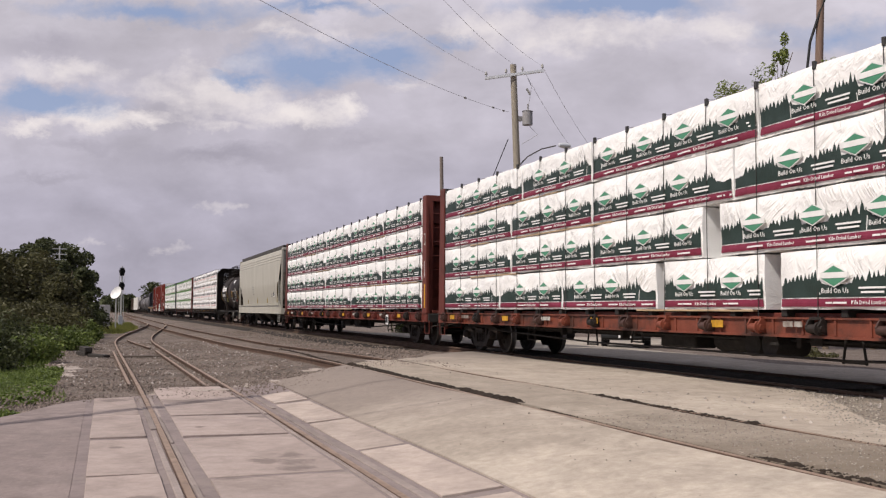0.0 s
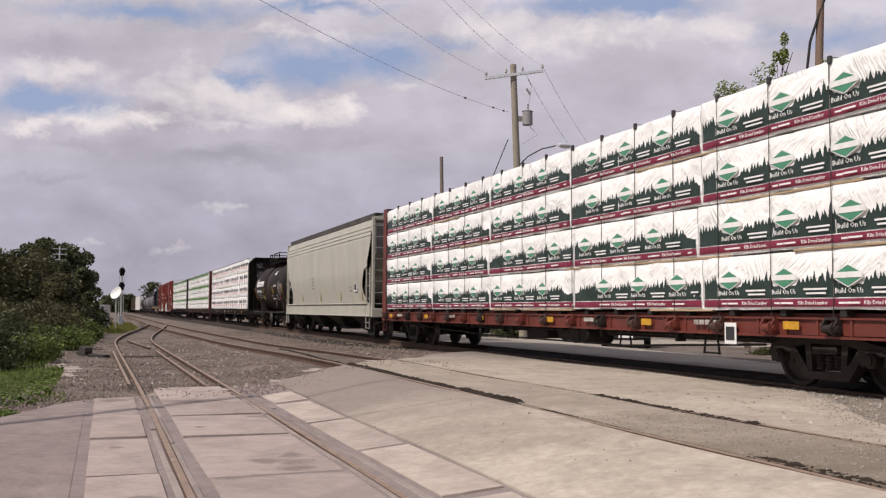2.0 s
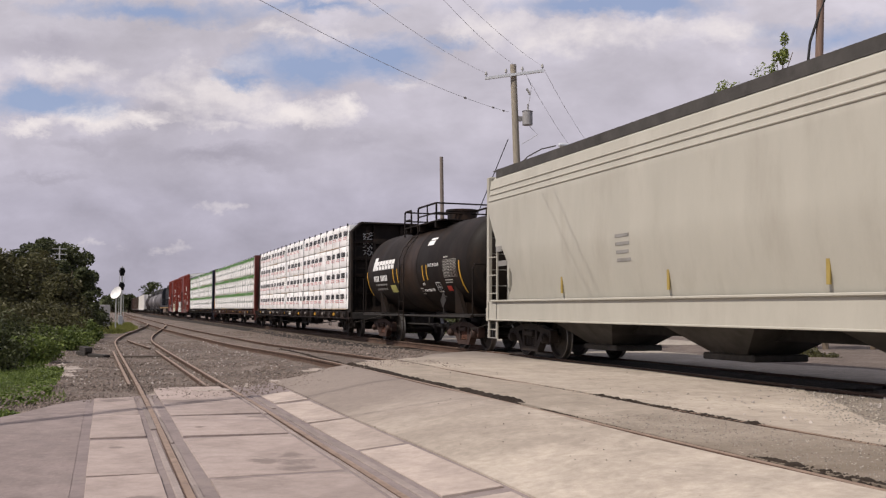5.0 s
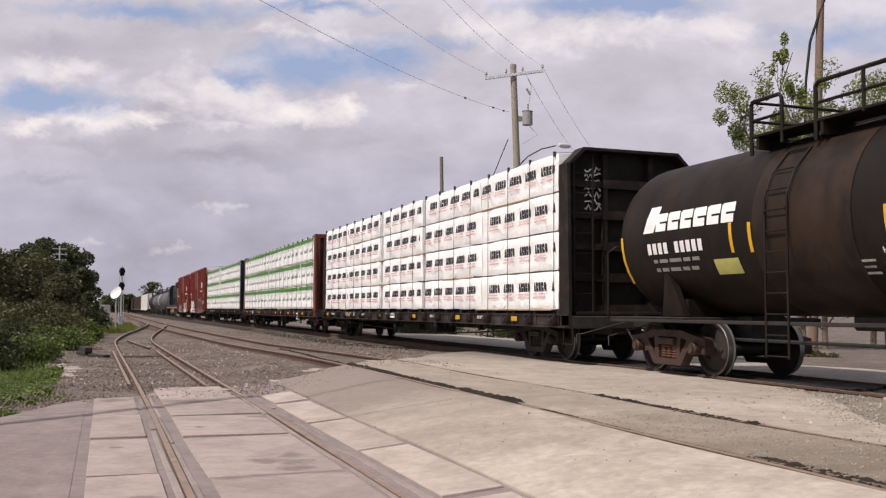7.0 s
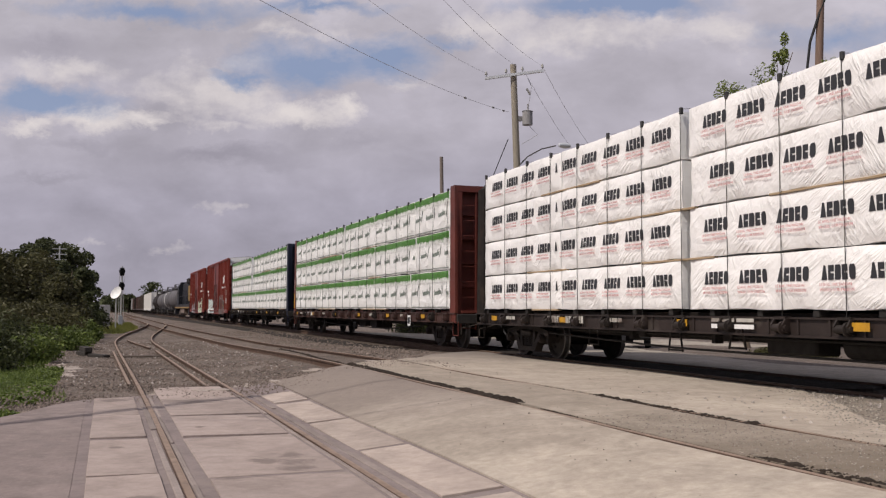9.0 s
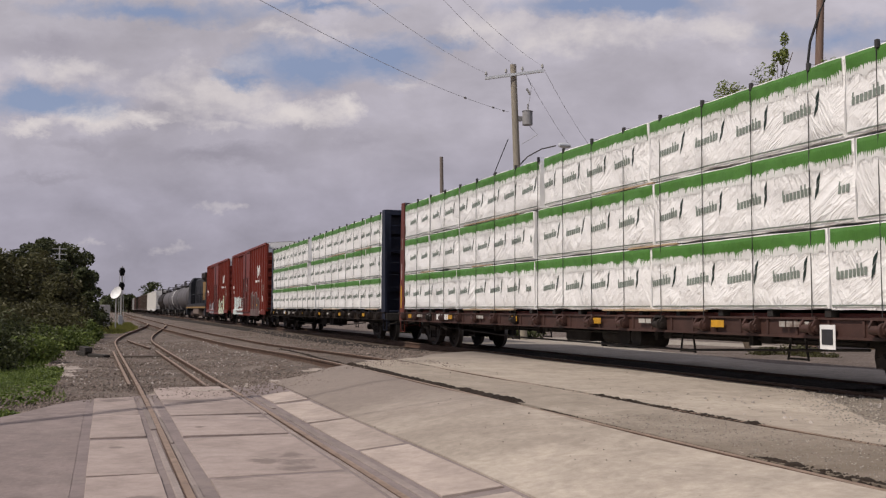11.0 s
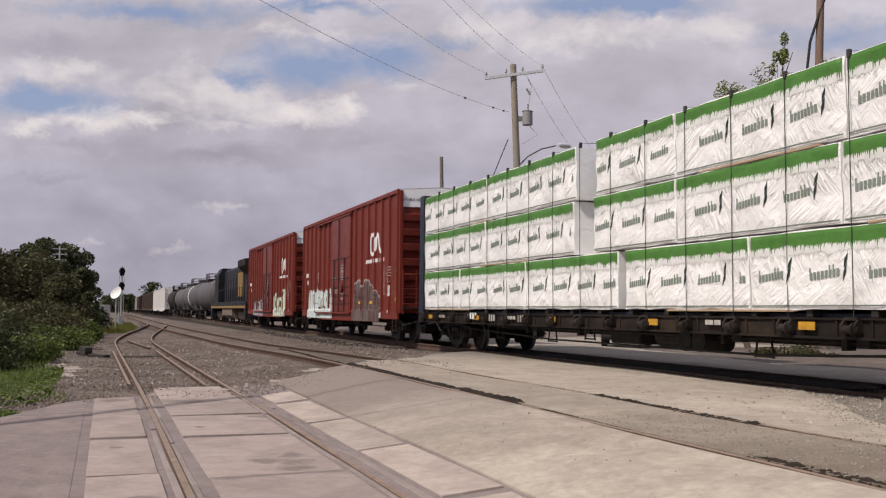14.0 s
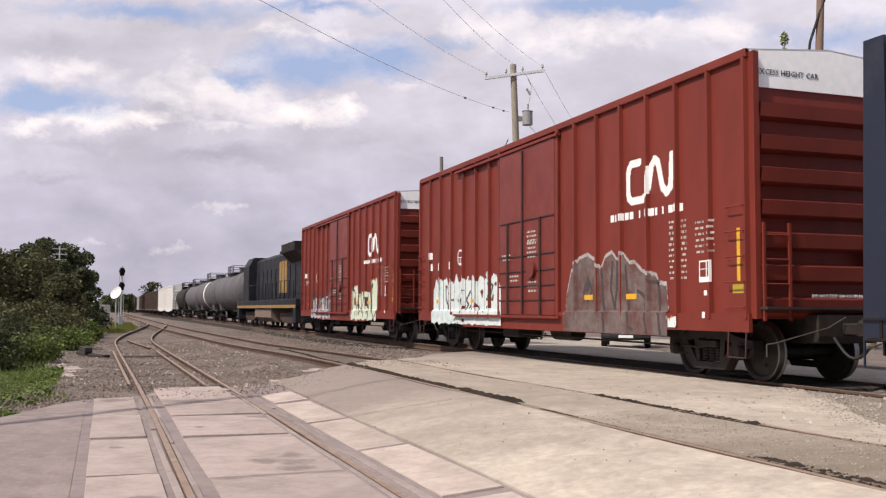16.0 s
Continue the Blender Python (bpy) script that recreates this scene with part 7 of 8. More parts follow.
def siding_line(x):
    t = smooth01(-40, -92, x)
    y = 1.40 - 0.18 * smooth01(-12, -40, x)
    ym, zm = middle_line(x)
    return y + (ym - y) * t, -0.31 + (zm + 0.31) * t


far_x = [20, 10, 0, -8, -12, -16, -20] + [-24 - 4 * k for k in range(20)] + [-110, -130, -160, -200, -280, -420]
track("main_track", main_line, "worn main track under the train", [20, 0, -20, -60, -120, -250, -450], -31.0, -110)
track("middle_track", middle_line, "rusty second track set in the paved crossing", far_x, -21.0, -100)
track("siding_track", siding_line, "rusty siding track curving towards the second track", [10] + [5 - 2.0 * k for k in range(50)], -18.6, -88)

gr = Geo()
rail_geo([(-45.0, 1.05, -0.33), (-41.0, 1.28, -0.33), (-36.2, 1.62, -0.33)], gr, None)
single("guard_rail", gr, [RAIL_SIDE, RAIL_TOP], "short rusty guard rail in the siding turnout", "rail", kind="structure")
for y_a, y_b, x_a, x_b, side in ((1.70, 1.83, -33.6, -17.9, "inner"), (0.33, 0.49, -33.4, -18.7, "outer")):
    gr = Geo()
    rail_geo([(x_a + (x_b - x_a) * k / 8, y_a + (y_b - y_a) * k / 8, -0.325) for k in range(9)], gr, None)
    single("guard_rail", gr, [RAIL_SIDE, RAIL_TOP], f"rusty {side} guard rail beside the siding rail", "rail", kind="structure")
single("switch_rod", Geo().box(-31.2, 0.35, -0.50, -30.95, 2.1, -0.37, 0.02), [TIE], "weathered switch tie across the siding", "tie", kind="structure")
for k_, (x, y, z, a) in enumerate(((-32.3, -0.55, -0.37, 12), (-31.2, -0.15, -0.40, 24), (-32.2, -0.50, -0.21, 8))):
    single("old_tie", Geo().box(-0.68, -0.115, -0.08, 0.68, 0.115, 0.08, 0.015), [OLD_TIE], "discarded dark railway tie beside the siding", "railway tie", m=pose(x, y, z, 0, 0, a), group="discarded ties")

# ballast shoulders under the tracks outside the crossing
# the main bed's dark colour carries the train's shade
for name, line, x1, bed_mat in (("ballast", main_line, -26.0, SHADE_DARK_BED), ("ballast", middle_line, -20.5, RUSTY_BED), ("ballast", siding_line, -17.5, GRAVEL)):
    g = Geo()
    xs = [x1 - 1.5 * k for k in range(45)] + [x1 - 67 - 12 * k for k in range(1, 12)]
    prof = [(-2.6, -0.50), (-1.75, -0.225), (-1.2, -0.19), (-0.6, -0.205), (0.0, -0.195), (0.6, -0.205), (1.2, -0.19), (1.75, -0.225), (2.6, -0.50)]
    v = []
    for i, x in enumerate(xs):
        y, z = line(x)
        for a, b in prof:
            v.append((x, y + a, z + b + 0.03 * noise.noise((x * 1.1, a * 2, y)) - (0.3 if i == 0 else 0)))
    n = len(prof)
    g.add(v, [(i * n + j, (i + 1) * n + j, (i + 1) * n + j + 1, i * n + j + 1) for i in range(len(xs) - 1) for j in range(n - 1)])
    single(name, g, [bed_mat], "bed of crushed-stone ballast", "ballast", kind="structure", smooth=True)

# ---- crossing surfaces between the rails ----
sd, md, mn = TRACK_Y["siding"], TRACK_Y["middle"], TRACK_Y["main"]
slab_strip("pavement_apron", -14.0, sd - 1.61, ASPHALT, "old grey asphalt apron with patches", rise=-0.012)
siding_pave = slab_strip("pavement_siding", sd - 1.61, sd + 1.56, TAR, "dark asphalt filler round the siding rails and concrete panels", rise=-0.016)
slab_strip("pavement_between", sd + 1.56, md - 0.80, DUST, "dusty pale pavement between the tracks")
slab_strip("pavement_middle", md - 0.66, md + 0.69, DIRT, "dusty pavement turning to trodden brown dirt between the rails", x1=14.0)
slab_strip("pavement_rise", md + 0.79, mn - 0.80, RISE, "dusty pale pavement beside the main track")
# shade under the cars is put into this strip's colour
slab_strip("pavement_main", mn - 0.69, mn + 0.69, SHADE_DARK_BED, "crossing surface under the train, coloured dark for the train's shade")
slab_strip("pavement_beyond", mn + 0.80, 27.0, FAR_YARD, "pale dusty yard beyond the main track", x0=-46.0, x1=10.0)
slab_strip("gravel_shoulder", md + 0.79, mn - 0.80, YARD, "pale gravel shoulder beside the main track", rise=-0.012, x0=-14.0, x1=16.0)
for y in (md - 0.73, md + 0.74, mn - 0.745, mn + 0.745):
    slab_strip("flangeway", y - 0.085, y + 0.085, MUD, "dark mud packed in the flangeway beside a rail", rise=-0.05, step=0.2)

# concrete panels, each its own slab, in three rows along the siding
rnd = random.Random(3)
for y0, y1, rows, mat in ((sd - 1.50, sd - 0.92, [-15.9, -13.2, -10.87, -8.52, -6.15, -3.75, -1.35, 1.05, 3.4], PANEL), (sd - 0.545, sd + 0.615, [-17.75, -15.4, -12.88, -10.8, -8.13, -5.75, -3.4, -1.05, 1.35, 3.7], PANEL),
                          (sd + 1.01, sd + 1.51, [-15.6, -14.1, -11.68, -9.22, -6.70, -4.2, -1.8, 0.6, 3.0], PANEL_PALE)):
    for a, b in zip(rows, rows[1:]):
        yc, xc = (y0 + y1) / 2, (a + b) / 2
        gap = 0.07 + rnd.uniform(-0.02, 0.02)
        gx = Geo().box(-(b - a) / 2 + gap, -(y1 - y0) / 2, -0.05, (b - a) / 2 - gap, (y1 - y0) / 2, 0.0, 0.004)
        slope = math.degrees(math.atan((paving(xc, y1) - paving(xc, y0)) / (y1 - y0)))
        part("panel", gx, [mat], siding_pave, at=pose(xc, yc, (paving(xc, y0) + paving(xc, y1)) / 2 + rnd.uniform(-0.002, 0.001), slope, 0, rnd.uniform(-0.35, 0.35)))

# worn filler strips that lie between the rails and the panels
for y0, y1, lift in ((sd - 0.855, sd - 0.79, -0.002), (sd - 0.70, sd - 0.655, -0.006), (sd + 0.66, sd + 0.71, -0.005), (sd + 0.86, sd + 0.93, -0.001)):
    x = -15.6
    while x < 3.0:
        ln = rnd.uniform(1.8, 3.1)
        part("filler_strip", Geo().box(0, 0, -0.06, ln - rnd.uniform(0.01, 0.06), y1 - y0 + rnd.uniform(-0.012, 0.006), 0.0, 0.006), [PANEL_GREY], siding_pave,
             at=pose(x, y0, paving(x + ln / 2, y0) + lift, 0, 0, rnd.uniform(-0.12, 0.12)))
        x += ln


def mud_ridge(x0, x1, y, width, height, rough=1.0):
    """A ragged line of dark mud squeezed up along a rail."""
    gg = Geo()
    n = int(abs(x1 - x0) / 0.02)
    v = []
    for i in range(n + 1):
        x = x0 + (x1 - x0) * i / n
        f = min(1.0, i / 12, (n - i) / 12)
        lump = 0.55 * noise.noise((x * 1.6, y, 0.0)) + 0.7 * noise.noise((x * 8.9, y, 1.0)) + 0.8 * noise.noise((x * 23.0, y, 2.0))
        lump *= rough
        w = width * f * max(0.22, 0.55 + 0.6 * lump) + 0.006
        hh = height * f * max(0.25, 0.6 + 0.7 * lump)
        wob = 0.02 * noise.noise((x * 1.7, y, 6.0)) + 0.02 * noise.noise((x * 9.0, y, 8.0))
        for k, t in ((-1, 0.0), (-0.4, 0.9), (0.3, 1.0), (1, 0.0)):
            yy = y + wob + k * w
            v.append((x, yy, paving(x, yy) - 0.015 + hh * t))
    gg.add(v, [(i * 4 + j, (i + 1) * 4 + j, (i + 1) * 4 + j + 1, i * 4 + j + 1) for i in range(n) for j in range(3)])
    return single("mud_ridge", gg, [MUD], "ragged ridge of dark mud along a rail", "mud", kind="structure", smooth=True)


def mud_clods(x0, x1, y, width, size, count, seed):
    """Crumbs of dark mud thrown up along a rail."""
    r = random.Random(seed)
    v, f = [], []
    for _ in range(count):
        x = r.uniform(x1, x0)
        if noise.noise((x * 1.9, y, seed)) + 0.5 * noise.noise((x * 7.0, y, seed)) < -0.25:
            continue
        yy = y + r.gauss(0, 0.45) * width
        k, q = len(v), size * r.uniform(0.35, 1.25) * min(1.0, (x0 - x) / 0.5 + 0.3, (x - x1) / 0.5 + 0.3)
        z = paving(x, yy)
        for a, c, h in ((1, 0, 0), (0.3, 0.9, 0), (-0.8, 0.6, 0), (-0.9, -0.5, 0), (0.4, -0.9, 0), (0.1, 0.1, 0.3)):
            v.append((x + a * q * r.uniform(0.7, 1.6), yy + c * q * r.uniform(0.6, 1.1), z - 0.015 + (h * q * r.uniform(0.6, 1.2) + 0.014 if h else 0)))
        f += [(k + i, k + (i + 1) % 5, k + 5) for i in range(5)]
    me = bpy.data.meshes.new("mud_clods")
    me.from_pydata(v, [], f)
    me.materials.append(MUD)
    return tagged(new("mud_clods", me), "crumbs of dark mud along a rail in the crossing", "mud", kind="stuff")


for x0, x1, y, width, height, count in ((-10.3, -19.2, md - 0.62, 0.105, 0.062, 900), (-19.2, -27.0, md - 0.66, 0.05, 0.035, 350), (-7.6, -11.3, md + 0.75, 0.085, 0.045, 620), (-2.0, -6.3, md - 0.61, 0.075, 0.04, 620),
                                        (-4.6, -7.4, md + 0.75, 0.035, 0.018, 170), (-11.3, -20.0, md + 0.75, 0.02, 0.01, 160), (-6.3, -9.9, md - 0.67, 0.02, 0.01, 100)):
    mud_ridge(x0, x1, y, width * 1.2, height, 0.5 if width > 0.09 else 1.0)
    mud_clods(x0, x1, y, width, 0.36 * min(width, 0.05) + 0.008 if width > 0.09 else 0.36 * width + 0.008, count, 3 + count)


def chips(x0, y0, x1, y1, count, label, size=0.22):
    gg = Geo()
    for _ in range(count):
        t = rnd.random()
        x, y = x0 + (x1 - x0) * t + rnd.uniform(-0.2, 0.2), y0 + (y1 - y0) * t + rnd.uniform(-0.2, 0.2)
        z = paving(x, y) + 0.003 if x > far_edge(y) else bed_height(x, y) + 0.012
        r, a0 = size * rnd.uniform(0.4, 1.2), rnd.uniform(0, 6)
        k = 11
        ring = [(x + r * rnd.uniform(0.45, 1.1) * math.cos(a0 + 6.283 * i / k) * 1.5, y + r * rnd.uniform(0.6, 1.1) * math.sin(a0 + 6.283 * i / k)) for i in range(k)]
        v = [(p, q, z - 0.05) for p, q in ring] + [(p, q, z + rnd.uniform(0.0, 0.008)) for p, q in ring]
        gg.add(v, [tuple(range(k, 2 * k))] + [(i, (i + 1) % k, k + (i + 1) % k, k + i) for i in range(k)])
    return tagged(new("broken_edge", gg.mesh("broken_edge", [CHIP])), label, "rubble", kind="stuff")


# loose stones over the ballast and the shoulder
BED = [(0.0, -0.195), (0.6, -0.205), (1.2, -0.19), (1.75, -0.225), (2.6, -0.50)]


def bed_height(x, y):
    z = level(x, y)
    for line, x1 in ((main_line, -26.0), (middle_line, -20.5), (siding_line, -17.5)):
        if x < x1:
            yc, zc = line(x)
            d = abs(y - yc)
            for (a, p), (b, q) in zip(BED, BED[1:]):
                if a <= d < b:
                    z = max(z, zc + p + (q - p) * (d - a) / (b - a))
    return z


chips(-22.6, 6.0, -21.4, 6.3, 7, "pale broken asphalt lumps at the pavement edge", 0.2)
chips(-20.0, 4.1, -18.4, 4.4, 7, "pale broken asphalt lumps at the pavement edge", 0.15)
chips(-17.3, 0.8, -17.0, 2.0, 26, "pale broken concrete at the pavement edge", 0.15)
chips(-18.6, 2.4, -17.6, 3.2, 14, "pale broken asphalt lumps at the pavement edge", 0.13)
chips(-16.6, -0.2, -16.2, 0.5, 5, "pale broken concrete at the pavement edge", 0.11)
chips(-27.0, -0.85, -22.3, -0.85, 17, "pale broken concrete beside the weeds", 0.27)


def scatter(count, xr, yr, size, mat, label, height, seed, keep=-0.2):
    r = random.Random(seed)
    v, f = [], []
    for _ in range(count):
        x, y = r.uniform(*xr), r.uniform(*yr)
        if noise.noise((x * 0.8, y * 0.8, seed)) < keep:
            continue
        z = height(x, y)
        s = size * r.uniform(0.5, 1.5)
        k = len(v)
        q = Euler((r.uniform(0, 6), r.uniform(0, 6), r.uniform(0, 6))).to_quaternion()
        for p in ((1, 0, 0), (-1, 0, 0), (0, 0.8, 0), (0, -0.8, 0), (0, 0, 0.65), (0, 0, -0.65)):
            w = q @ (Vector(p) * s * r.uniform(0.7, 1.15))
            v.append((x + w.x, y + w.y, z + w.z + s * 0.25))
        f += [(k + a, k + b, k + c) for a, b, c in ((0, 2, 4), (2, 1, 4), (1, 3, 4), (3, 0, 4), (2, 0, 5), (1, 2, 5), (3, 1, 5), (0, 3, 5))]
    me = bpy.data.meshes.new("loose_stones")
    me.from_pydata(v, [], f)
    me.materials.append(mat)
    return tagged(new("loose_stones", me), label, "stones", kind="stuff")


scatter(11000, (-45, -17.6), (-1.4, 4.0), 0.029, STONES, "loose grey ballast stones along the siding", bed_height, 5)
scatter(1500, (-45, -17.6), (-1.2, 4.4), 0.034, WHITE_STONES, "scattered pale limestone pieces in the ballast", bed_height, 55, 0.05)
scatter(260, (-11.5, -5.5), (6.4, 9.7), 0.026, WHITE_STONES, "pale limestone pieces beside the main track", lambda x, y: paving(x, y) - 0.01, 56, -0.1)
scatter(2600, (-60, -22), (6.6, 9.2), 0.04, STONES, "loose grey ballast stones between the tracks", bed_height, 6)
scatter(2600, (-17.5, -12.5), (-2.2, -0.2), 0.026, STONES, "loose gravel at the edge of the asphalt", level, 7, -0.4)
scatter(7000, (-12.4, -5.0), (6.2, 9.7), 0.015, PALE_STONES, "loose pale gravel beside the main track", lambda x, y: paving(x, y) - (0.014 if x > near_edge(y) else 0.004 + 0.016 * smooth01(0.0, 1.6, near_edge(y) - x)), 8, -0.45)
scatter(2600, (-18.6, -14.6), (-1.6, 3.6), 0.020, STONES, "grey gravel spread over the end of the paving", lambda x, y: paving(x, y) - 0.012 - 0.02 * smooth01(-16.5, -14.6, x), 18, -0.15)
scatter(1800, (-24.0, -17.5), (3.4, 6.9), 0.020, STONES, "grey gravel spread over the end of the paving", lambda x, y: max(bed_height(x, y), paving(x, y) if x > far_edge(y) else -9) - 0.01, 19, -0.1)
scatter(2600, (-9.0, -3.0), (4.75, 6.0), 0.009, PALE_STONES, "small pale pebbles trodden into the dirt", lambda x, y: paving(x, y) - 0.003, 28, -0.3)
scatter(700, (-9.0, -3.0), (4.75, 6.0), 0.010, STONES, "small grey pebbles trodden into the dirt", lambda x, y: paving(x, y) - 0.003, 29, -0.3)
scatter(900, (-16.0, -3.0), (2.9, 9.4), 0.008, PALE_STONES, "stray pale pebbles on the crossing", lambda x, y: paving(x, y) - 0.002, 30, 0.0)
scatter(120, (-16.0, -4.0), (2.5, 9.4), 0.010, STONES, "stray pebbles on the crossing", paving, 9, -0.6)


# ---- utility poles and wires ----
def pole(name, foot, top, r0, r1, mat, label):
    c = thing(name, label, "utility pole")
    f, t = Vector(foot), Vector(top)
    n = 8
    g = Geo().tube([f.lerp(t, k / n) for k in range(n + 1)], [r0 + (r1 - r0) * k / n for k in range(n + 1)], 14)
    part("post", g, [mat], c, smooth=True)
    return c


def insulator(parent, p):
    p = Vector(p)
    g = Geo().cyl(p, p + Vector((0, 0, 0.12)), 0.02, n=8)
    g.cyl(p + Vector((0, 0, 0.10)), p + Vector((0, 0, 0.17)), 0.07, 0.05, n=10)
    g.cyl(p + Vector((0, 0, 0.17)), p + Vector((0, 0, 0.25)), 0.055, 0.03, n=10)
    part("insulator", g, [IRON], parent)


def wire(a, b, sag, r=0.016, label="black overhead utility wire", mat=None, n=24):
    a, b = Vector(a), Vector(b)
    pts = [a.lerp(b, k / n) - Vector((0, 0, sag * 4 * (k / n) * (1 - k / n))) for k in range(n + 1)]
    return single("overhead_wire", Geo().tube(pts, r, 5), [mat or WIRE], label, "wire", group="overhead wires")


P1_TOP = Vector((-38.87, 17.16, 12.19))
P1 = pole("utility_pole", (-39.25, 17.85, level(-39, 18) - 0.3), P1_TOP, 0.19, 0.14, POLE_WOOD, "grey wooden utility pole with crossarm, transformer and street light")
arm_a, arm_b = Vector((-39.33, 15.96, 11.52)), Vector((-38.42, 18.43, 11.88))
g = Geo()
d = (arm_b - arm_a).normalized()
sidev = Vector((-d.y, d.x, 0)).normalized() * 0.055
upv = Vector((0, 0, 0.06))
off = Vector((0.16, -0.05, 0))
v = [arm_a + off + sidev + upv, arm_a + off - sidev + upv, arm_a + off - sidev - upv, arm_a + off + sidev - upv]
v += [p + (arm_b - arm_a) for p in v]
g.add(v, [(0, 1, 2, 3), (4, 5, 6, 7), (0, 1, 5, 4), (1, 2, 6, 5), (2, 3, 7, 6), (3, 0, 4, 7)])
part("crossarm", g, [ALU], P1, "pale crossarm")
for k in (0.02, 0.36, 0.64, 0.98):
    insulator(P1, arm_a.lerp(arm_b, k) + off + Vector((0, 0, 0.06)))
tz = Vector((-38.72, 17.80, 9.45))
g = Geo().cyl(tz, tz + Vector((0, 0, 0.62)), 0.23, n=20)
g.cyl(tz + Vector((0, 0, 0.62)), tz + Vector((0, 0, 0.68)), 0.25, 0.12, n=20)
g.cyl(tz + Vector((0.05, 0, 0.66)), tz + Vector((0.05, 0, 0.95)), 0.04, n=8)
g.box(tz.x - 0.3, tz.y - 0.4, tz.z + 0.2, tz.x - 0.1, tz.y - 0.2, tz.z + 0.4)
part("transformer", g, [CONCRETE_WALL], P1, "pale grey pole transformer", smooth=True)
part("fuse_cutout", Geo().tube([(-38.7, 17.75, 11.1), (-38.65, 17.9, 10.85)], 0.05, 8), [IRON], P1)
part("drop_lead", Geo().tube([(-38.7, 17.8, 11.6), (-38.6, 17.95, 11.2), (-38.65, 17.9, 10.8), (-38.66, 17.84, 10.4)], 0.014).tube([(-38.7, 17.9, 9.4), (-38.5, 18.2, 9.0), (-38.9, 17.6, 8.6)], 0.014), [WIRE], P1)
lamp_pts = [Vector((-39.05, 17.5, 7.6)), Vector((-38.9, 17.9, 8.05)), Vector((-38.7, 18.5, 8.4)), Vector((-38.45, 19.1, 8.55))]
part("lamp_arm", Geo().tube(lamp_pts, 0.03, 8), [GRIME_SHADE_GREY], P1)
g = Geo()
hd = Vector((-38.30, 19.45, 8.55))
g.lathe([(0.0, -0.32), (0.09, -0.28), (0.14, 0.0), (0.10, 0.26), (0.0, 0.3)], 12, "y", hd)
part("lamp_head", g, [ALU], P1, smooth=True)
part("guy_wire", Geo().tube([P1_TOP - Vector((0.1, 0.2, 3.4)), Vector((-43.5, 16.5, 4.0))], 0.022), [BLACK], P1)

P2_TOP = Vector((-31.6, 28.1, 15.6))
P2 = pole("utility_pole", (-32.2, 27.8, -0.6), P2_TOP, 0.20, 0.15, POLE_BROWN, "tall brown wooden utility pole behind the tracks")
part("riser_cable", Geo().tube([(-31.35, 28.5, 15.2), (-31.6, 27.95, 13.6), (-31.8, 27.62, 12.4), (-31.95, 27.5, 10.8), (-32.05, 27.45, 8.0), (-32.3, 27.4, 3.0)], 0.055), [BLACK], P2)
pole("utility_pole", (-65.3, 23.35, -0.6), (-65.45, 23.13, 12.36), 0.17, 0.13, POLE_DULL, "bare grey-brown wooden utility pole stub")
P4 = pole("utility_pole", (-84.2, 44.35, -0.6), (-84.23, 44.27, 16.63), 0.20, 0.15, POLE_BROWN, "distant brown wooden utility pole with crossarm")
part("crossarm", Geo().box(-84.4, 42.9, 14.4, -84.2, 46.8, 14.6), [POLE_BROWN], P4)
part("pole_hardware", Geo().box(-84.5, 44.8, 13.3, -84.2, 45.3, 14.1).box(-84.5, 43.2, 13.0, -84.2, 43.6, 13.5), [ALU], P4)



def long_wire(through_point, end, sag, r):
    """A wire that hangs from a pole, passes a point, and goes on over the road."""
    p, e = Vector(through_point), Vector(end)
    wire(e + (p - e) * 1.35, e, sag, r)


long_wire((-21.72, 3.34, 8.50), (-38.95, 17.0, 10.02), 0.45, 0.0075)
long_wire((-20.93, 5.56, 8.45), (-39.2, 16.05, 11.75), 0.25, 0.005)
long_wire((-20.34, 7.22, 8.45), (-38.75, 17.3, 12.1), 0.25, 0.005)
long_wire((-20.19, 7.65, 8.40), (-38.35, 18.4, 12.1), 0.2, 0.005)
for share in (0.045, 0.12, 0.30):
    a_, b_ = Vector((-38.95, 17.0, 10.02)), Vector((-21.72, 3.34, 8.50))
    p_ = a_.lerp(b_, share) - Vector((0, 0, 0.45 * 4 * (share / 1.35) * (1 - share / 1.35)))
    d_ = (b_ - a_).normalized()
    single("strain_insulator", Geo().tube([p_ - d_ * 0.16, p_ - d_ * 0.06, p_ + d_ * 0.06, p_ + d_ * 0.16], [0.02, 0.045, 0.045, 0.02], 8), [IRON], "small grey strain insulator on an overhead wire", "insulator")
# the road's own cables, whose shadows cross the panels
HIGH = 9.0
ox, oy = -SUN_TO.x / SUN_TO.z * (HIGH + 0.3), -SUN_TO.y / SUN_TO.z * (HIGH + 0.3)
for (xa, ya), (xb, yb), r in (((-10.3, -4.0), (-15.6, 2.6), 0.052), ((-10.42, -4.0), (-15.8, 2.6), 0.045), ((-13.6, -1.6), (-14.9, 5.2), 0.026), ((-13.1, -1.0), (-11.3, 4.6), 0.016)):
    wire((xa - ox, ya - oy, HIGH), (xb - ox, yb - oy, HIGH + 0.1), 0.12, r, "black overhead cable along the road")
wire((-38.4, 18.4, 12.1), (-52.0, 30.0, 9.5), 0.5, 0.008)
wire((-38.7, 17.6, 11.95), (-52.0, 29.0, 9.0), 0.5, 0.008)


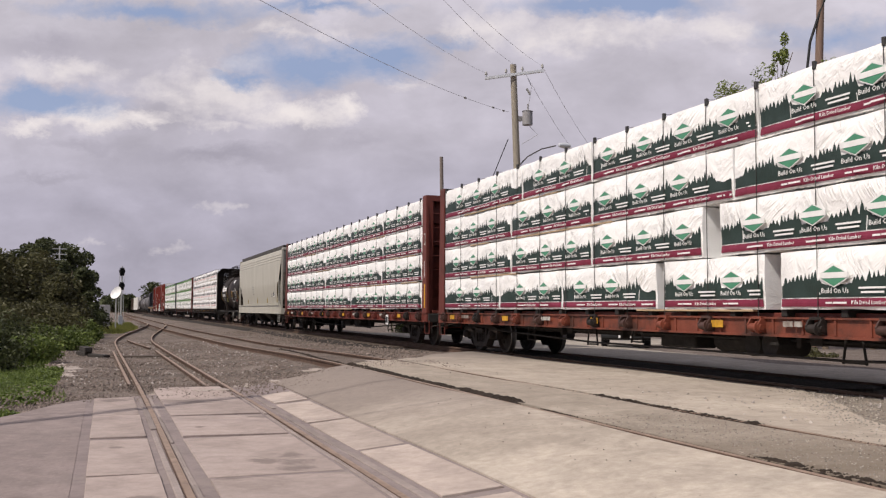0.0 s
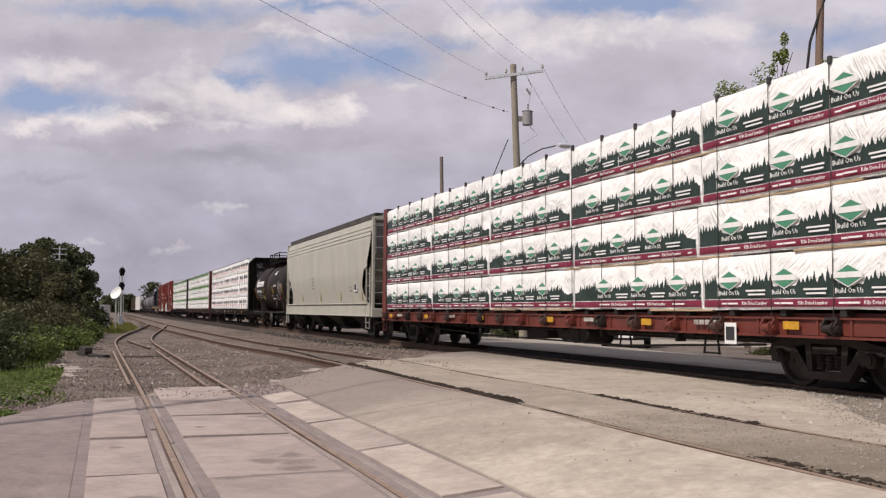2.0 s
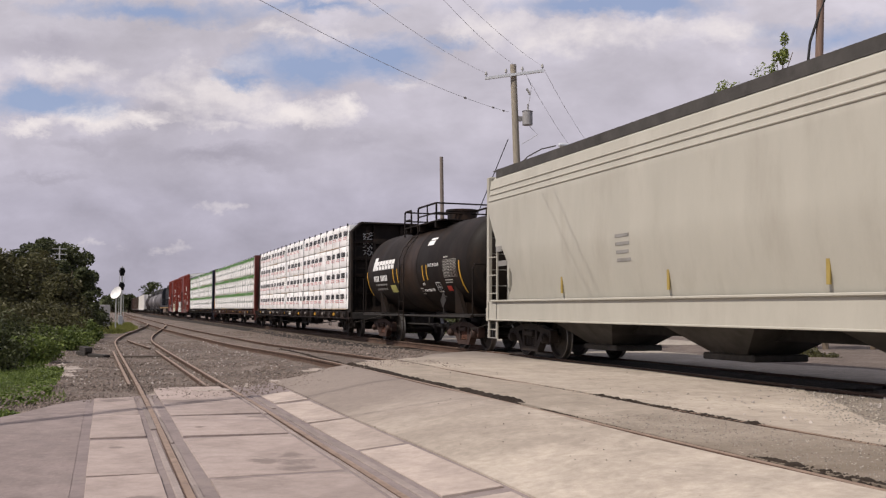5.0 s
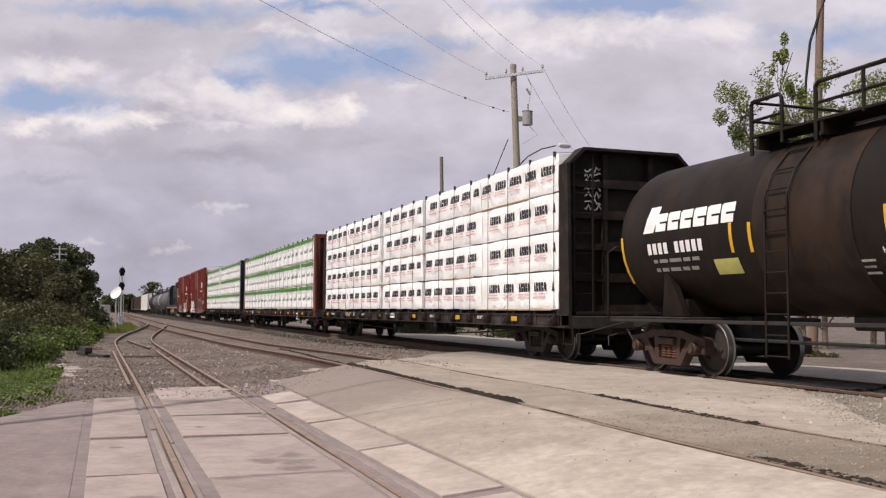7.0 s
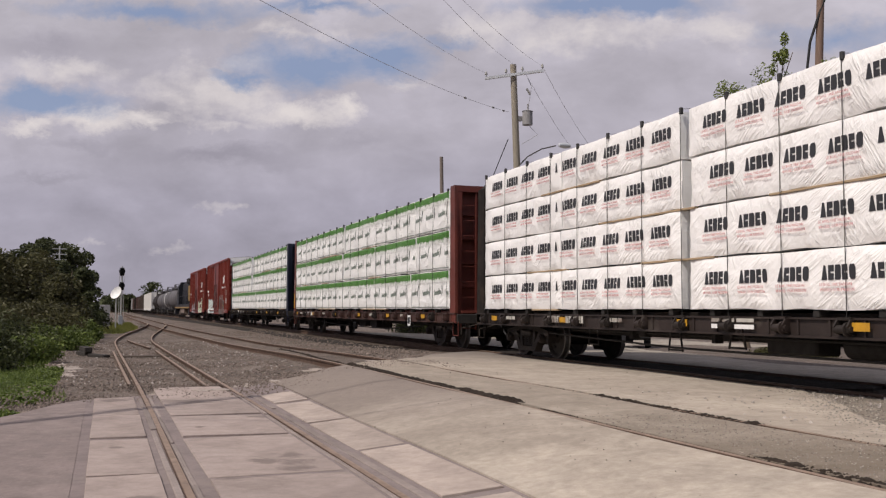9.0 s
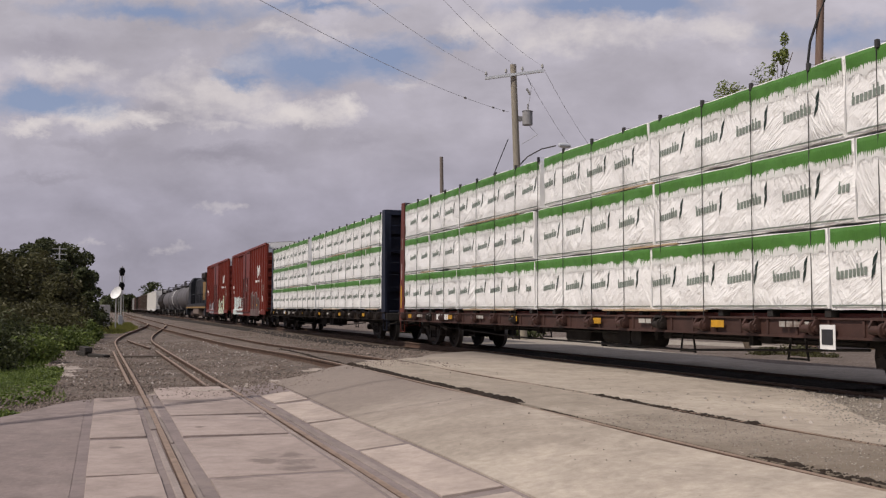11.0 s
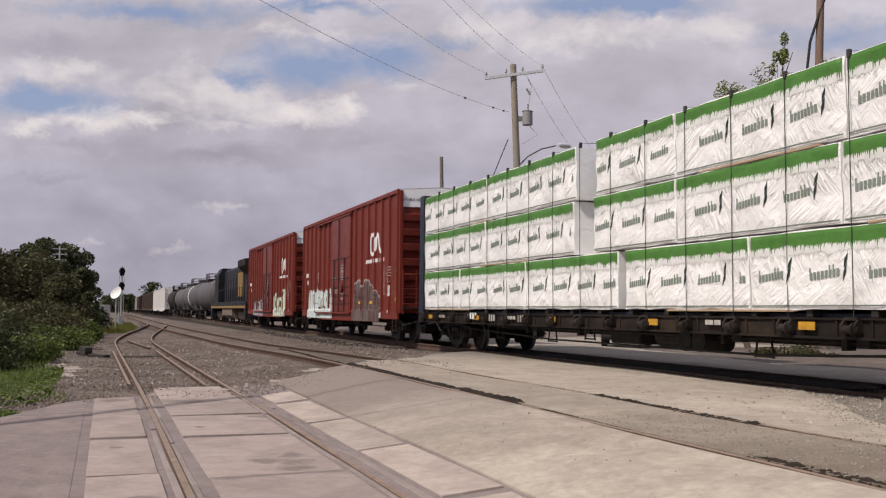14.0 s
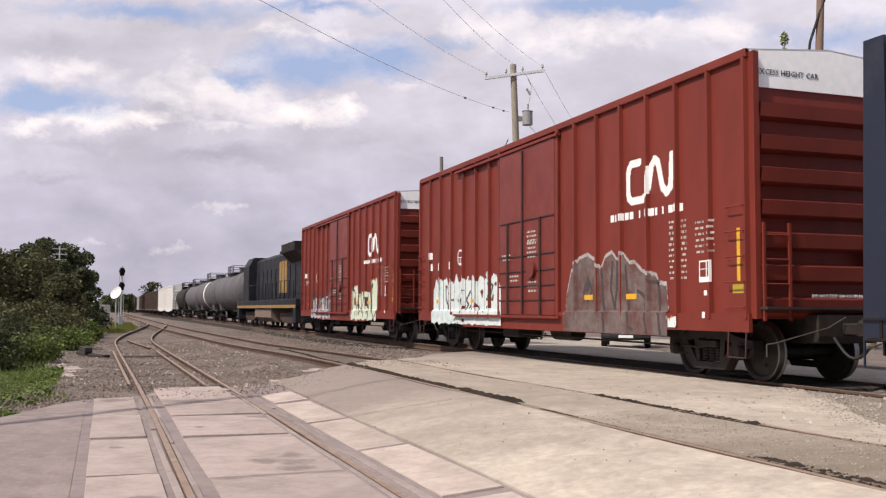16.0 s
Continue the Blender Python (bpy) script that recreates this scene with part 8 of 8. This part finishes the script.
# ---- plants ----
def leaf_cloud(g, centre, radius, count, size, rnd, squash=0.8, gap=0.25):
    """Many small leaf blades in uneven clumps."""
    cx, cy, cz = centre
    for _ in range(count):
        while True:
            p = Vector((rnd.uniform(-1, 1), rnd.uniform(-1, 1), rnd.uniform(-1, 1)))
            if 0.15 < p.length < 1 and noise.noise(p * 2.3 + Vector((cx, cy, cz))) > -gap:
                break
        p = Vector((cx + p.x * radius, cy + p.y * radius, cz + p.z * radius * squash))
        a = Vector((rnd.gauss(0, 1), rnd.gauss(0, 1), rnd.gauss(0, 0.7))).normalized()
        b = a.cross(Vector((rnd.gauss(0, 1), rnd.gauss(0, 1), rnd.gauss(0, 1)))).normalized()
        s = size * rnd.uniform(0.6, 1.3)
        g.add([p - a * s, p + b * s * 0.45, p + a * s, p - b * s * 0.45], [(0, 1, 2, 3)])


def limb(g, a, b, r0, r1, rnd, n=5):
    a, b = Vector(a), Vector(b)
    pts = [a.lerp(b, k / n) + Vector((rnd.uniform(-1, 1), rnd.uniform(-1, 1), 0)) * (0.04 * (b - a).length * (0 if k in (0, n) else 1)) for k in range(n + 1)]
    for k in range(n):
        g.cyl(pts[k], pts[k + 1], r0 + (r1 - r0) * k / n, r0 + (r1 - r0) * (k + 1) / n, n=8, caps=False)
    return pts


def tree(foot, height, spread_r, leaf, size, count, label, seed, clumps=26, trunk_r=0.16, low=0.3, category="tree", name="tree", taper=0.6, squash=0.8, squeeze=1.0):
    rnd = random.Random(seed)
    c = thing(name, label, category, Matrix.Translation(foot))
    tg, lg = Geo(), Geo()
    top = Vector((rnd.uniform(-0.2, 0.2) * spread_r, rnd.uniform(-0.2, 0.2) * spread_r, height * 0.96))
    pts = limb(tg, (0, 0, -0.3), top, trunk_r, trunk_r * 0.15, rnd, 8)
    for k in range(clumps):
        u = low + (1 - low) * ((k + 0.5) / clumps)
        base = pts[min(8, int(u * 8))]
        ang = rnd.uniform(0, 6.28)
        reach = spread_r * rnd.uniform(0.25, 1.0) * (1 - taper * (u - low) / (1 - low))
        end = Vector((base.x + reach * math.cos(ang), base.y + reach * math.sin(ang), height * u + rnd.uniform(-0.02, 0.06) * height))
        limb(tg, base * 0.98, end, trunk_r * 0.35 * (1.1 - u), 0.012, rnd, 3)
        rad = spread_r * rnd.uniform(0.22, 0.42) * squeeze * (1 - 0.5 * taper * (u - low) / (1 - low))
        leaf_cloud(lg, end, rad, int(count / clumps * rnd.uniform(0.6, 1.4)), size, rnd, squash)
    part("trunk", tg, [BARK], c, smooth=True)
    me = bpy.data.meshes.new("crown")
    me.from_pydata(lg.v, [], lg.f)
    me.materials.append(leaf)
    part("crown", me, None, c)
    return c


def bush(foot, radius, height, leaf, size, count, label, seed, clumps=14):
    rnd = random.Random(seed)
    c = thing("bush", label, "bush", Matrix.Translation(foot), group="bushes along the siding")
    tg, lg = Geo(), Geo()
    for k in range(clumps):
        ang, rr = rnd.uniform(0, 6.28), radius * math.sqrt(rnd.random()) * 0.8
        z = height * rnd.uniform(0.25, 0.85) * (1 - 0.35 * rr / radius)
        end = Vector((rr * math.cos(ang), rr * math.sin(ang), z))
        limb(tg, (end.x * 0.3, end.y * 0.3, -0.1), end, 0.03, 0.008, rnd, 3)
        leaf_cloud(lg, end, radius * rnd.uniform(0.28, 0.48), int(count / clumps), size, rnd, 0.75)
    part("stems", tg, [BARK], c)
    me = bpy.data.meshes.new("foliage")
    me.from_pydata(lg.v, [], lg.f)
    me.materials.append(leaf)
    part("foliage", me, None, c)
    return c


tree((-28.89, 24.3, -0.5), 11.9, 0.7, LEAF_POPLAR, 0.062, 5200, "slender green poplar behind the tracks", 21, 34, 0.09, 0.3, squash=1.5, taper=0.55)
tree((-29.59, 22.8, -0.5), 10.1, 1.35, LEAF_POPLAR, 0.062, 12000, "leafy green poplar behind the tracks", 22, 44, 0.12, 0.2, squash=1.2, taper=0.35)
tree((-27.79, 26.7, -0.5), 10.4, 1.7, LEAF_POPLAR, 0.062, 13000, "leafy green poplar beside the brown pole", 23, 44, 0.12, 0.2, squash=1.2, taper=0.35)
tree((-28.49, 25.2, -0.5), 9.2, 1.2, LEAF_POPLAR, 0.062, 8000, "leafy yellow-green poplar behind the tracks", 24, 34, 0.12, 0.2, squash=1.2, taper=0.4)

tree((-28.75, 24.4, -0.5), 10.0, 1.6, LEAF_POPLAR, 0.062, 13000, "leafy green poplar among others behind the tracks", 27, 48, 0.12, 0.2, squash=1.2, taper=0.35)

# the hedge and trees on the far side of the siding
tree((-80.5, -3.35, -0.4), 6.3, 2.8, LEAF_DARK, 0.15, 16000, "dark green tree above the hedge", 31, 34, 0.2, 0.25, squash=0.8, taper=0.3, squeeze=1.15)
tree((-84.0, -7.4, -0.4), 5.8, 2.6, LEAF_DARK, 0.15, 13000, "dark green tree above the hedge", 32, 30, 0.2, 0.25, squash=0.8, taper=0.3, squeeze=1.15)
tree((-62.0, -1.95, -0.4), 3.9, 2.0, LEAF_DARK, 0.11, 15000, "dark rounded tree at the end of the hedge", 33, 32, 0.15, 0.1, squash=0.9, taper=0.35, squeeze=1.2)
tree((-56.0, -4.0, -0.4), 3.9, 2.6, LEAF_OLIVE, 0.11, 15000, "olive-green tree in the hedge", 34, 32, 0.15, 0.1, squash=0.9, taper=0.3, squeeze=1.2)
tree((-52.0, -7.0, -0.4), 3.7, 2.6, LEAF_OLIVE, 0.11, 12000, "olive-green tree in the hedge", 36, 32, 0.15, 0.1, squash=0.9, taper=0.3, squeeze=1.2)
tree((-50.0, -2.0, -0.4), 2.7, 1.7, LEAF_OLIVE, 0.09, 11000, "olive-brown shrubby tree in the hedge", 35, 26, 0.12, 0.08, squash=0.9, taper=0.3, squeeze=1.2)
bush((-23.6, -2.55, -0.45), 1.35, 1.35, LEAF_BUSH, 0.05, 11000, "dense dark green bush beside the siding", 41, 20)
bush((-28.5, -1.95, -0.45), 1.0, 0.9, LEAF_FRESH, 0.05, 6500, "low green bush beside the siding", 42, 18)
bush((-33.0, -3.2, -0.45), 1.7, 1.5, LEAF_BUSH, 0.06, 7500, "dense green bush beside the siding", 43, 20)
bush((-37.0, -1.45, -0.45), 1.3, 0.9, LEAF_FRESH, 0.06, 6500, "green bush beside the siding", 44, 18)
bush((-43.0, -2.6, -0.45), 1.9, 2.1, LEAF_OLIVE, 0.075, 8000, "brownish olive bush beside the siding", 45, 20)
bush((-46.0, -1.2, -0.45), 1.3, 1.2, LEAF_FRESH, 0.075, 6000, "green bush beside the siding", 46, 18)
bush((-40.0, -5.2, -0.45), 2.2, 2.2, LEAF_OLIVE, 0.08, 7000, "brownish olive bush beside the siding", 47, 20)
bush((-57.0, -1.25, -0.45), 1.3, 2.0, LEAF_DARK, 0.09, 7000, "dark green bush beside the siding", 48, 18)
bush((-29.0, -5.0, -0.45), 2.0, 1.5, LEAF_OLIVE, 0.07, 7000, "olive-green bush beside the siding", 49, 20)
bush((-68.0, -1.45, -0.45), 1.2, 1.9, LEAF_DARK, 0.09, 5000, "dark green bush near the concrete wall", 50, 16)
for k, (x, y, r, h) in enumerate(((-47, 15.5, 1.6, 0.9), (-52, 17.5, 2.0, 1.2), (-43, 19, 1.6, 1.2), (-58, 21, 2.4, 1.6), (-45.5, 20.5, 1.2, 1.1))):
    bush((x, y, paving(x, y) - 0.05), r, h, LEAF_BUSH, 0.08, 3000, "low green bush beyond the main track", 120 + k, 14)
for k, (x, y, r, h) in enumerate(((-22.3, 17.6, 0.55, 0.42), (-21.6, 18.3, 0.6, 0.5), (-20.6, 18.0, 0.45, 0.3))):
    bush((x, y, paving(x, y) - 0.03), r, h, LEAF_OLIVE, 0.05, 900, "scrubby green weed clump in the pale yard", 140 + k, 9)


# ---- a parked car beyond the tracks ----
CAR_PAINT = surface("black_car_paint", (0.014, 0.014, 0.017), 0.3, metal=0.4, vary=0.1, spec=0.6)
GLASS_DARK = surface("dark_car_glass", (0.01, 0.011, 0.012), 0.08, vary=0.05, bump=0.0, spec=0.8)
car_m = pose(-31.4, 18.5, paving(-30.5, 18.0), 0, 0, 149)
pc = thing("parked_car", "dark parked car with a bright chrome grille", "car", car_m)
bdy = Geo().prism([(-2.2, 0.30), (-2.25, 0.62), (-2.05, 0.80), (-1.1, 0.90), (-0.4, 1.36), (0.9, 1.38), (1.6, 0.95), (2.15, 0.88), (2.22, 0.35), (1.75, 0.28), (-1.75, 0.28)], -0.85, 0.85)
part("body", bdy, [CAR_PAINT], pc)
part("windscreen", Geo().prism([(-1.02, 0.93), (-0.44, 1.32), (-0.40, 1.32), (-0.98, 0.90)], -0.72, 0.72), [GLASS_DARK], pc)
for s_ in (-1, 1):
    part("side_window", Geo().prism([(-0.85, 0.95), (-0.38, 1.28), (0.82, 1.30), (1.3, 0.97)], 0.85 * s_, 0.856 * s_), [GLASS_DARK], pc)
    for x_ in (-1.4, 1.4):
        part("wheel", Geo().cyl((x_, 0.66 * s_, 0.31), (x_, 0.87 * s_, 0.31), 0.31, n=18), [BLACK], pc)
    part("headlight", Geo().box(-2.27, 0.50 * s_ - 0.2, 0.58, -2.2, 0.50 * s_ + 0.2, 0.72, 0.02), [ALU], pc)
part("grille", Geo().tube([(-2.24, -0.72, 0.68), (-2.28, -0.4, 0.60), (-2.30, 0.0, 0.57), (-2.28, 0.4, 0.60), (-2.24, 0.72, 0.68)], [0.03, 0.06, 0.07, 0.06, 0.03], 8), [ALU], pc, "bright chrome grille")
part("bumper", Geo().box(-2.34, -0.86, 0.34, -2.18, 0.86, 0.50, 0.04), [BLACK], pc)
part("number_plate", Geo().box(-2.355, -0.25, 0.37, -2.335, 0.25, 0.47), [WHITE], pc)

# weeds: blades in uneven tufts
rnd = random.Random(77)
gv = Geo()
for _ in range(21000):
    x = rnd.uniform(-34, -14.5)
    y = -1.35 - abs(rnd.gauss(0, 1.1)) + 0.9 * smooth01(-24, -17.5, x) * rnd.random() * (1 if x < -16.5 else 0) - 0.9 * smooth01(-17, -14, x)
    if noise.noise((x * 0.9, y * 0.9, 0.3)) < -0.12:
        continue
    z = level(x, y) - 0.02
    h = rnd.uniform(0.05, 0.24) * (1.0 if y < -1.2 else 0.5)
    a = rnd.uniform(0, 6.28)
    dx, dy, w = math.cos(a), math.sin(a), rnd.uniform(0.008, 0.022)
    lean = rnd.uniform(0.1, 0.7) * h
    gv.add([(x - dy * w, y + dx * w, z), (x + dy * w, y - dx * w, z), (x + dx * lean, y + dy * lean, z + h)], [(0, 1, 2)])
for _ in range(16000):
    x, y = rnd.uniform(-24.5, -14.2), rnd.uniform(-2.6, -0.85)
    edge = -0.75 - 0.55 * smooth01(-17.5, -14.5, x) + 0.25 * noise.noise((x * 0.8, 0.0, 9.0))
    if y > edge + 0.35 * max(0.0, noise.noise((x * 2.1, y * 2.1, 4.0))):
        continue
    z = level(x, y) - 0.02
    h = rnd.uniform(0.06, 0.20) * (1.0 if y < edge - 0.25 else 0.6)
    a, w = rnd.uniform(0, 6.28), rnd.uniform(0.012, 0.035)
    dx, dy, lean = math.cos(a), math.sin(a), rnd.uniform(0.2, 0.9) * h
    p, q = (x + dx * lean * 0.5, y + dy * lean * 0.5, z + h * 0.8), (x + dx * lean, y + dy * lean, z + h * 0.75)
    gv.add([(x, y, z), (p[0] - dy * w, p[1] + dx * w, p[2]), q, (p[0] + dy * w, p[1] - dx * w, p[2])], [(0, 1, 2, 3)])
me = bpy.data.meshes.new("weeds")
me.from_pydata(gv.v, [], gv.f)
me.materials.append(GRASS)
tagged(new("weeds", me), "green weeds and grass beside the siding", "grass", kind="stuff")
gv = Geo()
for _ in range(4000):
    x, y = rnd.uniform(-95, -60), rnd.uniform(-0.6, 2.4)
    y -= 1.2 * smooth01(-75, -60, x)
    z = level(x, y) - 0.02
    h, a = rnd.uniform(0.1, 0.35), rnd.uniform(0, 6.28)
    w = 0.04
    gv.add([(x - w, y + w, z), (x + w, y - w, z), (x + 0.1 * math.cos(a), y + 0.1 * math.sin(a), z + h)], [(0, 1, 2)])
me = bpy.data.meshes.new("weeds")
me.from_pydata(gv.v, [], gv.f)
me.materials.append(GRASS_DRY)
tagged(new("weeds", me), "yellow-green grass verge by the signal", "grass", kind="stuff")

# ---- signal, dish and distance ----
sx, sy = -90.7, 1.48
sg = thing("railway_signal", "silver signal mast with two black round signal heads", "railway signal", Matrix.Translation((sx, sy, level(sx, sy))))
part("mast", Geo().cyl((0, 0, 0), (0, 0, 5.3), 0.085, n=10), [MAST], sg)
part("base", Geo().box(-0.3, -0.3, 0, 0.3, 0.3, 0.5, 0.03), [CONCRETE_WALL], sg)
for z in (4.85, 3.55):
    hd = Geo()
    hd.cyl((0.12, 0, z), (0.20, 0, z), 0.27, n=20)
    hd.box(-0.1, -0.18, z - 0.40, 0.12, 0.18, z + 0.33, 0.05)
    for dz in (-0.2, 0.15):
        hd.cyl((0.18, 0, z + dz), (0.45, 0, z + dz), 0.13, n=12, caps=False)
    part("signal_head", hd, [BLACK], sg)
part("mast_ladder", Geo().tube([(-0.35, -0.2, 0.2), (-0.35, -0.2, 5.2)], 0.02).tube([(-0.35, 0.2, 0.2), (-0.35, 0.2, 5.2)], 0.02), [MAST], sg)
ds = thing("satellite_dish", "white round dish on a short post", "dish", Matrix.Translation((-70.0, 0.80, -0.5)))
g = Geo()
g.lathe([(0.0, 0.14), (0.2, 0.11), (0.36, 0.04), (0.46, -0.05), (0.47, -0.05), (0.37, 0.05), (0.2, 0.13), (0.0, 0.16)], 24, "x")
part("reflector_bowl", g, [WHITE], ds, smooth=True, at=Matrix.Translation((0, 0, 2.66)) @ Vector((0.62, -0.66, 0.42)).to_track_quat("-X", "Z").to_matrix().to_4x4())
part("post", Geo().cyl((-0.2, 0, 0), (-0.2, 0, 2.6), 0.05, n=8), [MAST], ds)
single("concrete_wall", Geo().box(-76.4, -0.9, -0.5, -76.0, 0.45, 1.35, 0.02), [CONCRETE_WALL], "grey concrete retaining wall beside the hedge", "wall")
single("relay_cabinet", Geo().box(-84.0, 1.15, -0.5, -83.5, 1.5, 0.5, 0.04), [ALU], "silver metal relay cabinet near the signal", "cabinet")

up = thing("utility_pole", "pale grey pole with short crossarms above the hedge", "utility pole", Matrix.Translation((-76.0, -3.2, -0.45)))
part("post", Geo().cyl((0, 0, 0), (0, 0, 6.15), 0.07, 0.05, n=8), [MAST], up)
for z in (5.9, 5.5, 5.1):
    part("crossarm", Geo().box(-0.04, -0.5, z, 0.04, 0.5, z + 0.06), [MAST], up)
tw = thing("transmission_tower", "distant grey steel lattice transmission tower", "tower", Matrix.Translation((-322.5, -13.4, -1)))
g = Geo()
for sx_, sy_ in ((-1, -1), (-1, 1), (1, -1), (1, 1)):
    g.tube([(2.6 * sx_, 2.6 * sy_, 0), (0.9 * sx_, 0.9 * sy_, 14), (0.5 * sx_, 0.5 * sy_, 22)], 0.11, 4)
for k in range(7):
    z = 2 + 2.8 * k
    w = 2.6 - 1.7 * min(1, z / 14)
    w2 = 2.6 - 1.7 * min(1, (z + 2.8) / 14)
    for e in (-1, 1):
        g.tube([(w, e * w, z), (w2, -e * w2, z + 2.8)], 0.07, 4)
for z, w in ((15, 4.2), (18, 3.6), (21, 3.0)):
    g.tube([(0, -w, z), (0, w, z)], 0.14, 4)
part("lattice", g, [MAST], tw)

far_rnd = random.Random(91)
for k, (x, y, h, r) in enumerate(((-345, 16.0, 10.0, 6.5), (-352, 8.0, 6.2, 5.0), (-360, 24, 6.6, 7.0), (-370, 3, 5.6, 5.0), (-330, 22, 5.6, 5.0), (-380, 40, 6.5, 8.0), (-310, 36, 6.0, 7.0))):
    tree((x, y, -0.6), h, r, LEAF_DARK, 0.5, 1800, "distant dark tree beyond the train", 60 + k, 20, 0.3, 0.1, squash=0.8, taper=0.3)
gv = Geo()
for _ in range(9000):
    a = far_rnd.uniform(-2.9, 2.9)
    d = far_rnd.uniform(420, 520)
    x, y = -d * math.cos(a), d * math.sin(a)
    top = 7 + 3.5 * noise.noise((a * 9, 0.0, 1.0)) + 2 * noise.noise((a * 31, 0.0, 5.0))
    z = far_rnd.uniform(-1, top)
    s = far_rnd.uniform(0.7, 1.6)
    gv.add([(x, y - s, z), (x + s, y, z - s), (x, y + s, z), (x - s, y, z + s)], [(0, 1, 2, 3)])
me = bpy.data.meshes.new("far_woods")
me.from_pydata(gv.v, [], gv.f)
me.materials.append(LEAF_DARK)
tagged(new("far_woods", me), "distant dark line of woods on the horizon", "woods", kind="stuff")


# ---- motion of the train ----
def motions():
    steps = [0, 4, 8, 12, 16]
    for ob, x, y, z in MOVERS:
        walk(ob, [(t, pose(x + travelled(t), y, z)) for t in steps])
    for ob, ax in SPINNERS:
        rows = []
        for k in range(0, 481, 2):
            t = k / 30
            rows.append((t, Matrix.Translation((ax, 0, 0.457)) @ Matrix.Rotation((travelled(t) - travelled(0)) / WHEEL_R, 4, "Y")))
        walk(ob, rows)


motions()
